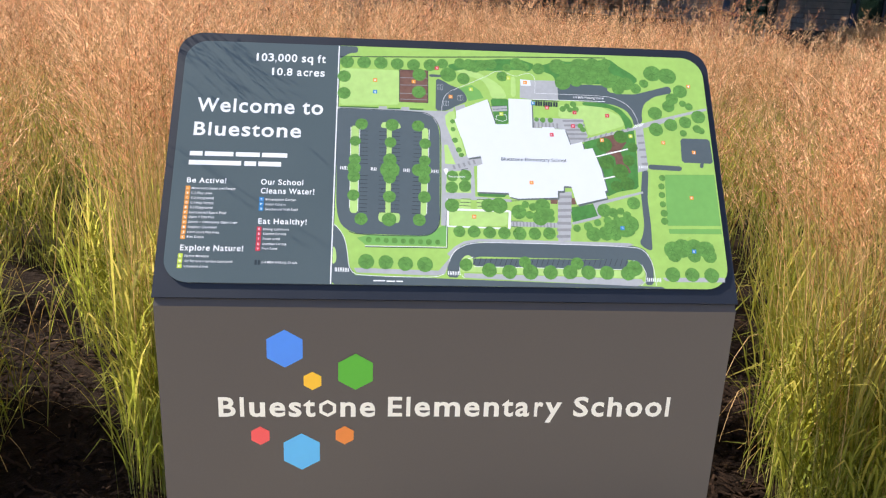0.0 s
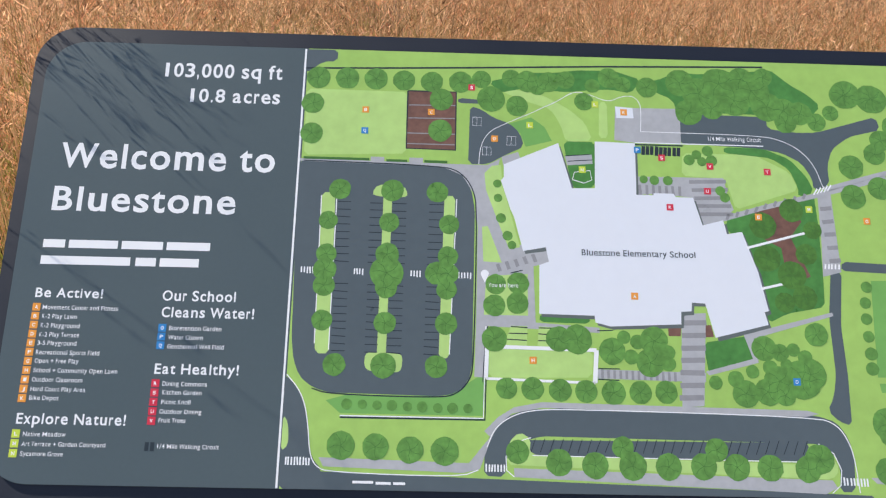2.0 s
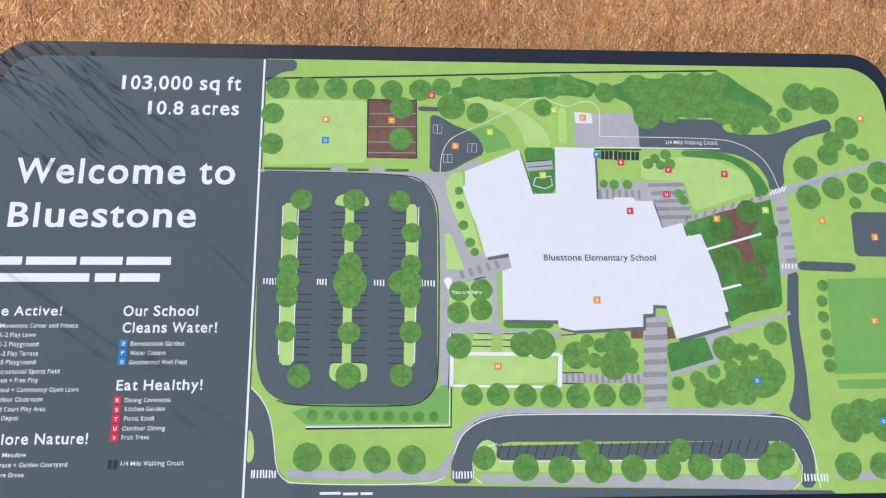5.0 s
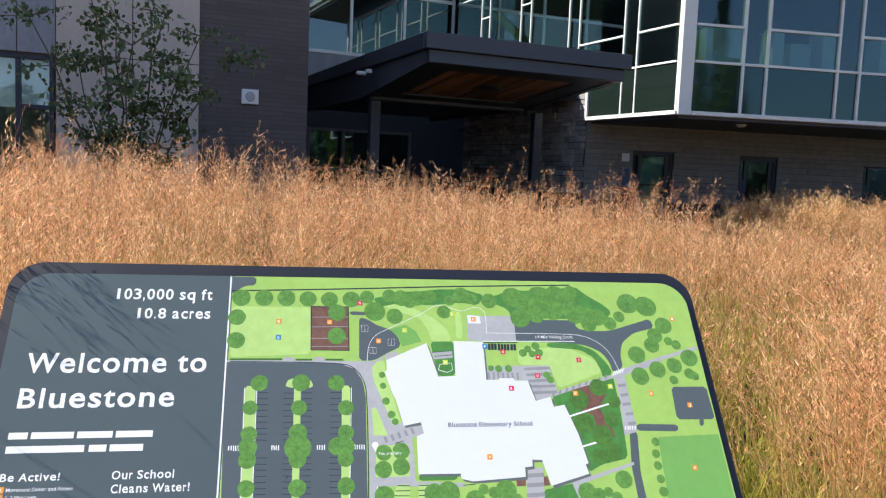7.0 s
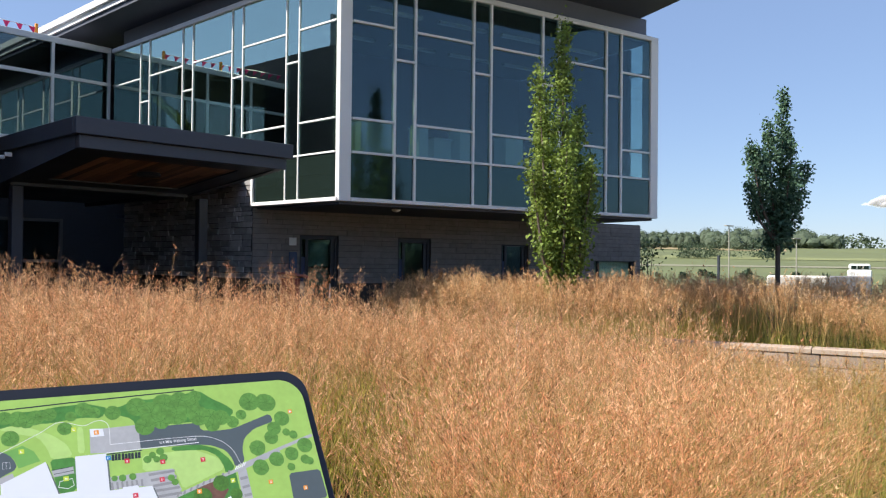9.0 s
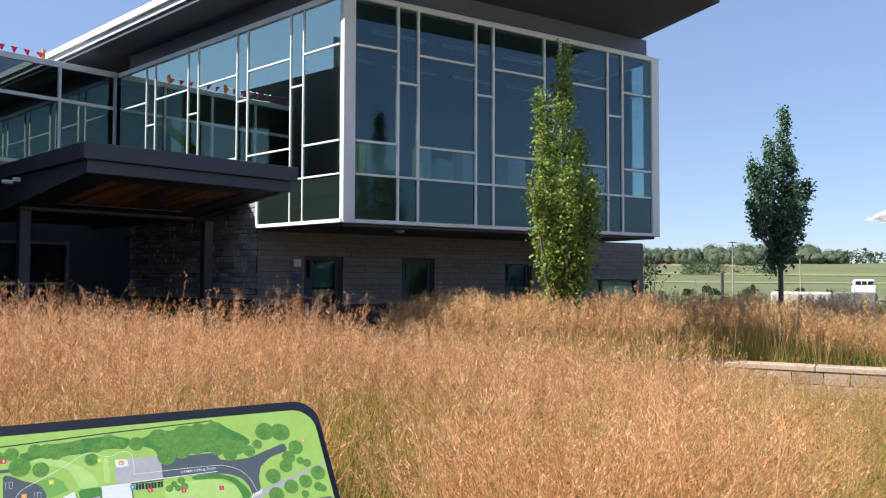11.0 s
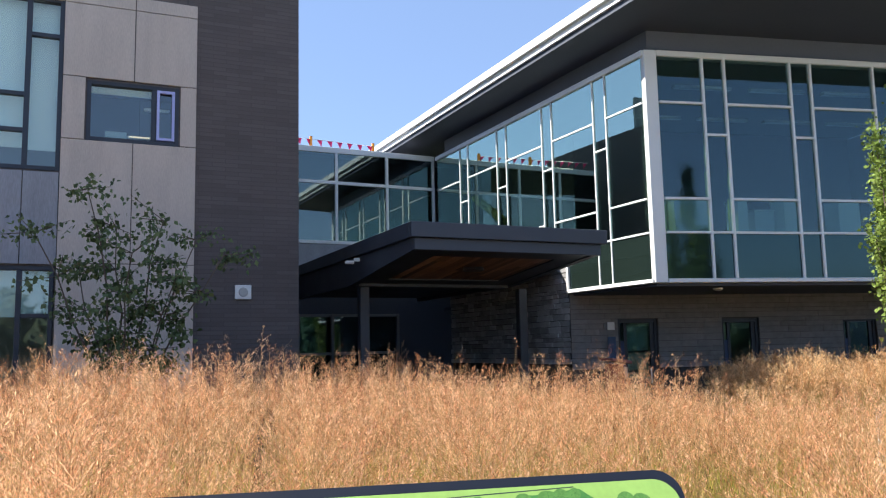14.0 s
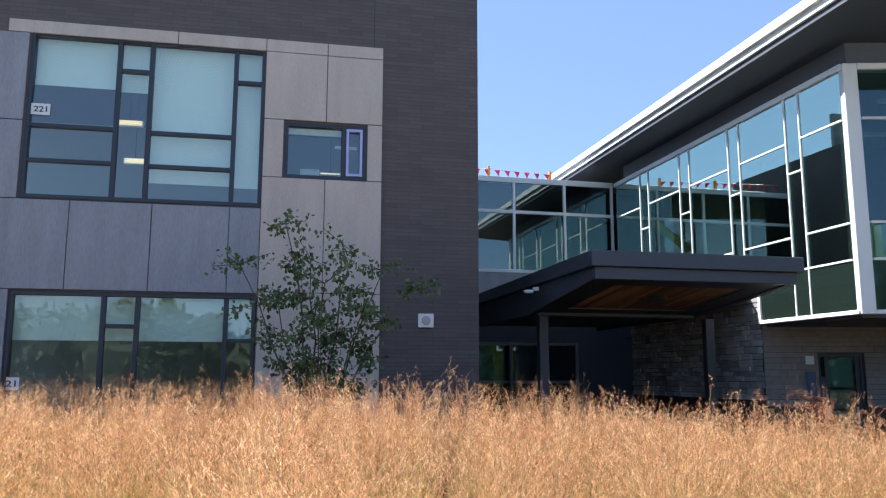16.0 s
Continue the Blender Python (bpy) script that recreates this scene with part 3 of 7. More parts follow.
for a, b, c, d in OPEN:
    part("backing", solid(xs[-1], a, 0, 0.28, 0, ZB), M_MORTAR, stone_front)
    part("backing", solid(a, b, 0, 0.28, d, ZB), M_MORTAR, stone_front)
    if c:
        part("backing", solid(a, b, 0, 0.28, 0, c), M_MORTAR, stone_front)
    xs.append(b)
part("backing", solid(xs[-1], 10.46, 0, 0.28, 0, ZB), M_MORTAR, stone_front)
part("backing", solid(10.18, 10.46, 0.28, 6, 0, ZB), M_MORTAR, stone_front)
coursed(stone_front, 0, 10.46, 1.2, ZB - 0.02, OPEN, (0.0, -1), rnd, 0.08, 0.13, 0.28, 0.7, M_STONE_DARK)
part("room_wall", solid(0.3, 10.1, 3.0, 3.1, 0, ZB), M_INNER, stone_front)


M_PALEGREEN = mat("pale_green_panel", (0.42, 0.52, 0.44), 0.3, 0, 0.08)
M_BLUEDOOR = mat("deep_blue_paint", (0.03, 0.05, 0.13), 0.5, 0, 0.1)


def glazed_door(k, a, b, top):
    d = tagged(new("door_%d" % k), "dark framed glazed door in the stone wall", "door", kind="structure")
    d.matrix_world = STF
    part("door_frame", box(box(solid(a, a + 0.06, 0.02, 0.14, 0, top, 0.004), b - 0.06, b, 0.02, 0.14, 0, top, 0.004), a + 0.06, b - 0.06, 0.02, 0.14, top - 0.07, top, 0.004), M_DKFRAME, d)
    part("side_light", solid(a + 0.06, a + 0.15, 0.06, 0.1, 0, top - 0.42), M_BLUEDOOR, d, "blue painted side panel")
    part("side_pane", solid(a + 0.06, a + 0.15, 0.07, 0.08, top - 0.42, top - 0.07), M_GLASS, d).visible_shadow = False
    part("door_leaf", box(box(solid(a + 0.15, a + 0.21, 0.05, 0.1, 0.02, top - 0.07), b - 0.14, b - 0.06, 0.05, 0.1, 0.02, top - 0.07), a + 0.21, b - 0.14, 0.05, 0.1, 0.9, 1.0), M_DKFRAME, d)
    part("pane", solid(a + 0.2, b - 0.13, 0.07, 0.078, 0.05, top - 0.08), M_GLASS, d, "door glass").visible_shadow = False
    part("handle", solid(b - 0.17, b - 0.15, 0.0, 0.05, 0.9, 1.2, 0.004), M_WHITE, d, "metal pull handle")
    if k == 1:
        for z0, z1 in ((0.5, 1.12), (1.16, 1.5), (1.54, top - 0.12)):
            part("blind", solid(a + 0.22, b - 0.15, 0.16, 0.17, z0, z1), M_PALEGREEN, d, "pale paper behind the door glass")
    return d


for k, (a, b, c, d) in enumerate(OPEN[:3]):
    glazed_door(k + 1, a, b, d)
w4 = tagged(new("window_low"), "low strip window with pale green blind in stone wall", "window", kind="structure")
w4.matrix_world = STF
part("window_frame", box(box(solid(8.82, 10.25, 0.02, 0.1, 1.71, 1.77), 8.82, 8.87, 0.02, 0.1, 1.2, 1.72), 10.2, 10.25, 0.02, 0.1, 1.2, 1.72), M_DKFRAME, w4)
part("mullion", solid(9.0, 9.05, 0.02, 0.1, 1.2, 1.72), M_DKFRAME, w4)
part("blind", solid(8.87, 10.2, 0.14, 0.15, 1.2, 1.72), M_PALEGREEN, w4)
part("pane", solid(8.87, 10.2, 0.07, 0.078, 1.2, 1.72), M_GLASS2, w4).visible_shadow = False

# notices beside the first door
nb_ = thing("door_notice", STF, "white room notice above a blue notice beside the door", "notice")
part("white_notice", solid(0.72, 0.87, -0.08, -0.07, 1.95, 2.1), M_WHITE, nb_)
part("blue_notice", solid(0.72, 0.88, -0.08, -0.07, 1.3, 1.82), mat("blue_notice", (0.03, 0.07, 0.16), 0.4, 0, 0.1), nb_)

# soffit lamp below the bay
lamp = thing("soffit_lamp", pose(7.62, 11.5, ZB - 0.05), "small white dome lamp under the bay", "lamp")
b = bmesh.new()
bmesh.ops.create_uvsphere(b, u_segments=12, v_segments=6, radius=0.09, matrix=Matrix.Diagonal((1, 1, 0.6, 1)))
part("dome", b, M_WHITE, lamp, smooth=True)

# loudspeaker plate on the dark brick
spk = thing("wall_speaker", WING, "square white loudspeaker plate on the dark brick wall", "speaker")
part("plate", solid(4.16, 4.41, -0.04, 0.0, 2.49, 2.71, 0.008), M_WHITE, spk)
b = bmesh.new()
bmesh.ops.create_cone(b, cap_ends=True, segments=20, radius1=0.075, radius2=0.06, depth=0.02, matrix=Matrix.Translation((4.285, -0.048, 2.6)) @ pose(0, 0, 0, 90))
part("grille", b, mat("pale_grey_grille", (0.4, 0.4, 0.4), 0.6, 0, 0.1, 60, 300), spk)

# room number plates behind the classroom glass
for z, x, num in ((5.62, -1.78, "221"), (1.52, -1.9, "121")):
    pl = thing("room_number_plate", WING, "white plate with room number " + num + " behind the window", "plate")
    part("plate", solid(x, x + 0.27, 0.03, 0.036, z, z + 0.18, 0.002), M_WHITE, pl)
    b = fitted_early(num, x + 0.04, x + 0.23, z + 0.05, 0.09)
    b.transform(pose(0, 0.028, 0, 90))
    part("digits", b, M_DKFRAME, pl)

# ceiling lamps that shine inside the upstairs classroom
M_GLOW = bpy.data.materials.new("lit_ceiling_lamp")
M_GLOW.use_nodes = True
em = M_GLOW.node_tree.nodes["Principled BSDF"]
em.inputs["Emission Color"].default_value, em.inputs["Emission Strength"].default_value = (1.0, 0.72, 0.4, 1), 0.34
for x, y, z, w, tubes in ((-0.6, 1.3, 5.93, 0.4, 3), (-0.48, 1.3, 5.27, 0.32, 3), (2.75, 0.4, 5.02, 0.3, 1)):
    cl = thing("ceiling_lamp", WING, "lit warm linear lamp inside the classroom", "lamp")
    part("housing", solid(x - w / 2 - 0.02, x + w / 2 + 0.02, y + 0.03, y + 0.1, z - 0.01, z + 0.03 * tubes, 0.006), M_BLIND, cl)
    part("stem", solid(x - 0.004, x + 0.004, y + 0.05, y + 0.058, z + 0.03 * tubes, 7.0), M_DKFRAME, cl)
    for k in range(tubes):
        part("tube", solid(x - w / 2, x + w / 2, y, y + 0.02, z + 0.03 * k, z + 0.03 * k + 0.016), M_GLOW, cl, "lit warm lamp tube")

cl = thing("ceiling_lamp", WING, "unlit pale linear lamp inside the classroom", "lamp")
part("housing", solid(2.82, 3.2, 0.55, 0.62, 5.5, 5.55, 0.006), M_BLIND, cl)
part("stem", solid(3.01, 3.018, 0.58, 0.588, 5.55, 7.0), M_DKFRAME, cl)

desk = thing("desk_monitor", WING @ pose(2.42, 0.75, 4.6), "pale desk monitor behind the small classroom window", "monitor")
part("screen", solid(-0.16, 0.16, 0.0, 0.03, 0.38, 0.58, 0.006), M_BLIND, desk)
part("stand", solid(-0.03, 0.03, 0.03, 0.06, 0.0, 0.4, 0.004), M_DKFRAME, desk)
part("base_plate", solid(-0.12, 0.12, -0.06, 0.12, -0.02, 0.0, 0.004), M_DKFRAME, desk)
shelf = thing("window_desk", WING @ pose(2.42, 0.75, 4.58), "dark desk below the small classroom window", "desk")
part("desktop", solid(-0.5, 0.7, -0.3, 0.4, -0.04, 0.0, 0.004), M_INFLOOR, shelf)
for x in (-0.46, 0.64):
    part("leg", solid(x, x + 0.04, -0.1, 0.3, -0.78, -0.04), M_DKFRAME, shelf)

# canopy fittings
cctv = thing("security_camera", CAN, "small white security camera on the canopy edge", "camera")
part("housing", solid(-0.26, -0.1, 2.32, 2.39, 3.13, 3.19, 0.015), M_WHITE, cctv)
part("bracket", solid(-0.1, 0.0, 2.34, 2.38, 3.18, 3.24), M_WHITE, cctv)
down = thing("recessed_downlight", CAN, "dark round downlight in the cedar soffit", "lamp")
b = bmesh.new()
bmesh.ops.create_cone(b, cap_ends=True, segments=20, radius1=0.19, radius2=0.17, depth=0.06, matrix=Matrix.Translation((1.75, 1.5, 3.0)))
part("ring", b, M_DKFRAME, down)

# entrance glazing behind the canopy
ent = tagged(new("door_entrance"), "dark framed glass entrance doors below the link", "door", kind="structure")
ent.matrix_world = LINK
for s in (-4.4, -3.5, -2.6, -1.7, -0.8):
    part("mullion", solid(s - 0.04, s + 0.04, 0.75, 0.9, 0, 2.6, 0.005), M_SIDING, ent)
for z in (1.55, 2.52):
    part("rail", solid(-4.4, -0.8, 0.76, 0.89, z, z + 0.07, 0.005), M_SIDING, ent)
for s in (-4.4, -3.5, -2.6, -1.7):
    part("pane", solid(s + 0.04, s + 0.86, 0.82, 0.828, 0.05, 2.52), M_GLASS, ent).visible_shadow = False

# bunting on the link's parapet
bunt = thing("bunting", LINK, "string of magenta pennants between orange posts on the roof", "bunting")
M_MAG = mat("magenta_pennant", (0.75, 0.03, 0.16), 0.7, 0, 0.1)
M_ORG = mat("orange_post", (0.85, 0.32, 0.04), 0.6, 0, 0.1)
b = bmesh.new()
tube(b, (-7.4, 0.3, 7.12), (-1.6, 0.3, 6.97), 0.006, 0.006, 5)
part("string", b, M_WHITE, bunt)
for k in range(21):
    x = -7.2 + 0.27 * k
    z = 7.12 - 0.026 * (x + 7.4)
    b = bmesh.new()
    t = rnd.uniform(-0.05, 0.05)
    v = [b.verts.new(c) for c in ((x, 0.3, z), (x + 0.15, 0.3, z - 0.01), (x + 0.12 + t, 0.33, z - 0.16), (x, 0.306, z), (x + 0.15, 0.306, z - 0.01), (x + 0.12 + t, 0.336, z - 0.16))]
    b.faces.new(v[:3]), b.faces.new(v[:2:-1])
    part("pennant", b, M_MAG, bunt)
for x in (-3.3, -1.62, -5.6):
    part("post", solid(x - 0.03, x + 0.03, 0.28, 0.34, 6.7, 7.16 - 0.02 * (x + 7)), M_ORG, bunt)

# ---- things seen through the bay's glass ----
for x, y, w, h in ((6.81, 11.39, 0.64, 0.76), (8.04, 11.39, 0.2, 0.76), (8.5, 11.6, 0.4, 0.6), (8.96, 11.39, 0.32, 0.78), (10.07, 11.38, 0.45, 0.76), (12.4, 11.38, 0.4, 0.76)):
    cab = thing("low_cabinet", pose(x, y, 3.42), "pale low storage cabinet behind the bay glass", "cabinet", "cabinets along the glass")
    part("body", solid(0, w, 0, 0.4, 0, h, 0.01), M_BLIND, cab)
    part("top", solid(-0.02, w + 0.02, -0.02, 0.42, h, h + 0.03, 0.004), M_WHITE, cab)
tube_ob = thing("yellow_rail", pose(0, 0, 0), "yellow slanting rail inside the glazed bay", "rail")
b = bmesh.new()
tube(b, (4.83, 17.79, 5.36), (5.13, 16.31, 4.55), 0.1, 0.1, 10)
part("tube", b, mat("yellow_enamel", (0.95, 0.93, 0.25), 0.4, 0, 0.05), tube_ob)
for x in (7.4, 9.0, 10.6, 12.2):
    for y in (12.2, 14.2):
        pn = thing("ceiling_strip_lamp", pose(x, y, 6.5), "unlit white strip lamp under the bay's ceiling", "lamp", "strip lamps in the bay")
        part("housing", solid(0, 1.2, 0, 0.12, 0, 0.06, 0.005), M_WHITE, pn)

for x, z in ((7.46, 4.7), (7.87, 4.2)):
    post = thing("yellow_post", pose(x, 11.4, 3.42), "pale yellow post standing behind the bay glass", "post")
    part("post", solid(0, 0.07, 0, 0.05, 0, z - 3.42, 0.01), MATS["yellow_enamel"], post)
# ---- seat wall, kiosk and marker in the planting ----
ang = math.degrees(math.atan2(-2.46, 1.31))
seat = thing("seat_wall", pose(9.85, 7.62, 0, 0, 0, ang), "low stone seat wall with pale concrete cap beside the walk", "wall", kind="structure")
part("core", solid(-1.25, 7.6, 0.05, 0.3, -0.9, 0.38), M_MORTAR, seat)
M_CAP = mat("buff_concrete", (0.40, 0.315, 0.25), 0.85, 0, 0.14, 2, 60, 0.3)
x = -1.27
for k in range(7):
    part("cap_stone", solid(x + 0.004, x + 1.27 - 0.004, -0.02, 0.36, 0.38, 0.46, 0.01), M_CAP, seat)
    x += 1.27
M_BLOCK = mat("buff_wall_block", (0.36, 0.28, 0.225), 0.9, 0, 0.15, 5, 50, 0.6, per_object=0.3)
for row in range(-4, 2):
    x = -1.27
    while x < 7.5:
        w = rnd.uniform(0.3, 0.55)
        part("block", solid(x + 0.006, min(x + w, 7.6) - 0.006, 0.0, 0.06, 0.19 * row + 0.005, 0.19 * row + 0.185, 0.006), M_BLOCK, seat)
        x += w
kiosk = thing("red_box", pose(4.24, 8.45, 0.02, 0, 0, 8), "weathered red box with a sloping lid in the grass", "box")
M_RED = mat("weathered_red_paint", (0.16, 0.03, 0.025), 0.7, 0, 0.3, 6, 60, 0.2)
part("body", solid(0.05, 0.2, 0.02, 0.26, 0, 1.40, 0.01), M_RED, kiosk)
b = solid(0.0, 0.29, -0.04, 0.3, 1.40, 1.435, 0.006)
for v in b.verts:
    v.co.z += 0.16 * (0.3 - v.co.x)
part("lid", b, mat("dull_pink_lid", (0.2, 0.07, 0.06), 0.6, 0, 0.2), kiosk)
part("side_panel", solid(0.2, 0.26, 0.03, 0.24, 1.2, 1.36, 0.006), M_CAP, kiosk, "pale side panel")
mk_ = thing("white_marker", pose(6.06, 5.93, -fall(6.06, 5.93)), "short white marker stake among the grass", "marker")
b = bmesh.new()
tube(b, (0, 0, 0), (0, 0, 1.13), 0.032, 0.032, 8)
part("stake", b, M_WHITE, mk_)
b = bmesh.new()
tube(b, (0, 0, 1.13), (0, 0, 1.19), 0.042, 0.028, 8)
part("cap", b, M_DKFRAME, mk_)

# ---- map sign ----
TILT = 53.84
SIGN_X0, SIGN_X1 = -0.385, 0.928
sign = thing("map_sign", pose(0, 0, 0), "dark lectern sign with a printed campus map panel", "sign")
ca, sa = math.cos(radians(TILT)), math.sin(radians(TILT))
FACE = pose(0, 0, 0.88, TILT)         # x across, y up the sloping face, z out of it
body = bmesh.new()
prof = [(-0.02, 0.0), (-0.02, 0.832), (0.35, 1.338), (0.37, 1.338), (0.37, 0.0)]
a = [body.verts.new((SIGN_X0 + 0.004, y, z)) for y, z in prof]
b_ = [body.verts.new((SIGN_X1 - 0.004, y, z)) for y, z in prof]
body.faces.new(a), body.faces.new(b_[::-1])
for k in range(5):
    body.faces.new((a[k], b_[k], b_[(k + 1) % 5], a[(k + 1) % 5]))
bmesh.ops.recalc_face_normals(body, faces=body.faces)
part("body", body, M_BODY, sign, "warm grey powder-coated sheet body")


def rounded(x0, x1, y0, y1, r, n=8, corners=(1, 1, 1, 1)):
    pts = []
    for k, (cx, cy, a0) in enumerate(((x1 - r, y1 - r, 0), (x0 + r, y1 - r, 90), (x0 + r, y0 + r, 180), (x1 - r, y0 + r, 270))):
        if corners[k]:
            pts += [(cx + r * math.cos(radians(a0 + 90 * i / n)), cy + r * math.sin(radians(a0 + 90 * i / n))) for i in range(n + 1)]
        else:
            pts.append(((x1, y1), (x0, y1), (x0, y0), (x1, y0))[k])
    return pts


def plate(pts, z0, z1):
    b = bmesh.new()
    f = poly(b, pts, z0)
    r = bmesh.ops.extrude_face_region(b, geom=[f])
    bmesh.ops.translate(b, verts=[v for v in r["geom"] if isinstance(v, bmesh.types.BMVert)], vec=(0, 0, z1 - z0))
    bmesh.ops.recalc_face_normals(b, faces=b.faces)
    return b


def on_face(name, b, material, parent=None, label=""):
    b.transform(FACE)
    return part(name, b, material, parent or sign, label)


M_PGREY = mat("printed_slate_grey", (0.085, 0.112, 0.118), 0.32, 0, 0.04, 4, 200)
M_PGREEN = mat("printed_lawn_green", (0.37, 0.58, 0.13), 0.32, 0, 0.12, 9, 60)
on_face("cap", plate(rounded(SIGN_X0, SIGN_X1, -0.033, 0.635, 0.06, corners=(1, 1, 0, 0)), -0.0125, -0.004), M_NAVY, sign, "navy painted sheet cap")
panel_ob = on_face("map_panel", plate(rounded(-0.366, 0.912, 0.0, 0.61, 0.055), -0.004, 0.0), M_PGREY, sign, "printed slate grey panel")
on_face("map_lawn", plate(rounded(0.003, 0.912, 0.0, 0.61, 0.055, corners=(1, 0, 0, 1)), -0.0005, 0.00003), M_PGREEN, panel_ob)

# ---- the printed map: flat coloured shapes in thin layers on the panel ----
M_PTREE = mat("printed_tree_green", (0.135, 0.315, 0.06), 0.32, 0, 0.35, 60, 160, isle=0.25)
M_INK = mat("printed_black", (0.03, 0.04, 0.045), 0.32, 0, 0.05)
PRINT = {     # layer: height over the panel in eighths of a millimetre, material
    "pale": (0.5, mat("printed_pale_green", (0.47, 0.68, 0.21), 0.32, 0, 0.12, 9, 60)),
    "field": (0.5, mat("printed_field_green", (0.19, 0.43, 0.10), 0.32, 0, 0.1, 9, 60)),
    "dark": (0.55, mat("printed_dark_green", (0.08, 0.25, 0.05), 0.32, 0, 0.25, 30, 120)),
    "brown": (0.6, mat("printed_brown", (0.2, 0.10, 0.07), 0.32, 0, 0.3, 30, 120)),
    "road": (0.75, mat("printed_road_grey", (0.098, 0.122, 0.132), 0.32, 0, 0.06, 6, 80)),
    "median": (0.85, MATS["printed_pale_green"]),
    "pave": (0.9, mat("printed_pavement_grey", (0.45, 0.45, 0.46), 0.32, 0, 0.12, 20, 120)),
    "lawn2": (0.97, MATS["printed_pale_green"]),
    "pave2": (1.0, mat("printed_paver_grey", (0.3, 0.295, 0.3), 0.32, 0, 0.12, 20, 120)),
    "shade": (1.08, mat("printed_shadow_grey", (0.13, 0.15, 0.14), 0.32, 0, 0.1)),
    "roof": (1.2, mat("printed_white", (0.78, 0.80, 0.85), 0.32, 0, 0.02, 3, 60)),
}
PRINT.update({
    "ink": (1.3, M_INK),
    "white": (1.36, mat("printed_bright_white", (0.88, 0.88, 0.88), 0.32, 0, 0.02)),
    "tree2": (1.42, mat("printed_olive_tree", (0.09, 0.22, 0.035), 0.32, 0, 0.35, 40, 160, isle=0.3)),
    "tree": (1.46, M_PTREE),
    "twig": (2.0, mat("printed_twig_green", (0.065, 0.18, 0.032), 0.32, 0, 0.1)),
    "orange": (2.1, mat("printed_orange", (0.85, 0.34, 0.05), 0.32, 0, 0.04)),
    "blue": (2.1, mat("printed_blue", (0.04, 0.24, 0.55), 0.32, 0, 0.04)),
    "red": (2.1, mat("printed_red", (0.68, 0.04, 0.07), 0.32, 0, 0.04)),
    "lime": (2.1, mat("printed_lime", (0.60, 0.72, 0.07), 0.32, 0, 0.04)),
    "letters": (2.2, MATS["printed_bright_white"]),
})
PRINT_NAMES = {"ink": "map_line_work", "white": "map_white_line_work", "twig": "map_twig_work", "pave2": "map_paver_work", "letters": "mark_lettering", "pave": "map_path_work"}
FINE = ("ink", "white", "twig", "pave2", "letters", "pave")
layers = {k: bmesh.new() for k in FINE}
PIECE = {"median": "map_median", "lawn2": "map_lawn_patch", "pale": "map_lawn_patch", "field": "map_field", "dark": "map_planting", "brown": "map_playground", "road": "map_road", "pave": "map_pavement", "shade": "map_roof_shadow", "roof": "map_school_roof",
         "tree2": "map_olive_tree", "tree": "map_tree", "orange": "orange_mark", "blue": "blue_mark", "red": "red_mark", "lime": "lime_mark", "letters": "map_pin", "ink": "walk_mark"}
rng = random.Random(3)
crowns = [0]
lifts = {}


def inside(u, v):
    return (min(max(u / 100, -0.364), 0.9115), min(max(v / 100, 0.0), 0.609))


def shape(layer, pts, lift=0.0):
    """One printed patch as a thin part of its own."""
    if layer in ("road", "median", "pale", "dark"):     # rounded kerbs
        n = len(pts)
        cut = [min(0.25, 0.55 / max(math.hypot(pts[k][0] - pts[(k + 1) % n][0], pts[k][1] - pts[(k + 1) % n][1]), 0.01)) for k in range(n)]
        pts = [(pts[k][0] + f * (pts[(k + 1) % n][0] - pts[k][0]), pts[k][1] + f * (pts[(k + 1) % n][1] - pts[k][1])) for k in range(n) for f in (cut[k], 1 - cut[k])]
    b = bmesh.new()
    lifts[layer] = lifts.get(layer, 0) + 1
    z = (PRINT[layer][0] + lift + 0.004 * lifts[layer] * (lift == 0)) / 8000
    f = b.faces.new([b.verts.new((*inside(u, v), z)) for u, v in pts])
    f.normal_update()
    if f.normal.z < 0:
        f.normal_flip()
    bmesh.ops.triangulate(b, faces=b.faces)
    on_face(PIECE[layer], b, PRINT[layer][1], panel_ob)


def stroke(layer, width, pts):
    for _ in range(2 if len(pts) > 6 else 0):        # draw curves smooth
        pts = [pts[0]] + [(a[0] + f * (c[0] - a[0]), a[1] + f * (c[1] - a[1])) for a, c in zip(pts, pts[1:]) for f in (0.25, 0.75)] + [pts[-1]]
    p = [Vector(q) for q in pts]
    b = layers[layer]
    z = PRINT[layer][0] / 8000
    left, right = [], []
    for k in range(len(p)):
        d = (p[min(k + 1, len(p) - 1)] - p[max(k - 1, 0)]).normalized()
        n = Vector((-d.y, d.x)) * width / 2
        for side, q in ((left, p[k] + n), (right, p[k] - n)):
            side.append(b.verts.new((*inside(q.x, q.y), z)))
    for k in range(len(p) - 1):
        b.faces.new((right[k], right[k + 1], left[k + 1], left[k]))


def crown(layer, u, v, r):
    crowns[0] += 1
    lift = (crowns[0] % 45) * 0.011
    n = 20
    shape(layer, [(u + r * rng.uniform(0.96, 1.03) * math.cos(2 * math.pi * k / n), v + r * rng.uniform(0.96, 1.03) * math.sin(2 * math.pi * k / n)) for k in range(n)], lift)
    if r > 1.1:
        a0 = rng.uniform(0, 6)
        for k in range(5):
            a = a0 + k * 1.257 + rng.uniform(-0.3, 0.3)
            m = (u + 0.45 * r * math.cos(a), v + 0.45 * r * math.sin(a))
            stroke("twig", 0.065, [(u, v), m, (m[0] + 0.4 * r * math.cos(a + 0.5), m[1] + 0.4 * r * math.sin(a + 0.5))])


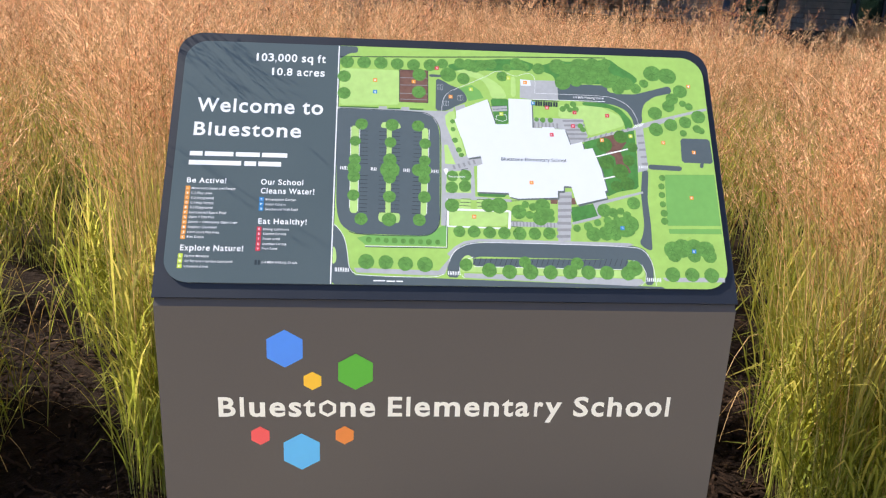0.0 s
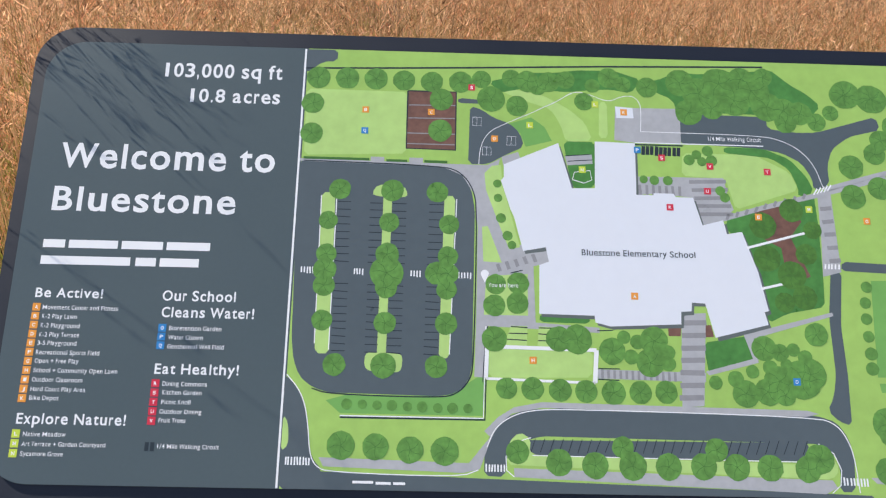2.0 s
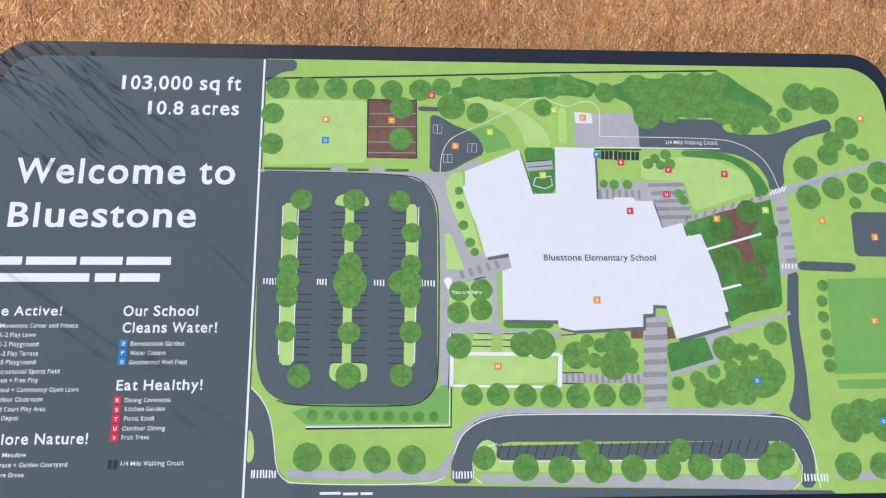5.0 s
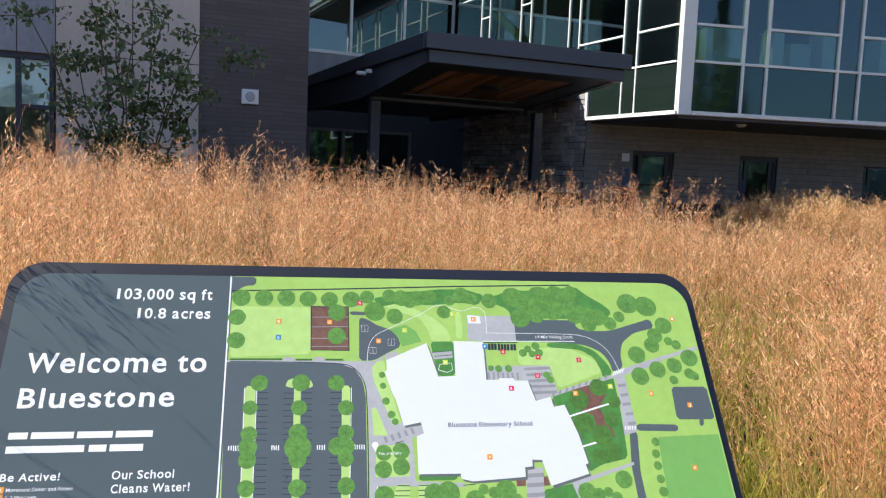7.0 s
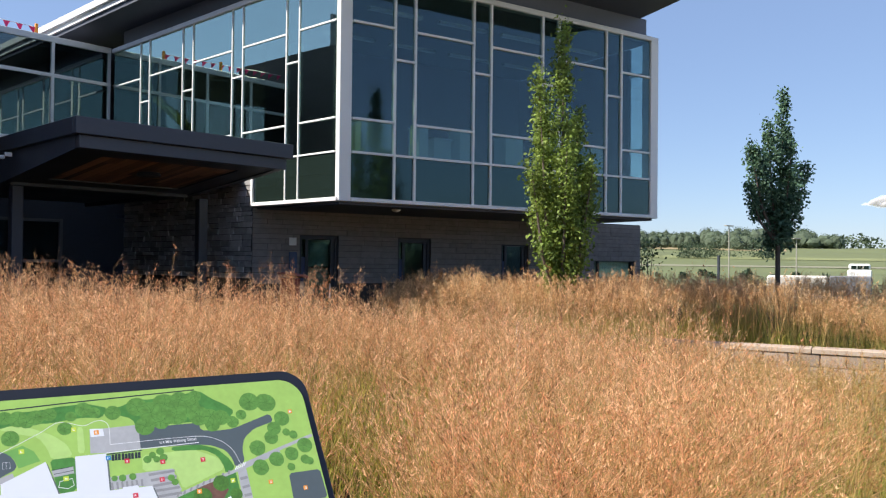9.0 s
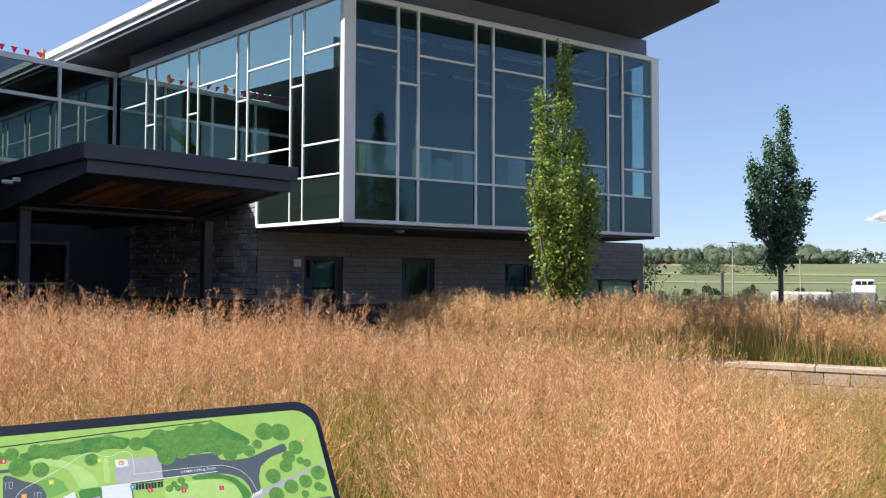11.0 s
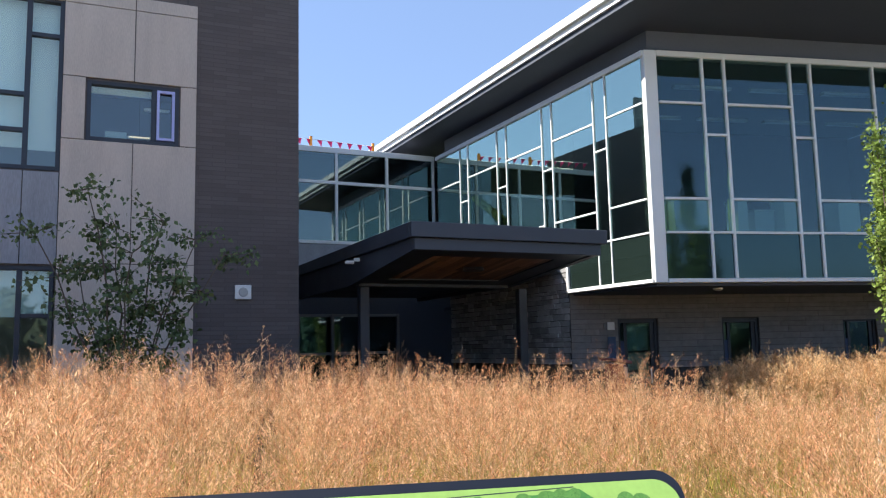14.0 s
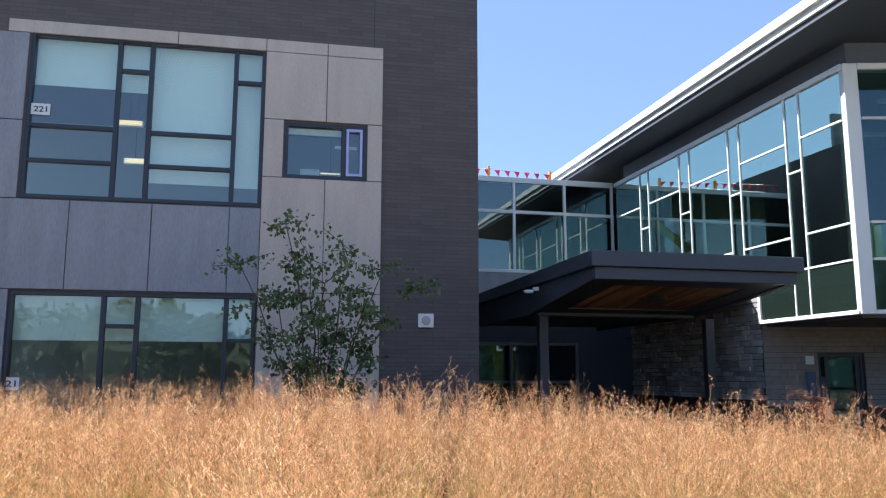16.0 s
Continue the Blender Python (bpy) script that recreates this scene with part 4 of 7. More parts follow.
def letter_mesh(text, bold):
    cu = bpy.data.curves.new("letters", "FONT")
    cu.body, cu.offset, cu.resolution_u = text, bold, 3
    ob = bpy.data.objects.new("letters", cu)
    me = bpy.data.meshes.new_from_object(ob)
    bpy.data.objects.remove(ob)
    return me


# widths of a humanist sans, in thousandths of its size
ADVANCE = dict(zip("abcdefghijklmnopqrstuvwxyz", (509, 588, 462, 589, 523, 325, 589, 566, 252, 252, 510, 252, 861, 566, 586, 588, 589, 360, 434, 350, 566, 495, 735, 480, 500, 462)))
ADVANCE.update(zip("ABCDEFGHIJKLMNOPQRSTUVWXYZ", (645, 573, 619, 701, 506, 488, 687, 710, 266, 357, 580, 471, 898, 748, 754, 560, 754, 598, 531, 524, 687, 621, 934, 590, 553, 570)))
ADVANCE.update({" ": 274, ".": 230, ",": 230, "!": 284, "+": 620, "/": 390, "-": 360})
LEFT_STEM, RIGHT_STEM, SLANTED = "BDEFHIKLMNPRUbhiklmnpru!.,", "HIMNUadhilmnqgu!.,", "AVWXYTvwxyz/ftk"
glyphs = {}


def glyph(c, bold):
    """Corner places, faces and the inked span of one letter."""
    if (c, bold) not in glyphs:
        me = letter_mesh(c, bold)
        co = [(v.co.x, v.co.y) for v in me.vertices]
        glyphs[c, bold] = co, [tuple(p.vertices) for p in me.polygons], min(x for x, _ in co), max(x for x, _ in co)
        bpy.data.meshes.remove(me)
    return glyphs[c, bold]


def fitted(text, x0, x1, y0, cap, bold):
    """Lettering as a bmesh, from x0 to x1 on the baseline y0 with that height of capitals, all in metres."""
    unit = 0.729 + 2 * bold
    tall, low = (0.682 + 2 * bold) / unit, (0.449 + 2 * bold) / unit
    b, pen, rows = bmesh.new(), 0.0, []
    for c in text:
        wide = ADVANCE.get(c, 539)
        if c != " ":
            left = 70 if c in LEFT_STEM else 14 if c in SLANTED else 44
            right = 70 if c in RIGHT_STEM else 14 if c in SLANTED else 42
            co, faces, lo, hi = glyph(c, bold)
            span = wide - left - right
            slim = min(span, 1250 * (hi - lo))      # a thin figure stays thin
            left, span = left + (span - slim) / 2, slim
            rows.append((c, co, faces, lo, (hi - lo) or 1, pen + left, span))
        pen += wide
    start, end = rows[0][5], rows[-1][5] + rows[-1][6]
    for c, co, faces, lo, ink, at, span in rows:
        vs = []
        for x, y in co:
            h = (y + bold) / unit
            if c.islower() and h > 0:      # a taller x-height
                h = h * 0.74 * tall / low if h < low else 0.74 * tall + (h - low) * (0.26 * tall) / (tall - low)
            vs.append(b.verts.new((x0 + (at + (x - lo) / ink * span - start) / (end - start) * (x1 - x0), y0 + h * cap, 0)))
        for f in faces:
            b.faces.new([vs[k] for k in f])
    return b


def write(text, u0, u1, v0, cap, tone, bold):
    b = fitted(text, u0 / 100, u1 / 100, v0 / 100, cap / 100, bold)
    bmesh.ops.translate(b, verts=b.verts, vec=(0, 0, 0.0003 if u0 > 0 else 0.0001))
    on_face("lettering", b, PRINT[tone][1], panel_ob, "printed %s words %s" % ("white" if tone == "white" else "black", text))


def bar(text, u0, u1, v0, cap, tone, bold):
    b = bmesh.new()
    poly(b, [(u0 / 100, v0 / 100), (u1 / 100, v0 / 100), (u1 / 100, (v0 + cap * 0.8) / 100), (u0 / 100, (v0 + cap * 0.8) / 100)], 0.0001 if u0 < 0 else 0.0003)
    on_face("text_bar", b, PRINT[tone][1], panel_ob)


def marker(tone, letter, u, v, size=0.95):
    h = size / 2
    shape(tone, [(u - h, v - h), (u + h, v - h), (u + h, v + h), (u - h, v + h)])
    b = fitted(letter, (u - 0.2) / 100, (u + 0.2) / 100, (v - 0.25) / 100, 0.005, 0.02)
    bmesh.ops.translate(b, verts=b.verts, vec=(0, 0, PRINT["letters"][0] / 8000))
    me = bpy.data.meshes.new("tmp")
    b.to_mesh(me)
    b.free()
    layers["letters"].from_mesh(me)
    bpy.data.meshes.remove(me)


def legend(tone, letters, first, last):
    n = len(letters)
    for k, c in enumerate(letters):
        f = k / (n - 1)
        marker(tone, c, first[0] + f * (last[0] - first[0]), first[1] + f * (last[1] - first[1]), 1.02)


def pin(u, v):
    shape("letters", [(u + 0.55 * math.cos(a), v + 0.4 + 0.55 * math.sin(a)) for a in [radians(-30 + 240 * k / 12) for k in range(13)]] + [(u, v - 0.85)])


def walk_mark(u, v):
    for d in (-0.35, 0.35):
        shape("ink", [(u + d - 0.25, v - 0.55), (u + d + 0.25, v - 0.55), (u + d + 0.25, v + 0.55), (u + d - 0.25, v + 0.55)])


M_CREAM = mat("cream_vinyl", (0.93, 0.89, 0.78), 0.4, 0, 0.03)
HEX = {"hex_blue": (0.06, 0.28, 0.92), "hex_green": (0.08, 0.46, 0.02), "hex_yellow": (1.0, 0.56, 0.02), "hex_red": (0.95, 0.09, 0.09), "hex_sky": (0.10, 0.50, 0.88), "hex_orange": (0.85, 0.24, 0.03)}
FRONT = Matrix.Translation((0, -0.0203, 0)) @ pose(0, 0, 0, 90)


def front_write(text, x0, x1, z0, cap):
    b = fitted(text, x0 / 100, x1 / 100, z0 / 100, cap / 100, 0.023)
    bmesh.ops.translate(b, verts=b.verts, vec=(0, 0, 0.0006))
    b.transform(FRONT)
    part("lettering", b, M_CREAM, sign, "cream vinyl words " + text)


def six(b, x, z, r):
    return [b.verts.new((x + r * math.sin(radians(60 * k)), z + r * math.cos(radians(60 * k)), 0.0006)) for k in range(6)]


def front_ring(x, z, r):
    b = bmesh.new()
    o, i = six(b, x / 100, z / 100, r / 100), six(b, x / 100, z / 100, r / 100 * 0.62)
    for k in range(6):
        b.faces.new((o[k], i[k], i[(k + 1) % 6], o[(k + 1) % 6]))
    b.transform(FRONT)
    part("lettering", b, M_CREAM, sign, "cream hexagon ring standing for a letter o")


def front_hexagon(tone, x, z, r):
    b = bmesh.new()
    b.faces.new(six(b, x / 100, z / 100, r / 100)[::-1])
    b.transform(FRONT)
    part("hexagon", b, mat(tone, HEX[tone], 0.4, 0, 0.03), sign, tone[4:] + " vinyl hexagon")


def finish_print():
    # divider line between the written field and the map
    stroke("white", 0.28, [(-0.05, 0.05), (-0.05, 60.9)])
    for k, b in layers.items():
        tagged(on_face(PRINT_NAMES[k], b, PRINT[k][1], panel_ob), kind="stuff")

# ---- printed drawing and lettering, in centimetres on the panel ----
shape('road', [(-0.3, 60.9), (4.6, 60.9), (4.5, 59.1), (2.5, 59), (0.1, 57)])
shape('road', [(-0.1, 43.7), (19.8, 43.4), (22.4, 42.6), (24, 40.2), (24.5, 37.1), (24.3, 15.8), (23.8, 13.7), (22.2, 12.2), (20.1, 11.8), (5.8, 12), (3.7, 12.6), (1.9, 14), (1, 16.2), (0.6, 19)])
shape('road', [(0.1, 14.2), (1.3, 13.1), (2.6, 11.1), (3.2, 8.7), (3.7, 5.4), (4.2, 3.7), (5.3, 2.6), (5.6, -0.2), (0.2, -0.1)])
shape('road', [(0.1, 2.3), (75.9, 0.4), (75.5, -2.2), (0.2, -0.1)])
shape('road', [(25.9, 2), (26, 5.1), (26.9, 7.6), (28.7, 9.3), (31.2, 10.3), (36.2, 10.6), (69.1, 10.3), (71.8, 9.5), (73.2, 7.4), (73.6, 5), (73.3, 0.8), (71.3, 0.8), (71.7, 3.6), (71, 5.5), (69.1, 6.7), (33.2, 7), (30, 6), (28.8, 4.4), (28.6, 1.9)])
shape('road', [(73.2, 29.7), (74.7, 29.6), (73.8, 22.1), (74, 15.5), (73.8, 9.1), (72.3, 9.5), (70.8, 10.9), (71.8, 12.7), (72.4, 15.6), (72.3, 23.2)])
shape('road', [(53.7, 52.2), (56.3, 52.2), (56.5, 52.4), (66.2, 52.3), (66.3, 50.5), (70, 50), (73.3, 50.1), (82.2, 52.8), (82.7, 50.8), (78, 49.6), (75.3, 47.6), (74.4, 45.1), (74.4, 42.2), (72.1, 41.3), (72, 43.1), (70.7, 45.4), (68.1, 46.8), (65, 47.4), (53.4, 47.9)])
shape('road', [(23.7, 52.7), (25.4, 52.2), (27, 51), (29.3, 50.2), (30.8, 48.8), (31.4, 46.7), (29.1, 45.6), (26.2, 43.9), (23.5, 43.9)])
shape('road', [(22, 53.9), (25.4, 53.7), (25.4, 53.1), (22, 53.1)])
shape('road', [(74.9, 31.1), (83.1, 30.8), (82.9, 29.5), (74.7, 29.8)])
shape('road', [(83.5, 38.3), (90.8, 38.3), (91, 31.7), (83.2, 31.8)])
shape('road', [(87.8, 31.9), (88.7, 32), (88.4, 30.5), (87.5, 30.5)])
shape('pave', [(-0.1, 44.1), (23.5, 43.8), (26.2, 43.8), (28, 44.8), (27.2, 41.8), (30.1, 32.5), (34.5, 31.6), (34.7, 30), (32.5, 29.4), (32.7, 21.7), (41.2, 21.2), (41.2, 20.5), (26.1, 21.1), (25.7, 22.9), (24.8, 22.9), (24.9, 34.8), (24.4, 39.4), (22.7, 42.2), (19.8, 43.4), (-0.1, 43.7)])
shape('pave', [(44.5, 53.3), (47, 53.1), (53.8, 53.2), (53.7, 47.7), (46.9, 47.8), (44.2, 48.1)])
shape('pave', [(46.9, 42.7), (59.4, 42.8), (59.8, 40.3), (60.5, 38.2), (58.8, 36.5), (55.9, 35.8), (54.9, 39.8), (49.4, 40.2), (46.8, 40)])
shape('pave', [(28.2, 45.1), (30.5, 45.9), (30.9, 44.8), (28.4, 43.8)])
shape('pave', [(52.3, 23.3), (55.6, 23.5), (54.6, 11.2), (51.7, 11)])
shape('pave', [(40.8, 15.7), (55.1, 15.5), (55, 14.3), (40.8, 14.5)])
shape('pave', [(72.5, 40.5), (74.4, 40.8), (74.7, 29.6), (72.1, 28.9), (72.4, 34.3)])
shape('pave', [(5, 3.9), (24, 3.5), (26.7, 6.8), (25.9, 7.5), (27.7, 9.3), (29.8, 10.6), (33.4, 11.3), (68.1, 10.9), (69.6, 10.5), (67.9, 10.1), (33.4, 10.6), (29.5, 9.8), (27.6, 8.1), (26.6, 6.1), (25.4, 2.8), (23.3, 2.3), (5.6, 2.8)])
shape('pave', [(29.7, 3), (70.5, 2.2), (71.1, 1.3), (69.5, 0.5), (29.8, 1.9)])
shape('pave', [(60.5, 20.7), (72.8, 24), (72.9, 23.5), (61.8, 20.2), (62.1, 19.4), (62.2, 17), (55.5, 15.2), (55.1, 15.7), (61.5, 17.5)])
shape('pave', [(24.8, 22.9), (26.2, 22.9), (25.9, 14.3), (24.6, 14.4)])
shape('pave', [(75.5, 2.6), (90.2, 2.8), (90.2, 1.7), (78.9, 1.6), (76.2, 1.9)])
stroke('pave', 0.7, [(58.3, 36.6), (64.7, 38.6), (72, 40.5), (76.1, 41.6), (82.6, 43.6)])
stroke('pave', 0.7, [(73.7, 41.5), (80.9, 43.7), (91, 46.5)])
stroke('white', 0.35, [(61.9, 32.7), (72.1, 35.6)])
stroke('white', 0.35, [(63.4, 27), (68.2, 28.2)])
shape('dark', [(59.2, 36.5), (60.7, 37.7), (72, 40.8), (72.2, 35.9), (72.1, 28.9), (71.9, 24.7), (66.7, 23.7), (64, 22.3), (62.8, 29), (61.2, 34.8), (59.6, 34.6)])
shape('dark', [(55, 19.5), (62, 20.7), (62.2, 17.2), (55.5, 15.4)])
shape('dark', [(26.3, 56.6), (29.5, 57.4), (32.4, 58.2), (36, 58.3), (39.1, 58.8), (44.5, 58.9), (48.4, 57.6), (46.9, 55.4), (44, 55.9), (41.6, 55.8), (37.5, 55.3), (34.5, 55.5), (32.2, 55.9), (28, 54.9)])
shape('dark', [(48.4, 57.3), (50.8, 57.6), (53.9, 59), (57, 58.7), (60, 59.3), (63.5, 59.2), (67.4, 59.9), (70, 57.6), (72.6, 56), (74.4, 54.2), (72.8, 52.6), (67.2, 52.6), (56.6, 52.7), (53.6, 52.3), (52.8, 54.7), (50.5, 55.6)])
shape('dark', [(36.9, 47.7), (41.5, 47.7), (41.2, 40.9), (38, 40.7)])
shape('dark', [(59.8, 47.5), (65.4, 47.4), (69.1, 45.9), (71.4, 43.1), (72.1, 41), (69.8, 40.3), (69.9, 41.6), (68.9, 44.3), (66.4, 46), (59.7, 46.6)])
shape('dark', [(33.3, 22.9), (40, 22.9), (39.9, 21.7), (33.2, 21.8)])
shape('lawn2', [(25.8, 42.6), (26.8, 43.7), (28.1, 43.9), (28.3, 41.1), (30.7, 32), (29.2, 31.7), (27.7, 35.5), (26, 40.2)])
shape('lawn2', [(25.5, 34.8), (26.3, 34.9), (28.2, 29.8), (25.7, 29.9)])
shape('lawn2', [(26.1, 27.9), (31.7, 28.3), (31.7, 22.6), (25.8, 22.6)])
shape('field', [(5.5, 11), (8.2, 11.8), (20.8, 11.8), (24, 13.7), (25.9, 14.9), (25.7, 9.4), (7.4, 9.4)])
shape('field', [(78.6, 28.5), (90.9, 28.8), (90.9, 15.6), (78, 15.4)])
shape('field', [(78.1, 14.6), (90.8, 14.8), (90.9, 13.5), (78.3, 13.4)])
shape('pale', [(26.4, 56.8), (29.5, 55.6), (34.1, 54.7), (37.9, 52.6), (40.1, 50.6), (41.1, 47.9), (37.3, 47.6), (36.6, 50.2), (35.2, 52.6), (31, 53.9), (27.2, 55.6)])
shape('field', [(28.5, 49.9), (32.4, 51.2), (34.3, 49.8), (35.3, 47.7), (31.6, 46.7), (30.8, 48.8)])
shape('pale', [(0.4, 54.7), (14.8, 54.6), (14.8, 45.2), (0.6, 44.6)])
shape('pale', [(53.8, 46.4), (64.1, 46.4), (68.9, 43.9), (69.9, 41.3), (60.8, 38.2), (59.7, 42.7), (53.5, 43)])
shape('pale', [(26.5, 18.1), (40.3, 18), (40, 14.6), (26.5, 14.3)])
shape('pale', [(42.2, 53.9), (43.3, 53.9), (43.3, 48.4), (42, 48.3)])
shape('brown', [(14.8, 54.8), (21.7, 54.8), (21.7, 45.9), (14.8, 46)])
shape('brown', [(63.4, 38.2), (68.3, 39.6), (69.9, 36.7), (68.1, 34.4), (70.4, 28.9), (67.2, 27.5), (66.7, 32.8), (63.8, 34.4)])
shape('brown', [(50.4, 21.8), (52.2, 21.7), (52, 20.3), (50.4, 20.3)])
shape('brown', [(54.8, 21.8), (56.2, 21.9), (56.5, 20.3), (54.7, 20.2)])
shape('median', [(3.4, 39.2), (5.3, 39.2), (5.6, 17), (3.7, 17)])
shape('median', [(11.9, 39.1), (13.1, 39.1), (13, 16.8), (11.8, 16.9)])
shape('median', [(20.3, 39.1), (21.8, 39.1), (21.3, 16.7), (19.9, 16.7)])
shape('median', [(10.3, 39.2), (11, 40.5), (14.7, 40.4), (15.3, 39.1), (14.7, 38.7), (11, 38.8)])
shape('median', [(10.3, 17.1), (11, 17.3), (14.7, 17.2), (15.2, 16.8), (15.1, 15.1), (14.5, 14.7), (10.9, 14.8), (10.2, 15.5)])
shape('median', [(30.4, 7.5), (29, 6.1), (28.8, 3.4), (70.5, 2.3), (71.6, 3.5), (70.6, 5.4), (69.1, 6.7), (67.3, 5.1), (66.4, 4.1), (31.7, 4.7), (31.9, 6.7)])
shape('median', [(0.2, 9.1), (0.9, 8.1), (1.1, 5.4), (0.2, 4.5)])
shape('shade', [(28.9, 43.5), (36.5, 46.9), (38.4, 40.3), (41.6, 40.3), (41.7, 47.3), (47.4, 47.2), (47.3, 39.6), (49.8, 39.5), (49.8, 39.9), (52.5, 39.8), (52.8, 39.4), (55.3, 39.3), (56.3, 35.3), (59.3, 36.1), (59.7, 34.1), (61.7, 34.6), (63.6, 28.9), (64.5, 23.6), (63.9, 23.3), (64.3, 21.7), (57.1, 19.7), (55.9, 24.4), (54.1, 24.4), (54, 23.2), (52.7, 23.1), (52.5, 21.4), (43, 21), (41, 21.5), (40.9, 22.3), (33.5, 22.5), (33.7, 29.1), (34.9, 29.7), (34.6, 31.6), (31.4, 31.1), (30.3, 35.8), (29.7, 36.9), (28.4, 41.1), (28.9, 41.6)])
shape('roof', [(28.5, 44), (36.2, 47.4), (38, 40.7), (41.2, 40.8), (41.4, 47.8), (47.1, 47.7), (47, 40), (49.4, 40), (49.4, 40.3), (52.2, 40.3), (52.5, 39.8), (54.9, 39.8), (56, 35.8), (58.9, 36.6), (59.3, 34.6), (61.4, 35), (63.2, 29.3), (64.2, 24), (63.6, 23.8), (64, 22.1), (56.7, 20.2), (55.6, 24.8), (53.8, 24.9), (53.7, 23.7), (52.3, 23.6), (52.2, 21.9), (42.7, 21.4), (40.7, 21.9), (40.6, 22.8), (33.2, 22.9), (33.3, 29.6), (34.6, 30.1), (34.2, 32.1), (31.1, 31.5), (29.9, 36.3), (29.4, 37.4), (28.1, 41.6), (28.5, 42.1)])
shape('roof', [(44.5, 53.3), (47, 53.1), (47.1, 51.5), (44.6, 51.5)])
stroke('ink', 0.12, [(5.6, 37.9), (7.5, 37.9)])
stroke('ink', 0.12, [(10.1, 37.8), (11.9, 37.8)])
stroke('ink', 0.12, [(13.2, 37.8), (15.1, 37.8)])
stroke('ink', 0.12, [(18.2, 37.8), (20.2, 37.8)])
stroke('ink', 0.12, [(5.6, 36.8), (7.5, 36.8)])
stroke('ink', 0.12, [(10.1, 36.8), (11.9, 36.8)])
stroke('ink', 0.12, [(13.2, 36.7), (15.1, 36.7)])
stroke('ink', 0.12, [(18.2, 36.7), (20.1, 36.7)])
stroke('ink', 0.12, [(5.6, 35.8), (7.5, 35.7)])
stroke('ink', 0.12, [(10.1, 35.7), (11.9, 35.7)])
stroke('ink', 0.12, [(13.2, 35.7), (15.1, 35.7)])
stroke('ink', 0.12, [(18.2, 35.6), (20.1, 35.6)])
stroke('ink', 0.12, [(5.6, 34.7), (7.5, 34.7)])
stroke('ink', 0.12, [(10.1, 34.6), (11.9, 34.6)])
stroke('ink', 0.12, [(13.2, 34.6), (15.1, 34.6)])
stroke('ink', 0.12, [(18.2, 34.6), (20.1, 34.5)])
stroke('ink', 0.12, [(5.6, 33.6), (7.5, 33.6)])
stroke('ink', 0.12, [(10.1, 33.6), (11.9, 33.6)])
stroke('ink', 0.12, [(13.2, 33.6), (15.1, 33.5)])
stroke('ink', 0.12, [(18.2, 33.5), (20.1, 33.5)])
stroke('ink', 0.12, [(5.7, 32.6), (7.5, 32.6)])
stroke('ink', 0.12, [(10.1, 32.5), (11.9, 32.5)])
stroke('ink', 0.12, [(13.2, 32.5), (15.1, 32.5)])
stroke('ink', 0.12, [(18.2, 32.4), (20.1, 32.4)])
stroke('ink', 0.12, [(5.7, 31.5), (7.5, 31.5)])
stroke('ink', 0.12, [(10.1, 31.5), (11.9, 31.5)])
stroke('ink', 0.12, [(13.2, 31.5), (15.1, 31.4)])
stroke('ink', 0.12, [(18.1, 31.4), (20, 31.4)])
stroke('ink', 0.12, [(5.7, 30.5), (7.5, 30.5)])
stroke('ink', 0.12, [(10.1, 30.4), (11.9, 30.4)])
stroke('ink', 0.12, [(13.2, 30.4), (15.1, 30.4)])
stroke('ink', 0.12, [(18.1, 30.3), (20, 30.3)])
stroke('ink', 0.12, [(5.7, 29.5), (7.6, 29.4)])
stroke('ink', 0.12, [(10.1, 29.4), (11.9, 29.4)])
stroke('ink', 0.12, [(13.2, 29.4), (15.1, 29.3)])
stroke('ink', 0.12, [(18.1, 29.3), (20, 29.3)])
stroke('ink', 0.12, [(5.7, 26.4), (7.6, 26.4)])
stroke('ink', 0.12, [(10.2, 26.3), (11.9, 26.3)])
stroke('ink', 0.12, [(13.2, 26.3), (15, 26.2)])
stroke('ink', 0.12, [(18.1, 26.2), (19.9, 26.2)])
stroke('ink', 0.12, [(5.7, 25.4), (7.6, 25.3)])
stroke('ink', 0.12, [(10.2, 25.3), (11.9, 25.3)])
stroke('ink', 0.12, [(13.2, 25.3), (15, 25.2)])
stroke('ink', 0.12, [(18, 25.2), (19.9, 25.2)])
stroke('ink', 0.12, [(5.7, 24.4), (7.6, 24.3)])
stroke('ink', 0.12, [(10.2, 24.3), (11.9, 24.3)])
stroke('ink', 0.12, [(13.1, 24.2), (15, 24.2)])
stroke('ink', 0.12, [(18, 24.2), (19.9, 24.1)])
stroke('ink', 0.12, [(5.8, 23.3), (7.6, 23.3)])
stroke('ink', 0.12, [(10.2, 23.3), (11.9, 23.2)])
stroke('ink', 0.12, [(13.1, 23.2), (15, 23.2)])
stroke('ink', 0.12, [(18, 23.2), (19.9, 23.1)])
stroke('ink', 0.12, [(5.8, 22.3), (7.6, 22.3)])
stroke('ink', 0.12, [(10.2, 22.3), (11.9, 22.2)])
stroke('ink', 0.12, [(13.1, 22.2), (15, 22.2)])
stroke('ink', 0.12, [(18, 22.1), (19.8, 22.1)])
stroke('ink', 0.12, [(5.8, 21.3), (7.6, 21.3)])
stroke('ink', 0.12, [(10.2, 21.3), (11.9, 21.2)])
stroke('ink', 0.12, [(13.1, 21.2), (15, 21.2)])
stroke('ink', 0.12, [(18, 21.1), (19.8, 21.1)])
stroke('ink', 0.12, [(5.8, 20.4), (7.6, 20.3)])
stroke('ink', 0.12, [(10.2, 20.3), (11.9, 20.2)])
stroke('ink', 0.12, [(13.1, 20.2), (15, 20.2)])
stroke('ink', 0.12, [(18, 20.1), (19.8, 20.1)])
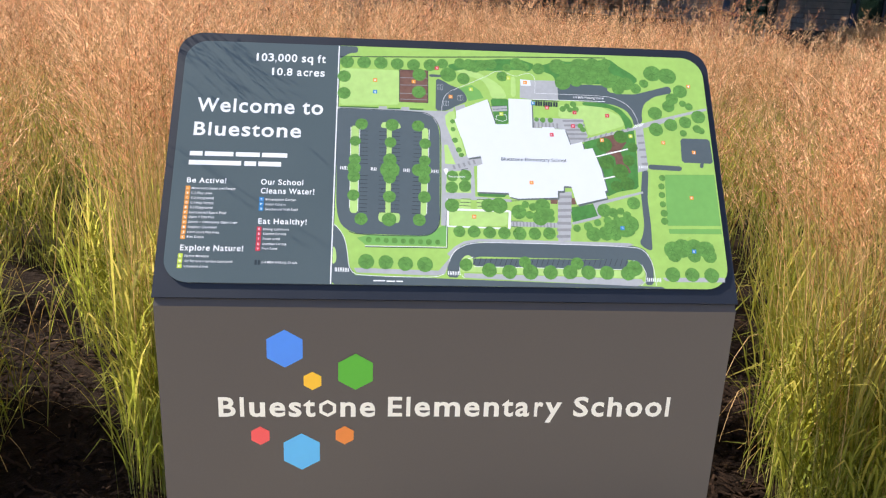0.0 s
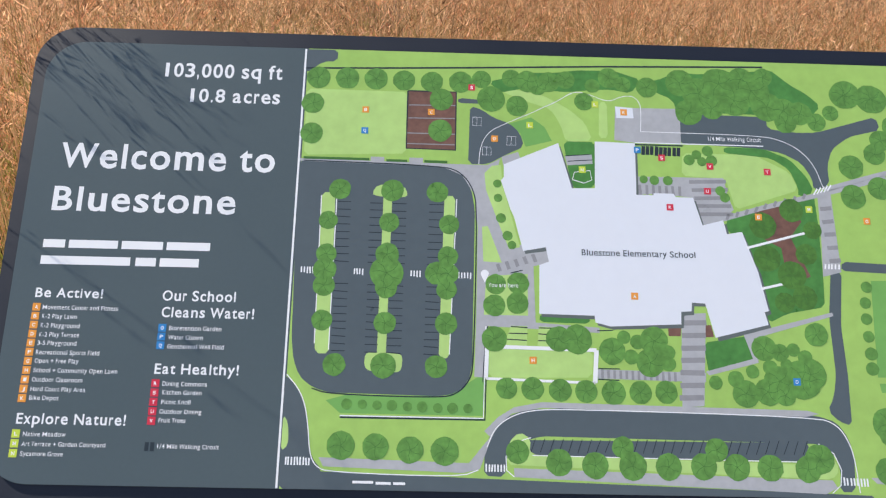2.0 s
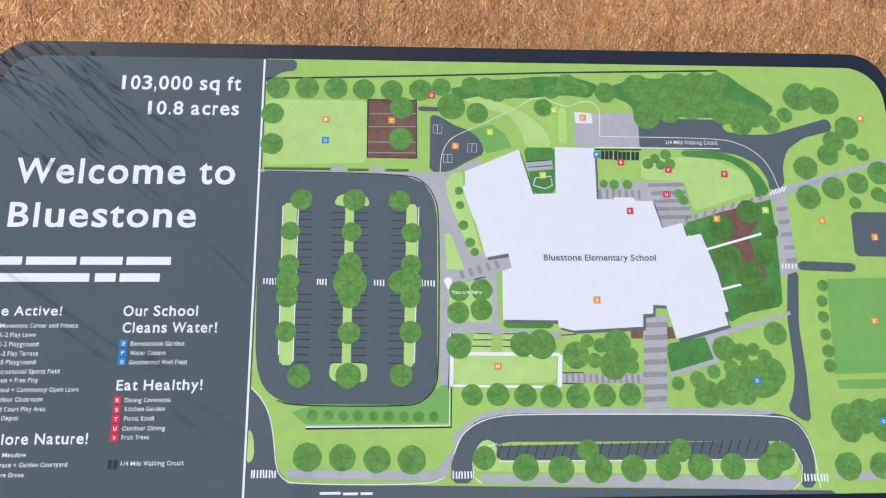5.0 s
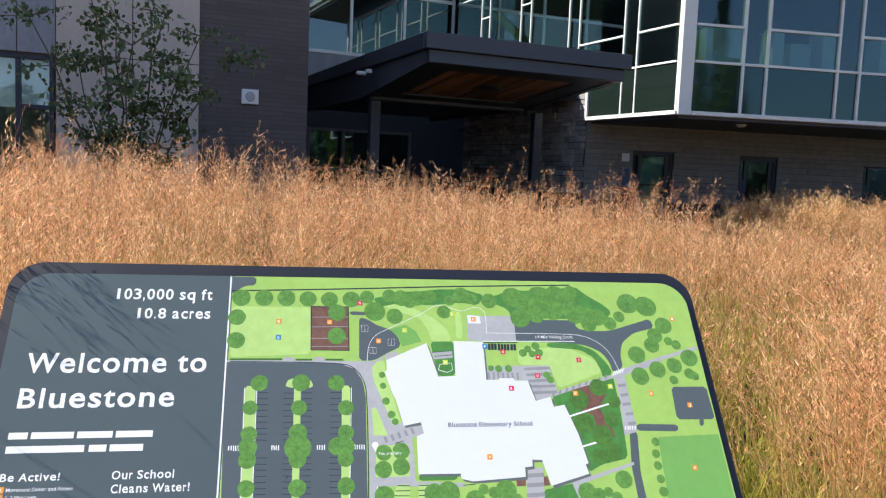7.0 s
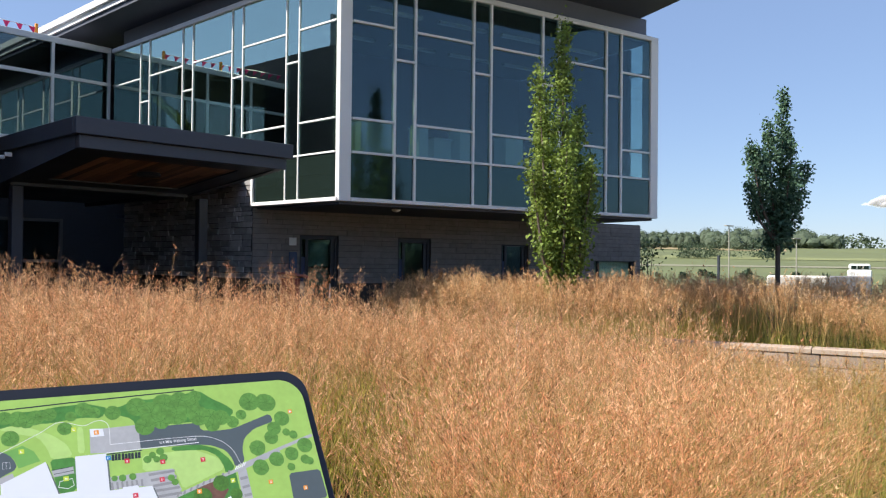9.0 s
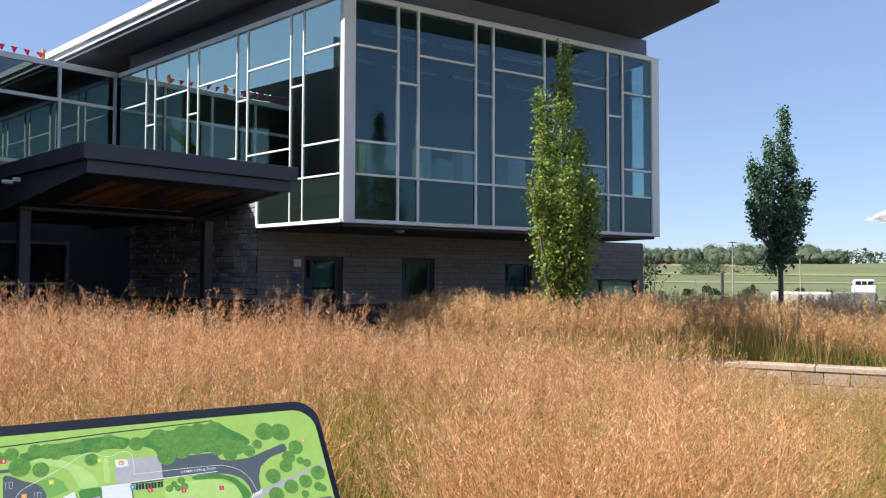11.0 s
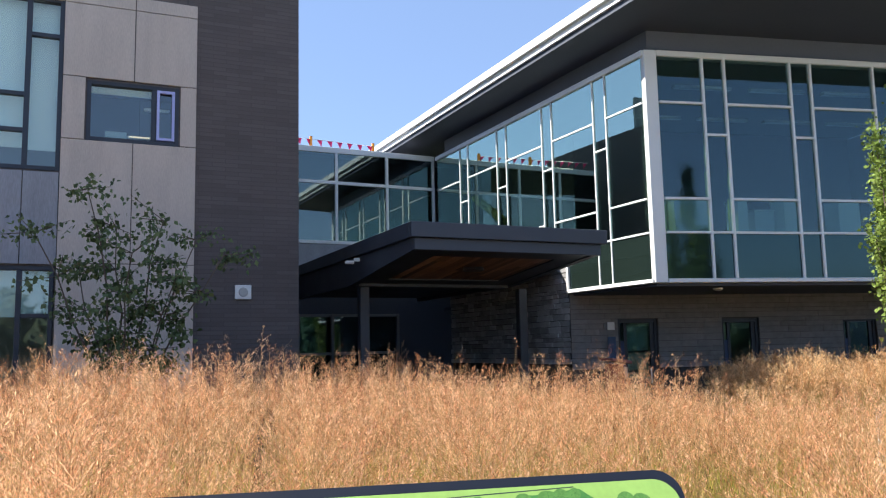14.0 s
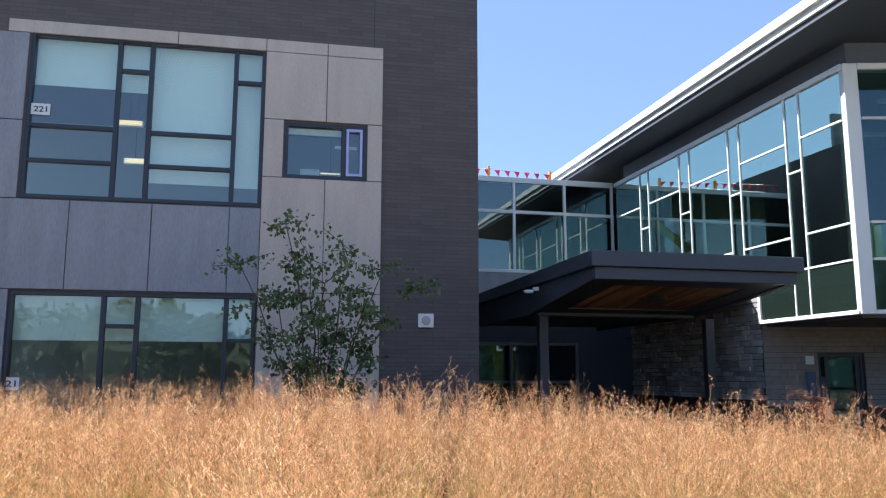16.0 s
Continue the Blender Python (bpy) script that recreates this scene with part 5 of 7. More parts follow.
stroke('ink', 0.12, [(5.8, 19.4), (7.6, 19.3)])
stroke('ink', 0.12, [(10.2, 19.3), (11.9, 19.3)])
stroke('ink', 0.12, [(13.1, 19.2), (15, 19.2)])
stroke('ink', 0.12, [(17.9, 19.1), (19.8, 19.1)])
stroke('ink', 0.12, [(5.8, 18.4), (7.6, 18.3)])
stroke('ink', 0.12, [(10.2, 18.3), (11.9, 18.3)])
stroke('ink', 0.12, [(13.1, 18.2), (15, 18.2)])
stroke('ink', 0.12, [(17.9, 18.2), (19.8, 18.1)])
stroke('ink', 0.12, [(5.8, 17.4), (7.6, 17.4)])
stroke('ink', 0.12, [(10.2, 17.3), (11.8, 17.3)])
stroke('ink', 0.12, [(13.1, 17.3), (14.9, 17.2)])
stroke('ink', 0.12, [(17.9, 17.2), (19.7, 17.1)])
stroke('ink', 0.25, [(0, 57.9), (9.5, 58.2), (23.4, 58.7), (42.3, 59.5), (66.4, 60.2)])
stroke('white', 0.13, [(5.5, 38.8), (5.5, 17.5)])
stroke('white', 0.13, [(3.4, 38.8), (3.6, 18.3)])
stroke('white', 0.13, [(22, 38.7), (21.3, 17.2)])
stroke('white', 0.16, [(7.4, 9.1), (25.8, 9.1), (26.1, 21.1)])
stroke('ink', 0.2, [(7.4, 8.9), (26, 8.9), (26.3, 21.1)])
stroke('white', 0.13, [(0.3, 14.2), (1.9, 12.5), (2.9, 10.4), (3.5, 7.3), (3.8, 4.4), (4.6, 2.8), (6.3, 2.1), (22.9, 1.8), (25.2, 2.7)])
stroke('white', 0.13, [(26.3, 5.5), (27.2, 7.8), (29.1, 9.3), (31.6, 10.2), (36.2, 10.5), (69, 10.1), (71.9, 9.2), (73.3, 6.7), (73.7, 4.3), (73.9, 0.7)])
stroke('white', 0.12, [(29.8, 1.9), (28.8, 2.7), (28.7, 4.4), (30, 6.2), (31.9, 6.8)])
stroke('white', 0.12, [(69.1, 6.7), (71, 5.5), (71.8, 3.5), (71.5, 1.6), (70.3, 0.6)])
stroke('white', 0.09, [(25, 43.9), (25.1, 45.7), (25.5, 47.4), (26.6, 49), (28.5, 50), (30.5, 51), (32.1, 51.7), (33.7, 52.6), (36, 53.7), (37.7, 54.9), (38.9, 55.4), (40.4, 55.2), (42.3, 54.4), (43.7, 54), (45.5, 54.9), (47.1, 55), (48.1, 54), (48.2, 52.2), (48, 49.5)])
stroke('white', 0.09, [(48, 49.5), (65.2, 49.4), (68.3, 48.7), (70.9, 47.2), (72.6, 44.9), (73.4, 41.9), (73.8, 41.3)])
stroke('white', 0.15, [(47.1, 47.8), (65.5, 47.8)])
stroke('ink', 0.2, [(47.1, 47.5), (53.9, 47.5)])
stroke('ink', 0.5, [(48.3, 47.3), (48.2, 46)])
stroke('ink', 0.5, [(48.9, 47.3), (48.8, 46)])
stroke('ink', 0.5, [(49.5, 47.3), (49.4, 46)])
stroke('ink', 0.5, [(50.2, 47.3), (50.1, 45.9)])
stroke('ink', 0.5, [(50.8, 47.2), (50.7, 45.9)])
stroke('ink', 0.5, [(51.4, 47.2), (51.3, 45.9)])
stroke('ink', 0.5, [(52, 47.2), (51.9, 45.9)])
stroke('ink', 0.5, [(52.7, 47.2), (52.6, 45.9)])
stroke('ink', 0.5, [(53.3, 47.2), (53.2, 45.9)])
stroke('white', 0.5, [(26.3, 18.4), (40.7, 18.2)])
stroke('white', 0.6, [(40.7, 18.2), (40.4, 13.9)])
stroke('white', 0.35, [(26.1, 14.2), (40.4, 13.9)])
stroke('white', 0.4, [(26.3, 18.4), (26.2, 14.2)])
shape('lawn2', [(29.4, 21.2), (31.6, 21.2), (31.5, 18.3), (28.4, 18.4)])
shape('lawn2', [(33.1, 21.2), (35.1, 21.1), (35.9, 18.2), (32.9, 18.3)])
stroke('ink', 0.14, [(29.4, 21.1), (31.6, 21)])
stroke('ink', 0.14, [(33.1, 21), (35.1, 21)])
stroke('ink', 0.14, [(29.1, 20.2), (31.6, 20.2)])
stroke('ink', 0.14, [(33, 20.2), (35.3, 20.1)])
stroke('ink', 0.14, [(28.9, 19.4), (31.5, 19.3)])
stroke('ink', 0.14, [(33, 19.3), (35.4, 19.3)])
stroke('ink', 0.14, [(28.6, 18.5), (31.5, 18.5)])
stroke('ink', 0.14, [(32.9, 18.4), (35.6, 18.4)])
stroke('ink', 0.2, [(14.8, 54.8), (21.7, 54.8), (21.7, 45.9), (14.8, 46), (14.8, 54.8)])
stroke('pave2', 0.16, [(15, 52.6), (21.7, 52.7)])
stroke('pave2', 0.16, [(15, 50.6), (21.7, 50.7)])
stroke('pave2', 0.16, [(14.9, 48.3), (21.6, 48.3)])
stroke('pave2', 0.16, [(14.9, 46.7), (21.6, 46.7)])
stroke('white', 0.05, [(29, 48.2), (30.2, 48.2), (30.2, 46.9), (28.9, 46.9), (29, 48.2)])
stroke('white', 0.05, [(29.6, 48.2), (29.5, 46.9)])
stroke('white', 0.05, [(25.5, 46.5), (26.7, 46.5), (26.7, 45.3), (25.5, 45.3), (25.5, 46.5)])
stroke('white', 0.05, [(26.1, 46.5), (26.1, 45.3)])
stroke('white', 0.05, [(24.1, 51), (25.3, 51), (25.3, 49.7), (24.1, 49.7), (24.1, 51)])
stroke('white', 0.05, [(24.7, 51), (24.7, 49.7)])
stroke('twig', 0.35, [(0.6, 44.2), (9.7, 44.2)])
stroke('twig', 0.35, [(12.1, 44.1), (15, 44.1)])
stroke('twig', 0.35, [(17.4, 44.1), (20.6, 44.1)])
shape('pave', [(9.9, 44.6), (11.8, 44.6), (11.8, 43.9), (9.9, 43.9)])
shape('pave', [(15.3, 44.6), (17.2, 44.6), (17.2, 43.9), (15.3, 43.9)])
stroke('ink', 0.12, [(26.1, 20.9), (25.7, 13.7)])
stroke('ink', 0.12, [(40.9, 20.8), (43, 20.9)])
stroke('ink', 0.12, [(40.8, 15.8), (43.7, 15.8)])
stroke('ink', 0.12, [(40.8, 14.4), (43.6, 14.3)])
stroke('ink', 0.15, [(29.4, 28.4), (31, 28.8)])
stroke('ink', 0.16, [(0.7, 43.8), (20, 43.5), (22.6, 42.6), (24.3, 40.2), (24.8, 37.1), (24.5, 15.8), (23.9, 13.7), (22.3, 12.1), (20.1, 11.6), (5.8, 11.8), (3.6, 12.5)])
stroke('ink', 0.1, [(32.5, 6.7), (31.9, 5)])
stroke('ink', 0.1, [(33.7, 6.7), (33.1, 5)])
stroke('ink', 0.1, [(34.9, 6.7), (34.3, 5)])
stroke('ink', 0.1, [(36.1, 6.7), (35.5, 5)])
stroke('ink', 0.1, [(37.3, 6.7), (36.7, 5)])
stroke('ink', 0.1, [(38.5, 6.7), (37.9, 5)])
stroke('ink', 0.1, [(39.7, 6.7), (39.1, 5)])
stroke('ink', 0.1, [(40.9, 6.7), (40.2, 5.1)])
stroke('ink', 0.1, [(42.1, 6.7), (41.4, 5.1)])
stroke('ink', 0.1, [(43.3, 6.8), (42.6, 5.1)])
stroke('ink', 0.1, [(44.5, 6.8), (43.8, 5.1)])
stroke('ink', 0.1, [(45.7, 6.8), (45.1, 5.1)])
stroke('ink', 0.1, [(46.9, 6.8), (46.3, 5.1)])
stroke('ink', 0.1, [(48.1, 6.8), (47.5, 5.1)])
stroke('ink', 0.1, [(49.3, 6.8), (48.7, 5.1)])
stroke('ink', 0.1, [(50.5, 6.8), (49.9, 5.1)])
stroke('ink', 0.1, [(51.8, 6.8), (51.1, 5.2)])
stroke('ink', 0.1, [(53, 6.9), (52.3, 5.2)])
stroke('ink', 0.1, [(54.2, 6.9), (53.5, 5.2)])
stroke('ink', 0.1, [(55.4, 6.9), (54.7, 5.2)])
stroke('ink', 0.1, [(56.6, 6.9), (56, 5.2)])
stroke('ink', 0.1, [(57.9, 6.9), (57.2, 5.2)])
stroke('ink', 0.1, [(59.1, 6.9), (58.4, 5.2)])
stroke('ink', 0.1, [(60.3, 6.9), (59.6, 5.2)])
stroke('ink', 0.1, [(61.6, 6.9), (60.9, 5.2)])
stroke('ink', 0.1, [(62.8, 7), (62.1, 5.3)])
stroke('ink', 0.1, [(64, 7), (63.3, 5.3)])
stroke('ink', 0.1, [(65.3, 7), (64.5, 5.3)])
stroke('ink', 0.1, [(66.5, 7), (65.8, 5.3)])
stroke('ink', 0.1, [(67.7, 7), (67, 5.3)])
shape('road', [(31.1, 6.5), (32.1, 4.6), (66.8, 4.5), (68.1, 6.8)])
stroke('white', 0.12, [(32.1, 4.6), (66.7, 4.4)])
stroke('white', 0.12, [(38.1, 42), (38.4, 43.1), (40.6, 43.4), (40.8, 42), (39.7, 41.5), (38.1, 42)])
stroke('ink', 0.12, [(37.1, 45.5), (40.6, 45.8)])
stroke('ink', 0.12, [(37.5, 44.7), (40.9, 45)])
shape('pave', [(37.1, 45.5), (40.9, 45.8), (41, 44.4), (37.4, 44.1)])
stroke('pave2', 0.7, [(52.3, 22.1), (55.6, 22.2)])
stroke('pave2', 0.7, [(52.2, 20.4), (55.4, 20.5)])
stroke('pave2', 0.7, [(52, 18.7), (55.3, 18.8)])
stroke('pave2', 0.7, [(51.9, 17.1), (55.1, 17.2)])
stroke('pave2', 0.7, [(51.7, 15.5), (54.9, 15.5)])
stroke('pave2', 0.7, [(51.6, 13.8), (54.8, 13.9)])
stroke('pave2', 0.7, [(51.4, 12.2), (54.6, 12.3)])
stroke('pave2', 0.6, [(72.7, 38.6), (74.3, 38.8)])
stroke('pave2', 0.6, [(72.8, 36.7), (74.4, 36.9)])
stroke('pave2', 0.6, [(72.9, 34.9), (74.5, 35)])
stroke('pave2', 0.6, [(73.1, 33), (74.6, 33.1)])
stroke('pave2', 0.6, [(73.2, 31.1), (74.8, 31.3)])
stroke('pave2', 0.55, [(54.5, 42.1), (59.7, 42.3)])
stroke('pave2', 0.55, [(54.8, 40.9), (59.9, 41.1)])
stroke('pave2', 0.55, [(55.1, 39.7), (60, 39.9)])
stroke('pave2', 0.55, [(55.3, 38.6), (60.2, 38.7)])
stroke('pave2', 0.55, [(55.6, 37.4), (60.4, 37.5)])
stroke('pave2', 0.4, [(47.5, 41.5), (47.6, 40)])
stroke('pave2', 0.4, [(48.5, 41.5), (48.5, 40)])
stroke('pave2', 0.4, [(49.4, 41.5), (49.4, 40)])
stroke('pave2', 0.4, [(50.3, 41.4), (50.3, 40)])
stroke('pave2', 0.4, [(51.2, 41.4), (51.3, 40)])
stroke('pave2', 0.4, [(52.1, 41.4), (52.2, 40)])
stroke('pave2', 0.4, [(53.1, 41.4), (53.1, 40)])
stroke('pave2', 0.35, [(41.4, 15.7), (41.4, 14.5)])
stroke('pave2', 0.35, [(42.2, 15.6), (42.2, 14.5)])
stroke('pave2', 0.35, [(43, 15.6), (43, 14.5)])
stroke('pave2', 0.35, [(43.8, 15.6), (43.8, 14.5)])
stroke('pave2', 0.35, [(44.6, 15.6), (44.6, 14.5)])
stroke('pave2', 0.35, [(45.4, 15.6), (45.4, 14.4)])
stroke('pave2', 0.35, [(46.2, 15.6), (46.2, 14.4)])
stroke('pave2', 0.35, [(47, 15.5), (47, 14.4)])
stroke('pave2', 0.35, [(47.8, 15.5), (47.8, 14.4)])
stroke('pave2', 0.35, [(48.6, 15.5), (48.6, 14.4)])
stroke('pave2', 0.35, [(49.4, 15.5), (49.4, 14.4)])
stroke('pave2', 0.35, [(50.2, 15.5), (50.2, 14.3)])
stroke('pave2', 0.35, [(51, 15.5), (51, 14.3)])
stroke('pave2', 0.4, [(59.4, 36.7), (59.8, 37.5)])
stroke('pave2', 0.4, [(60.8, 37.1), (61.1, 37.9)])
stroke('pave2', 0.4, [(62.1, 37.5), (62.5, 38.3)])
stroke('pave2', 0.4, [(63.5, 37.9), (63.9, 38.7)])
stroke('pave2', 0.4, [(64.8, 38.4), (65.2, 39.2)])
stroke('pave2', 0.4, [(66.2, 38.8), (66.6, 39.6)])
stroke('pave2', 0.4, [(67.6, 39.2), (68, 40)])
stroke('pave2', 0.4, [(69, 39.6), (69.4, 40.4)])
stroke('pave2', 0.4, [(70.4, 40), (70.8, 40.8)])
stroke('pave2', 0.5, [(27.6, 29.6), (28, 28.6)])
stroke('pave2', 0.5, [(28.8, 30), (29.2, 28.9)])
stroke('pave2', 0.5, [(30, 30.3), (30.4, 29.3)])
stroke('pave2', 0.5, [(31.2, 30.7), (31.6, 29.7)])
stroke('pave2', 0.5, [(32.4, 31.1), (32.8, 30)])
stroke('white', 0.19, [(1.3, 28.6), (1.3, 27.8)])
stroke('white', 0.19, [(1.7, 28.6), (1.7, 27.8)])
stroke('white', 0.19, [(2.1, 28.6), (2.1, 27.7)])
stroke('white', 0.19, [(2.4, 28.6), (2.5, 27.7)])
stroke('white', 0.19, [(2.8, 28.6), (2.9, 27.7)])
stroke('white', 0.19, [(3.2, 28.6), (3.2, 27.7)])
stroke('white', 0.19, [(8.4, 28.5), (8.4, 27.7)])
stroke('white', 0.19, [(8.7, 28.5), (8.8, 27.7)])
stroke('white', 0.19, [(9.1, 28.5), (9.1, 27.7)])
stroke('white', 0.19, [(9.5, 28.5), (9.5, 27.6)])
stroke('white', 0.19, [(16, 28.4), (16, 27.6)])
stroke('white', 0.19, [(16.4, 28.4), (16.4, 27.6)])
stroke('white', 0.19, [(16.8, 28.4), (16.8, 27.5)])
stroke('white', 0.19, [(17.2, 28.4), (17.2, 27.5)])
stroke('white', 0.19, [(22, 28.4), (22, 27.5)])
stroke('white', 0.19, [(22.4, 28.4), (22.4, 27.5)])
stroke('white', 0.19, [(22.8, 28.3), (22.8, 27.5)])
stroke('white', 0.19, [(23.2, 28.3), (23.2, 27.5)])
stroke('white', 0.19, [(23.6, 28.3), (23.6, 27.5)])
stroke('white', 0.19, [(24, 28.3), (24, 27.4)])
stroke('white', 0.2, [(0.9, 3.9), (0.9, 2.9)])
stroke('white', 0.2, [(1.2, 3.9), (1.2, 2.9)])
stroke('white', 0.2, [(1.6, 3.9), (1.6, 2.9)])
stroke('white', 0.2, [(2, 3.9), (2, 2.9)])
stroke('white', 0.2, [(2.3, 3.9), (2.4, 2.9)])
stroke('white', 0.2, [(2.7, 3.9), (2.7, 2.9)])
stroke('white', 0.2, [(3.1, 3.9), (3.1, 2.9)])
stroke('white', 0.2, [(3.4, 3.8), (3.5, 2.9)])
stroke('white', 0.2, [(3.8, 3.8), (3.8, 2.9)])
stroke('white', 0.2, [(26.2, 3.5), (26.2, 2.5)])
stroke('white', 0.2, [(26.6, 3.4), (26.6, 2.5)])
stroke('white', 0.2, [(27, 3.4), (26.9, 2.5)])
stroke('white', 0.2, [(27.3, 3.4), (27.3, 2.5)])
stroke('white', 0.2, [(27.7, 3.4), (27.7, 2.5)])
stroke('white', 0.2, [(28.1, 3.4), (28.1, 2.5)])
stroke('white', 0.2, [(28.5, 3.4), (28.5, 2.5)])
stroke('white', 0.22, [(72, 2.6), (72, 1.6)])
stroke('white', 0.22, [(72.4, 2.5), (72.4, 1.6)])
stroke('white', 0.22, [(72.9, 2.5), (72.9, 1.6)])
stroke('white', 0.22, [(73.3, 2.5), (73.3, 1.6)])
stroke('white', 0.22, [(73.7, 2.5), (73.7, 1.6)])
stroke('white', 0.22, [(74.2, 2.5), (74.2, 1.5)])
stroke('white', 0.22, [(74.6, 2.5), (74.6, 1.5)])
stroke('white', 0.22, [(75, 2.5), (75, 1.5)])
stroke('white', 0.22, [(72, 40.7), (72.6, 41.6)])
stroke('white', 0.22, [(72.5, 40.8), (73.1, 41.8)])
stroke('white', 0.22, [(73, 41), (73.6, 41.9)])
stroke('white', 0.22, [(73.5, 41.1), (74.1, 42.1)])
stroke('white', 0.22, [(74, 41.3), (74.6, 42.2)])
stroke('white', 0.22, [(72.6, 30.7), (72.5, 30)])
stroke('white', 0.22, [(73.1, 30.7), (73, 30)])
stroke('white', 0.22, [(73.5, 30.7), (73.4, 30)])
stroke('white', 0.22, [(74, 30.7), (73.9, 30)])
stroke('white', 0.22, [(74.5, 30.7), (74.4, 30)])
for u, v, r in [(2, 56.5, 1.7), (6.1, 56.5, 1.7), (10.2, 56.5, 1.7), (14.2, 56.4, 1.6), (18.2, 56.3, 1.6), (22.3, 56.4, 1.7), (25.3, 56.9, 1.4), (1.4, 52.5, 1.6)]:
    crown('tree', u, v, r)
for u, v, r in [(1.5, 47.9, 1.6), (19.6, 53.6, 1.7), (19.5, 48.8, 1.7), (26.7, 53.9, 2), (30.4, 52.9, 1.6), (40, 53.9, 1.4), (5.9, 39.7, 1.5), (13.1, 39.7, 1.6)]:
    crown('tree', u, v, r)
for u, v, r in [(19.3, 39.6, 1.5), (4.5, 35.2, 1.3), (12.8, 35.1, 1.4), (21, 35, 1.4), (4.5, 30.5, 1.4), (12.7, 30.6, 1.6), (20.9, 30.5, 1.4), (4.4, 28.3, 1.6)]:
    crown('tree', u, v, r)
for u, v, r in [(12.7, 28, 2.3), (19.4, 28.1, 1.6), (21, 28.1, 1.4), (4.4, 26.1, 1.5), (12.7, 26, 1.5), (20.8, 25.9, 1.4), (4.4, 21.4, 1.4), (12.7, 21.2, 1.5)]:
    crown('tree', u, v, r)
for u, v, r in [(20.8, 21.3, 1.5), (6.3, 15.6, 1.5), (12.7, 15.6, 1.7), (19.6, 15.6, 1.5), (7.7, 5.4, 1.8), (12.1, 5.3, 1.7), (16.5, 5, 1.7), (20.9, 4.9, 1.8)]:
    crown('tree', u, v, r)
for u, v, r in [(27.4, 26.8, 1.4), (30.4, 27, 1.5), (27.2, 23.9, 1.5), (30.3, 24.3, 1.5), (27.2, 19.4, 1.7), (35.7, 19.6, 1.7), (38.2, 19.6, 2)]:
    crown('tree', u, v, r)
for u, v, r in [(28.8, 13, 1.4), (32.2, 13, 1.5), (35.8, 12.9, 1.5), (39.2, 12.8, 1.5), (42.8, 12.7, 1.6), (46.3, 12.8, 1.5), (49.7, 12.9, 1.5), (30.2, 5, 1.5)]:
    crown('tree', u, v, r)
for u, v, r in [(35.5, 3.8, 1.7), (40.1, 3.5, 1.7), (43.7, 5.8, 1.4), (44.9, 3.5, 1.8), (49.5, 3.5, 1.7), (54, 3.6, 1.7), (55.8, 5.7, 1.5), (58.3, 3.6, 1.7)]:
    crown('tree', u, v, r)
for u, v, r in [(62.6, 3.6, 1.7), (67.5, 3.5, 1.7), (69.1, 4.8, 1.9), (42.8, 18.1, 1.8), (44.4, 20, 0.9), (46.2, 19.4, 1), (48.4, 19.6, 1.9), (50.2, 18.1, 1)]:
    crown('tree', u, v, r)
for u, v, r in [(45.3, 17.4, 1), (47.8, 16.7, 1.9), (50.2, 16.6, 1), (63.1, 18.9, 1.7), (65.2, 18.4, 1.2), (67, 18.8, 0.9), (68.5, 17.8, 1), (65.9, 16.8, 0.8)]:
    crown('tree', u, v, r)
for u, v, r in [(63.7, 16.4, 1), (61.3, 15.8, 0.9), (56.3, 14.3, 0.9), (59, 14.8, 1.1), (60.2, 12.9, 1.8), (70.3, 20.9, 1.6), (64.8, 14.6, 2.1), (67.8, 14.9, 2.6)]:
    crown('tree', u, v, r)
for u, v, r in [(69, 15.6, 2.1), (63.2, 13.2, 1.8), (65.4, 12.8, 1.4)]:
    crown('tree', u, v, r)
for u, v, r in [(55.1, 52.7, 2), (49.2, 56.4, 1.6), (54, 57.3, 2.1), (56.7, 55.7, 2.4), (59.7, 57.3, 2.5), (61.8, 54.7, 2.4), (64.4, 56.4, 2.7), (66.5, 53.9, 2.3)]:
    crown('tree', u, v, r)
for u, v, r in [(68.9, 53.4, 1.9), (71.2, 53, 1.8), (69, 51.5, 1.6), (58.5, 53.4, 1.7), (63, 58.1, 1.9), (66.3, 58.6, 1.4), (75.7, 53.2, 1.2), (43.7, 57.7, 1.6)]:
    crown('tree', u, v, r)
for u, v, r in [(45.7, 56.8, 1.2), (41.3, 56.4, 1.1), (35, 56.8, 1.6), (31.9, 56.8, 1.7), (37.4, 57.2, 1.4), (29.6, 57.2, 1.4), (33.4, 56, 1.3), (78.2, 56.2, 2.2)]:
    crown('tree', u, v, r)
for u, v, r in [(81.7, 55.6, 2.2), (73.5, 51.7, 1.4)]:
    crown('tree', u, v, r)
for u, v, r in [(77.8, 56, 2), (82.1, 55.5, 2.1), (84.8, 51.3, 1.8), (82.5, 49.1, 1.6), (81.4, 47, 1.6), (77.8, 45, 1.8), (77.6, 40.5, 1.8), (81.5, 41.9, 1.7)]:
    crown('tree', u, v, r)
for u, v, r in [(85.2, 42.7, 1.6), (88.7, 44.3, 1.8), (84.4, 39.7, 0.9), (85.1, 47.9, 0.9), (86.6, 47.1, 1), (88, 41, 1.1), (89, 40.5, 0.9), (78, 3.4, 1.8)]:
    crown('tree', u, v, r)
for u, v, r in [(82.6, 3.4, 1.7), (87.2, 3.3, 1.8)]:
    crown('tree', u, v, r)
for u, v, r in [(77.9, 27.6, 0.8), (77.5, 25.4, 0.8), (77.4, 23.2, 0.8), (77.4, 20.8, 0.8), (77.5, 18.5, 0.9), (77.4, 16.5, 0.9), (78.6, 9.4, 2.1), (81, 9.8, 2.3)]:
    crown('tree', u, v, r)
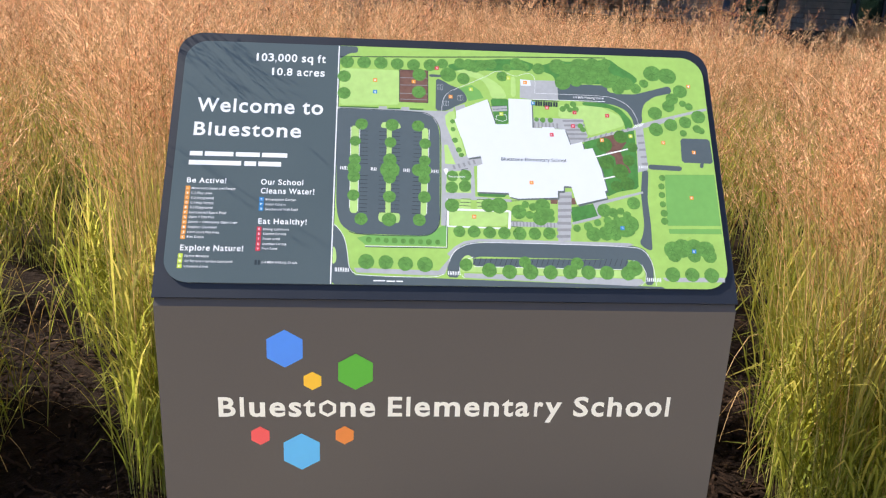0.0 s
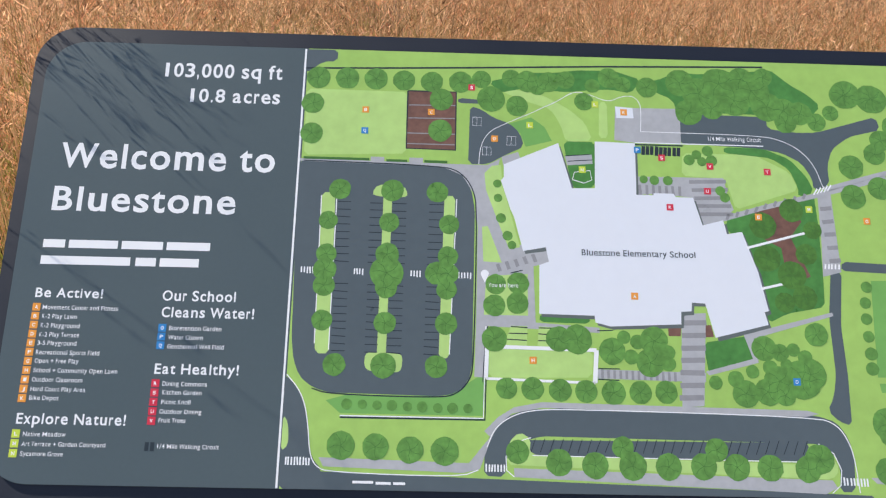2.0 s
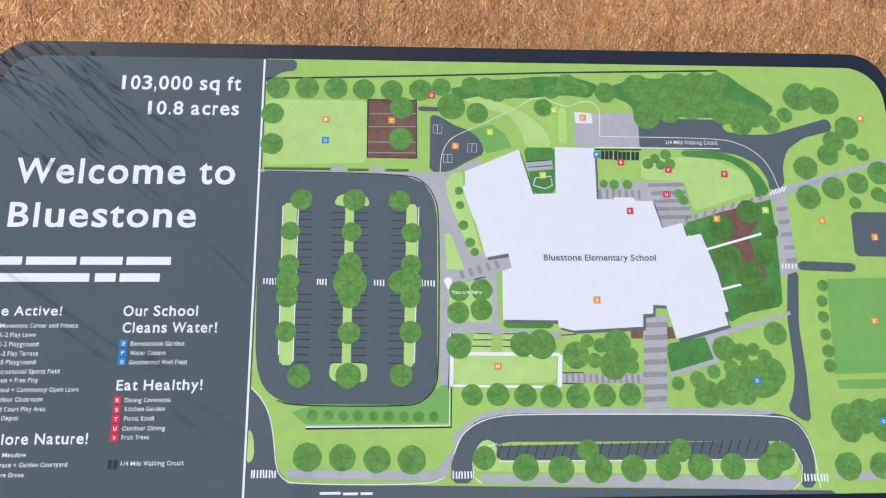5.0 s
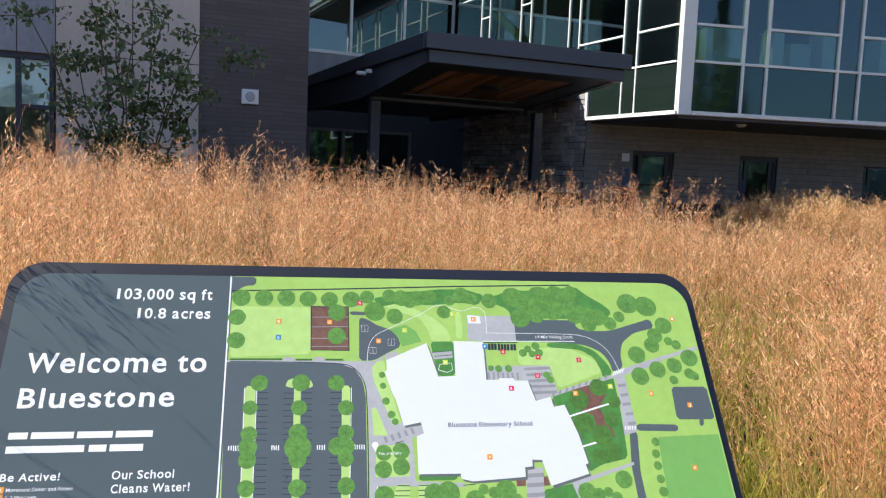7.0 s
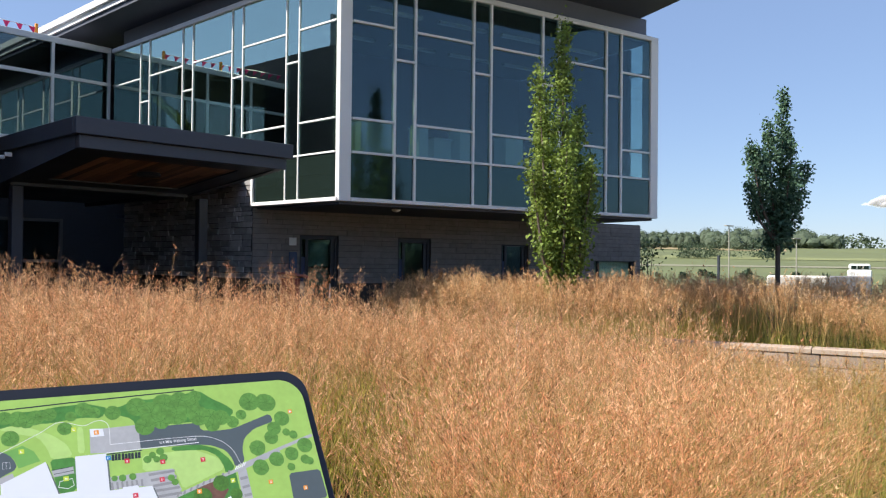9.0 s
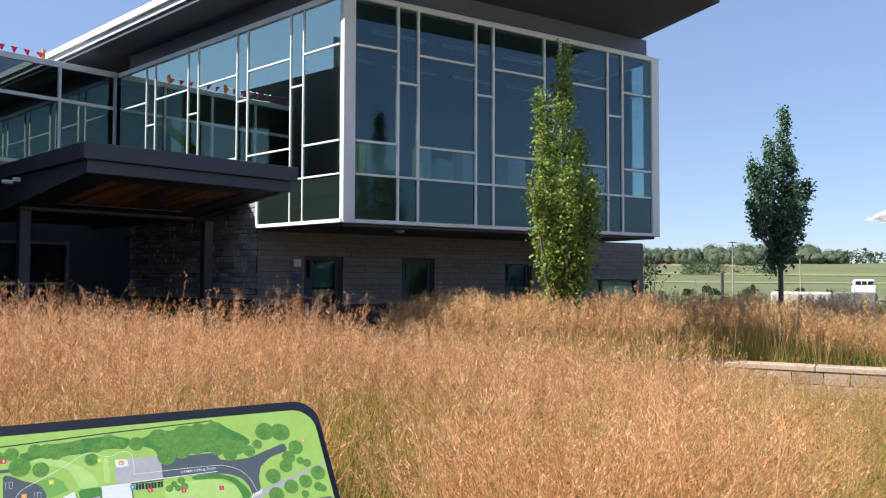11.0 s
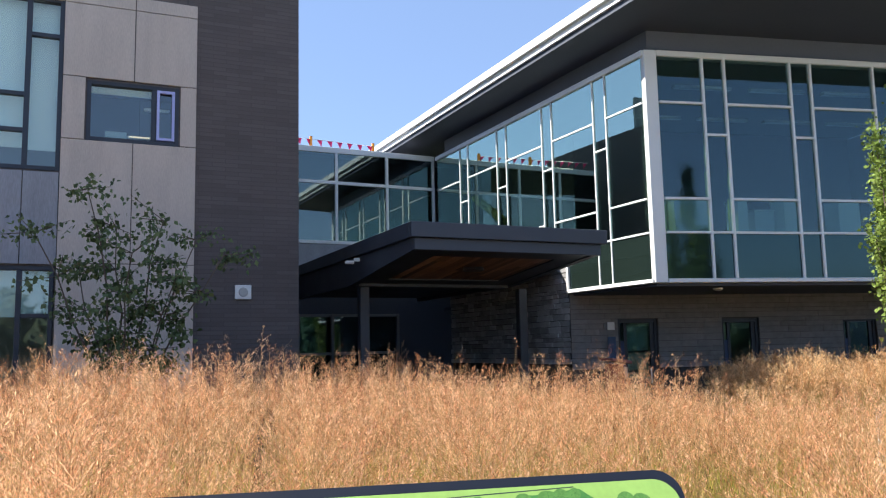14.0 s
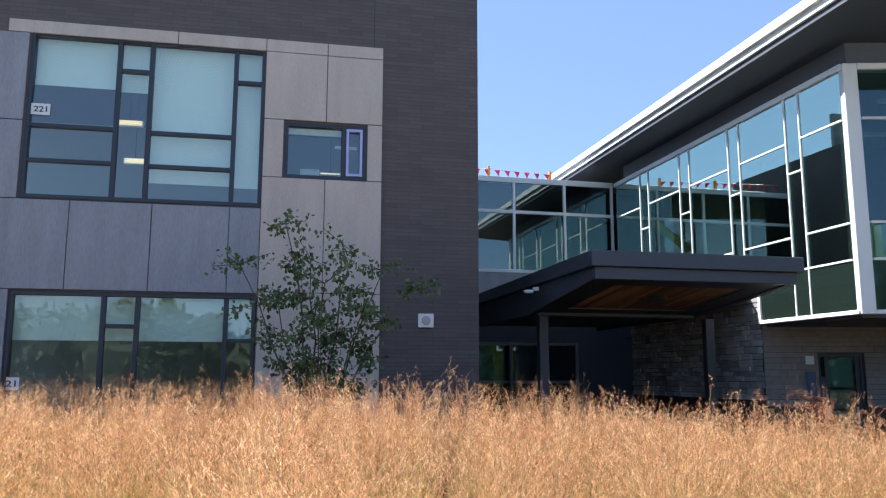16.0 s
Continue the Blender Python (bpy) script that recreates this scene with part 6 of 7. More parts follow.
for u, v, r in [(83.8, 9.8, 2.3), (86.6, 9.6, 2.1), (78.9, 8.1, 1.7), (87.3, 8, 1.7), (83.6, 8, 1.6)]:
    crown('tree', u, v, r)
for u, v, r in [(27.6, 41.1, 0.6), (27.7, 39, 0.6), (28.1, 36.1, 0.7), (29, 33.6, 0.7), (29.6, 32.3, 0.6)]:
    crown('tree', u, v, r)
for u, v, r in [(55.8, 46.2, 0.7), (57.4, 46.8, 0.8), (56.5, 45.2, 0.7), (57.9, 45.4, 0.8), (54.7, 45.4, 0.8), (48.1, 42.3, 0.6), (49.6, 42.2, 0.7), (51.5, 42.2, 0.7)]:
    crown('tree', u, v, r)
for u, v, r in [(58.8, 40.9, 0.7), (59.4, 39.9, 0.7)]:
    crown('tree', u, v, r)
for u, v, r in [(64.4, 36, 1.9), (68.6, 38.3, 1.7), (64.6, 31.3, 1.9), (70.1, 32, 1.5), (67.8, 29, 2), (69.3, 25.9, 1.7), (66.5, 25.2, 1.4), (71.3, 35.5, 1.3)]:
    crown('tree2', u, v, r)
for u, v, r in [(8.2, 10.6, 0.7), (10.2, 10.6, 0.6), (12.1, 10.5, 0.6), (14, 10.5, 0.7), (16, 10.4, 0.6), (17.9, 10.4, 0.7), (19.9, 10.3, 0.6), (21.8, 10.3, 0.7)]:
    crown('tree', u, v, r)
for u, v, r in [(23.8, 10.3, 0.6)]:
    crown('tree', u, v, r)
for tone, letter, u, v in [('orange', 'B', 8.9, 51.7), ('blue', 'Q', 8.9, 48.5), ('orange', 'C', 18.2, 51.6), ('red', 'S', 23.9, 55.6), ('orange', 'D', 27.2, 47.8), ('lime', 'L', 32.2, 50), ('lime', 'L', 41.6, 53.5)]:
    marker(tone, letter, u, v)
for tone, letter, u, v in [('orange', 'K', 45.7, 52.4), ('blue', 'P', 47.4, 46.7), ('red', 'S', 50.8, 45.6), ('red', 'V', 57.6, 44.5), ('red', 'T', 65.7, 43.9), ('red', 'U', 57, 40.8), ('red', 'R', 51.6, 38.3)]:
    marker(tone, letter, u, v)
for tone, letter, u, v in [('orange', 'E', 63.9, 37.2), ('lime', 'M', 71.1, 38.5), ('orange', 'A', 46.1, 25.6), ('orange', 'H', 32.3, 16.7), ('blue', 'O', 67.1, 14.6), ('lime', 'N', 39.5, 43.5), ('orange', 'I', 87.1, 52.8)]:
    marker(tone, letter, u, v)
for tone, letter, u, v in [('orange', 'G', 79.1, 37), ('orange', 'J', 86.5, 34.6), ('orange', 'F', 84.6, 22.6), ('blue', 'O', 83.7, 9.1)]:
    marker(tone, letter, u, v)
legend('orange', 'ABCDEFGHIJK', (-32.9, 22.3), (-33, 10.5))
legend('blue', 'OPQ', (-16.3, 19.9), (-16.3, 17.6))
legend('red', 'RSTUV', (-16.4, 12.7), (-16.4, 8))
legend('lime', 'LMN', (-33.1, 6.1), (-33.1, 3.7))
write('103,000 sq ft', -19.8, -3.2, 55.9, 2.32, 'white', 0.019)
write('10.8 acres', -15.9, -3.3, 52.1, 2.20, 'white', 0.019)
write('Welcome to', -32.7, -3.3, 41.8, 3.89, 'white', 0.019)
write('Bluestone', -32.9, -8.2, 35.6, 3.71, 'white', 0.019)
bar('', -33.3, -30.4, 30.4, 1.40, 'white', 0)
bar('', -29.9, -23.4, 30.4, 1.40, 'white', 0)
bar('', -22.9, -17.4, 30.4, 1.40, 'white', 0)
bar('', -16.9, -11.1, 30.4, 1.40, 'white', 0)
bar('', -33.3, -21.5, 28.1, 1.45, 'white', 0)
bar('', -20.8, -18.1, 28.1, 1.45, 'white', 0)
bar('', -17.6, -12.4, 28.1, 1.45, 'white', 0)
write('Be Active!', -33.3, -24.5, 23.6, 1.35, 'white', 0.019)
write('Our School', -16.7, -7.1, 23.5, 1.49, 'white', 0.019)
write('Cleans Water!', -16.6, -4.5, 21.3, 1.48, 'white', 0.019)
write('Eat Healthy!', -16.7, -5.9, 13.9, 1.43, 'white', 0.019)
write('Explore Nature!', -33.3, -19.6, 7.3, 1.45, 'white', 0.019)
write('Movement Center and Fitness', -32.1, -22.3, 22.0, 0.63, 'white', 0.004)
write('K-2 Play Lawn', -32.0, -27.5, 20.8, 0.63, 'white', 0.004)
write('K-2 Playground', -32.0, -27.0, 19.6, 0.63, 'white', 0.004)
write('K-2 Play Terrace', -32.0, -26.9, 18.4, 0.62, 'white', 0.004)
write('3-5 Playground', -32.1, -27.1, 17.3, 0.62, 'white', 0.004)
write('Recreational Sports Field', -32.1, -24.0, 16.1, 0.62, 'white', 0.004)
write('Open + Free Play', -32.1, -26.5, 15.0, 0.61, 'white', 0.004)
write('School + Community Open Lawn', -32.1, -21.4, 13.8, 0.61, 'white', 0.004)
write('Outdoor Classroom', -32.1, -25.7, 12.6, 0.61, 'white', 0.004)
write('Hard Court Play Area', -32.1, -25.2, 11.4, 0.60, 'white', 0.004)
write('Bike Depot', -32.1, -28.4, 10.3, 0.60, 'white', 0.004)
write('Bioretention Garden', -15.4, -8.6, 19.6, 0.63, 'white', 0.004)
write('Water Cistern', -15.4, -10.9, 18.4, 0.62, 'white', 0.004)
write('Geothermal Well Field', -15.4, -8.1, 17.2, 0.62, 'white', 0.004)
write('Dining Commons', -15.5, -9.8, 12.4, 0.61, 'white', 0.004)
write('Kitchen Garden', -15.4, -10.4, 11.3, 0.60, 'white', 0.004)
write('Picnic Knoll', -15.4, -11.7, 10.1, 0.60, 'white', 0.004)
write('Outdoor Dining', -15.5, -10.2, 8.9, 0.59, 'white', 0.004)
write('Fruit Trees', -15.5, -12.1, 7.8, 0.59, 'white', 0.004)
write('Native Meadow', -32.2, -26.9, 5.8, 0.59, 'white', 0.004)
write('Art Terrace + Garden Courtyard', -32.2, -21.8, 4.6, 0.58, 'white', 0.004)
write('Sycamore Grove', -32.2, -26.9, 3.4, 0.58, 'white', 0.004)
write('1/4 Mile Walking Circuit', -15.3, -7.6, 4.6, 0.58, 'white', 0.004)
write('Bluestone Elementary School', 39.1, 54.7, 31.1, 0.91, 'ink', 0.004)
write('You are here', 26.4, 30.4, 26.4, 0.59, 'white', 0.004)
write('1/4 Mile Walking Circuit', 57.6, 65.2, 48.4, 0.66, 'white', 0.004)
bar('', 9.4, 12.0, 0.8, 0.41, 'white', 0)
bar('', 12.3, 14.2, 0.7, 0.41, 'white', 0)
bar('', 14.5, 16.0, 0.7, 0.41, 'white', 0)
pin(25.9, 27.8)
walk_mark(-16.3, 4.8)
front_write('Bluest', -25.2, -3.4, 56.3, 5.29)
front_write('ne', 2.3, 10.3, 56.3, 5.35)
front_write('Elementary', 13.2, 53.9, 56.4, 5.38)
front_write('School', 56.7, 79.8, 56.4, 5.48)
front_ring(-0.6, 58.45, 2.2)
front_hexagon('hex_blue', -10.1, 73.3, 4.6)
front_hexagon('hex_green', 5.7, 67.7, 4.5)
front_hexagon('hex_yellow', -4.0, 65.4, 2.3)
front_hexagon('hex_red', -16.0, 51.4, 2.4)
front_hexagon('hex_sky', -6.6, 47.2, 4.8)
front_hexagon('hex_orange', 3.3, 51.5, 2.4)
finish_print()

# ---- trees and shrubs ----
M_BARK = mat("grey_brown_bark", (0.12, 0.09, 0.07), 0.9, 0, 0.3, 20, 120, 0.6)
M_LEAF_BRIGHT = leafy("yellow_green_leaf", (0.165, 0.23, 0.045), (0.20, 0.27, 0.055), 1.0, 5.0, 0.5, 0.35)
M_LEAF_DARK = leafy("deep_green_leaf", (0.075, 0.14, 0.085), (0.10, 0.175, 0.105), 1.0, 6.0, 0.4, 0.35)
M_LEAF_GREY = leafy("grey_green_leaf", (0.10, 0.14, 0.06), (0.13, 0.17, 0.075), 1.0, 4.0, 0.4, 0.35)
M_WOODS_CORE = mat("far_foliage", (0.062, 0.085, 0.052), 0.9, 0, 0.45, 0.35, 2.5, 1.0)
M_WOODS = leafy("far_woods_leaf", (0.06, 0.09, 0.05), (0.085, 0.115, 0.065), 0.0, 14.0, 0.15, 0.3)
tr = np.random.RandomState(21)


def leaves(centres, size, material, name, parent, droop=0.3, label=""):
    """Small pointed leaves (two triangles, folded) at the given points."""
    n = len(centres)
    ax = tr.normal(0, 1, (n, 3)) - (0, 0, droop)
    ax /= np.linalg.norm(ax, axis=1)[:, None]
    bx = np.cross(ax, tr.normal(0, 1, (n, 3)))
    bx /= np.linalg.norm(bx, axis=1)[:, None]
    nx = np.cross(ax, bx)
    L = size * tr.uniform(0.6, 1.3, (n, 1))
    a = centres
    t = centres + ax * L
    m1 = centres + ax * L * 0.45 + bx * L * 0.36 + nx * L * 0.1
    m2 = centres + ax * L * 0.45 - bx * L * 0.36 + nx * L * 0.1
    v = np.stack([a, m1, t, m2], 1).reshape(-1, 3)
    f = np.array([(0, 1, 2), (0, 2, 3)])
    f = (f[None] + (np.arange(n) * 4)[:, None, None]).reshape(-1, 3)
    ob = new(name, from_arrays(name, v, f, (material,)))
    ob.parent = parent
    if label:
        tagged(ob, label)
    return ob


def upright_tree(name, m, leaders, count, leaf, material, trunk_h, trunk_r, label):
    """Columnar tree. leaders: (x, y, foot, top, widest radius, height of the widest) of each upright limb."""
    t = thing(name, m, label, "tree")
    b = bmesh.new()
    tube(b, (0, 0, 0), (0, 0, trunk_h), trunk_r, trunk_r * 0.75, 10)
    part("trunk", b, M_BARK, t)
    pts = []
    weight = np.array([(top - foot) * rad for _, _, foot, top, rad, _ in leaders])
    weight = weight / weight.sum()
    for k, (x, y, foot, top, rad, zw) in enumerate(leaders):
        b = bmesh.new()
        mid = Vector((x * 0.6, y * 0.6, trunk_h + 0.35 * (top - trunk_h)))
        tube(b, (0, 0, trunk_h - 0.1), mid, trunk_r * 0.6, trunk_r * 0.4, 7)
        tube(b, mid, (x, y, top - 0.1), trunk_r * 0.4, 0.006, 6)
        part("limb", b, M_BARK, t)
        n = int(count * weight[k])
        u = tr.uniform(0, 1, n)
        # sprays: leaf groups round the limb, leaving gaps
        ns = max(20, n // 30)
        sz = foot + (top - foot) * tr.uniform(0, 1, ns) ** 0.9
        prof = np.where(sz < zw, np.clip((sz - foot) / max(zw - foot, 0.01), 0, 1) ** 0.5 * 0.75 + 0.25, np.clip((top - sz) / (top - zw), 0, 1) ** 0.9 * 0.92 + 0.08)
        sa = tr.uniform(0, 2 * np.pi, ns)
        sr = rad * prof * np.sqrt(tr.uniform(0.25, 1.0, ns)) * tr.uniform(0.8, 1.18, ns)
        f = np.clip((sz - trunk_h) / max(top - trunk_h, 0.1), 0, 1)
        sc = np.stack([x * f + np.cos(sa) * sr, y * f + np.sin(sa) * sr, sz], 1)
        pick = tr.randint(0, ns, n)
        pts.append(sc[pick] + tr.normal(0, 1, (n, 3)) * (0.05, 0.05, 0.075) * (1 + leaf * 4))
    leaves(np.concatenate(pts), leaf, material, "crown", t)
    return t


upright_tree("columnar_tree", pose(8.42, 7.88, 0), ((0.05, 0, 1.2, 5.3, 0.23, 2.4), (-0.45, 0.0, 1.3, 4.55, 0.19, 2.6), (0.43, 0.05, 1.3, 4.1, 0.2, 2.5), (-0.66, -0.1, 1.5, 3.2, 0.22, 2.2), (0.68, 0.0, 1.6, 3.5, 0.22, 2.4), (-0.25, -0.42, 1.2, 3.4, 0.3, 2.0), (0.3, -0.4, 1.2, 3.2, 0.3, 2.0), (0.0, 0.42, 1.2, 3.9, 0.3, 2.1)),
             19000, 0.06, M_LEAF_BRIGHT, 1.0, 0.06, "young columnar tree with bright yellow-green leaves by the bay")
upright_tree("young_maple", pose(18.4, 10.9, -0.02), ((0.22, 0, 2.1, 6.1, 0.3, 3.6), (-0.42, 0, 2.3, 5.35, 0.3, 3.8), (0.8, 0.2, 2.5, 5.0, 0.34, 3.8), (-1.1, 0.0, 3.0, 4.6, 0.34, 3.8), (0.95, -0.2, 2.4, 4.3, 0.42, 3.3), (-0.6, 0.2, 2.2, 4.4, 0.48, 3.2), (0.1, -0.3, 2.0, 4.7, 0.5, 3.0), (-1.05, 0.1, 2.6, 3.6, 0.3, 3.1)),
             12000, 0.088, M_LEAF_DARK, 2.3, 0.075, "young dark green street tree on a bare trunk")


def open_tree(m, label):
    """Small open tree of several slender stems with sparse hanging leaves."""
    t = thing("small_tree", m, label, "tree")
    rn = random.Random(11)
    pts = []
    for k, (dx, h) in enumerate(((-0.45, 3.75), (-0.98, 3.15), (-0.15, 3.3), (0.35, 3.4), (0.85, 3.15), (1.15, 2.95), (-0.65, 2.7), (0.55, 2.6), (0.1, 2.9))):
        b = bmesh.new()
        p = Vector((rn.uniform(-0.06, 0.06), 0, 0))
        q = Vector((dx, rn.uniform(-0.5, 0.5), h))
        last, r = p, 0.03
        for i in range(1, 7):
            f = i / 6
            c = Vector((dx * f ** 1.5, q.y * f ** 1.3, h * f)) + Vector((rn.uniform(-0.05, 0.05), rn.uniform(-0.05, 0.05), 0))
            tube(b, last, c, r, r * 0.78, 6)
            if f > 0.42:
                for _ in range(4):
                    tip = c + Vector((rn.uniform(-0.4, 0.4), rn.uniform(-0.36, 0.36), rn.uniform(-0.08, 0.28)))
                    tube(b, c, tip, 0.007, 0.003, 4)
                    for w in range(25):
                        s = rn.uniform(0.3, 1.05)
                        pts.append(c + (tip - c) * s + Vector((rn.gauss(0, 0.06), rn.gauss(0, 0.06), rn.gauss(-0.02, 0.06))))
            last, r = c, r * 0.78
        part("stem", b, M_BARK, t)
    leaves(np.array([tuple(p) for p in pts]), 0.075, M_LEAF_GREY, "crown", t, 0.9)
    return t


open_tree(pose(-1.85, 9.1, 0), "small open multi-stemmed tree with sparse leaves before the wing")
sh = thing("corner_shrub", pose(16.45, 13.5, 0), "slender leafy shrub at the stone wall's corner", "shrub")
b = bmesh.new()
for dx in (-0.2, 0.1, 0.3):
    tube(b, (0, 0, 0), (dx, 0, 2.2), 0.02, 0.006, 5)
part("stem", b, M_BARK, sh)
leaves(np.stack([tr.normal(0.05, 0.24, 500), tr.normal(0, 0.2, 500), 0.5 + 1.9 * tr.uniform(0, 1, 500) ** 1.2], 1), 0.09, M_LEAF_GREY, "crown", sh)

# trees behind the viewer, which the windows mirror
for x, y, s in ((-20.5, -27, 1.0), (-10.0, -29, 0.9), (-1.0, -32, 1.1), (9.0, -28, 1.0), (19, -34, 1.2), (-30, -32, 1.1), (30, -30, 1.1)):
    upright_tree("parking_tree", pose(x, y, 0) @ Matrix.Scale(s, 4), ((0.2, 0, 1.2, 6.4, 1.0, 2.6), (-0.7, 0.2, 1.3, 5.0, 0.9, 2.6), (0.8, -0.2, 1.2, 4.9, 0.9, 2.4)), 3600, 0.3, M_LEAF_DARK, 1.4, 0.09, "dark green tree in the parking area")

# ---- distance ----
def clumps(name, label, items, leaf, per, cores=False):
    """Far bushes and woods: one object of many leaf clumps. items: x, y, radius, height."""
    pts = []
    for x, y, r, h in items:
        z0 = hill_of(x, y)
        n = per
        a, u = tr.uniform(0, 2 * np.pi, n), tr.uniform(0, 1, n)
        zz = tr.uniform(0, 1, n)
        rad = r * np.sqrt(np.clip(1 - (2 * zz - 0.9) ** 2 * 0.75, 0.05, 1)) * np.sqrt(u) * tr.uniform(0.8, 1.15, n)
        pts.append(np.stack([x + rad * np.cos(a), y + rad * np.sin(a), z0 + h * zz], 1))
    pts = np.concatenate(pts)
    ob = leaves(pts, leaf, M_WOODS, name, None)
    if cores:
        b = bmesh.new()
        for x, y, r, h in items:
            m = pose(x, y, hill_of(x, y) + 0.45 * h, 0, 0, 57 * x) @ Matrix.Diagonal((r * 0.85, r * 0.85, h * 0.47, 1))
            for v in bmesh.ops.create_icosphere(b, subdivisions=2, radius=1.0)["verts"]:
                q = v.co.copy()
                v.co = m @ (q * (0.92 + 0.34 * noise.noise(q * 1.9 + Vector((x, y, 0))) + 0.2 * noise.noise(q * 5.0 + Vector((y, x, 0)))))
        part("inner_foliage", b, M_WOODS_CORE, ob)
    return tagged(ob, label, "woods", kind="stuff")


def polar(deg, r):
    return (0.14 + r * math.sin(radians(deg)), -1.43 + r * math.cos(radians(deg)))


wr = random.Random(4)
items = []
for k in range(250):
    d = wr.uniform(44, 59.5)
    r = wr.uniform(255, 300)
    items.append((*polar(d, r), wr.uniform(1.7, 3.4), wr.uniform(3.4, 6.4) * (0.85 if d < 51 else 1.0 if d < 58 else 0.7)))
for k in range(56):
    d = wr.choice((wr.uniform(45.5, 50.5), wr.uniform(45.5, 50.5), wr.uniform(51.5, 54.5)))
    items.append((*polar(d, wr.uniform(212, 240)), wr.uniform(1.2, 2.2), wr.uniform(2.4, 4.4)))
clumps("far_woods", "distant wooded ridge beyond the meadow", items, 0.34, 200, True)
items = []
for k in range(120):
    d = wr.choice((wr.uniform(59.5, 100), wr.uniform(-75, -8)))
    items.append((*polar(d, wr.uniform(300, 340)), wr.uniform(3, 6), wr.uniform(2.5, 5.5)))
clumps("side_woods", "distant wooded ridge behind the school", items, 1.1, 80)
items = [(*polar(wr.uniform(46, 56), wr.uniform(150, 175)), wr.uniform(1.2, 2.3), wr.uniform(2.2, 3.6)) for k in range(16)]
items += [(*polar(wr.uniform(50, 63), wr.uniform(75, 95)), wr.uniform(0.35, 0.6), wr.uniform(0.35, 0.7)) for k in range(9)]
clumps("meadow_bushes", "scattered bushes on the far meadow", items, 0.3, 260)
clumps("roadside_trees", "trees across the parking area", [(x, -55 - 8 * wr.random(), wr.uniform(3, 5), wr.uniform(5, 9)) for x in range(-90, 95, 4)], 0.7, 700, True)



def band(name, label, category, r0, r1, a0, a1, material):
    """Strip of ground that follows the hill between two distances."""
    b = bmesh.new()
    row = []
    for k in range(41):
        a = a0 + (a1 - a0) * k / 40
        row.append([b.verts.new((*polar(a, r), hill_of(*polar(a, r)) + 0.06)) for r in (r0, (r0 + r1) / 2, r1)])
    for k in range(40):
        for i in (0, 1):
            b.faces.new((row[k][i], row[k][i + 1], row[k + 1][i + 1], row[k + 1][i]))
    bmesh.ops.recalc_face_normals(b, faces=b.faces)
    ob = new(name, mesh_of(name, b, material))
    return tagged(ob, label, category, kind="structure")


band("far_road", "pale narrow road across the far meadow", "road", 118, 123, 40, 75, mat("pale_gravel", (0.22, 0.21, 0.14), 0.95, 0, 0.2, 0.5, 8))
band("dry_meadow_strip", "strip of dry tan grass on the far hill", "meadow", 205, 228, 42, 56.5, mat("dry_tan_grass", (0.30, 0.235, 0.12), 0.95, 0, 0.35, 0.15, 2))
band("mown_meadow_strip", "lighter mown strip of the far meadow", "meadow", 150, 163, 44, 75, mat("mown_hay_grass", (0.175, 0.19, 0.072), 0.95, 0, 0.35, 0.2, 2))

sap_x, sap_y = polar(54.4, 31)
sapling = thing("sapling", pose(sap_x, sap_y, hill_of(sap_x, sap_y)), "thin yellow-green sapling at the meadow's edge", "sapling")
b = bmesh.new()
for dx in (-0.35, -0.1, 0.15, 0.4):
    tube(b, (0, 0, 0), (dx, 0.1 * dx, 1.9 - 0.5 * abs(dx)), 0.018, 0.005, 5)
part("stem", b, M_BARK, sapling)
leaves(np.stack([tr.normal(0, 0.33, 420), tr.normal(0, 0.25, 420), 0.5 + 1.5 * tr.uniform(0, 1, 420)], 1), 0.1, M_LEAF_BRIGHT, "crown", sapling)

M_CLOUD = bpy.data.materials.new("thin_white_cloud")
M_CLOUD.use_nodes = True
cn, cl_ = M_CLOUD.node_tree.nodes, M_CLOUD.node_tree.links
cn["Principled BSDF"].inputs["Base Color"].default_value, cn["Principled BSDF"].inputs["Roughness"].default_value = (0.85, 0.85, 0.86, 1), 1.0
veil, mist = cn.new("ShaderNodeMixShader"), cn.new("ShaderNodeBsdfTransparent")
veil.inputs[0].default_value = 0.92
# faint glow added to the cloud in place of sunlight scattered inside it
cn["Principled BSDF"].inputs["Emission Color"].default_value, cn["Principled BSDF"].inputs["Emission Strength"].default_value = (1, 0.97, 0.97, 1), 0.3
cl_.new(cn["Principled BSDF"].outputs[0], veil.inputs[1]), cl_.new(mist.outputs[0], veil.inputs[2])
cl_.new(veil.outputs[0], cn["Material Output"].inputs[0])
b = bmesh.new()
for k in range(170):
    lx = wr.gauss(0, 17)
    r = wr.uniform(2, 7) * math.exp(-(lx / 30) ** 2)
    bmesh.ops.create_icosphere(b, subdivisions=2, radius=r, matrix=Matrix.Translation((lx, wr.uniform(-9, 9), wr.uniform(-3, 11) * math.exp(-(lx / 22) ** 2))) @ Matrix.Diagonal((1.3, 1.2, 0.9, 1)))
cloud = new("cloud", mesh_of("cloud", b, M_CLOUD, smooth=True))
cloud.matrix_world = pose(*polar(62.2, 1500), 104, 0, 0, -62)
tagged(cloud, "small thin white cloud low over the ridge", "cloud", kind="structure")

M_POLE = mat("grey_pole", (0.30, 0.28, 0.24), 0.6, 0, 0.1)
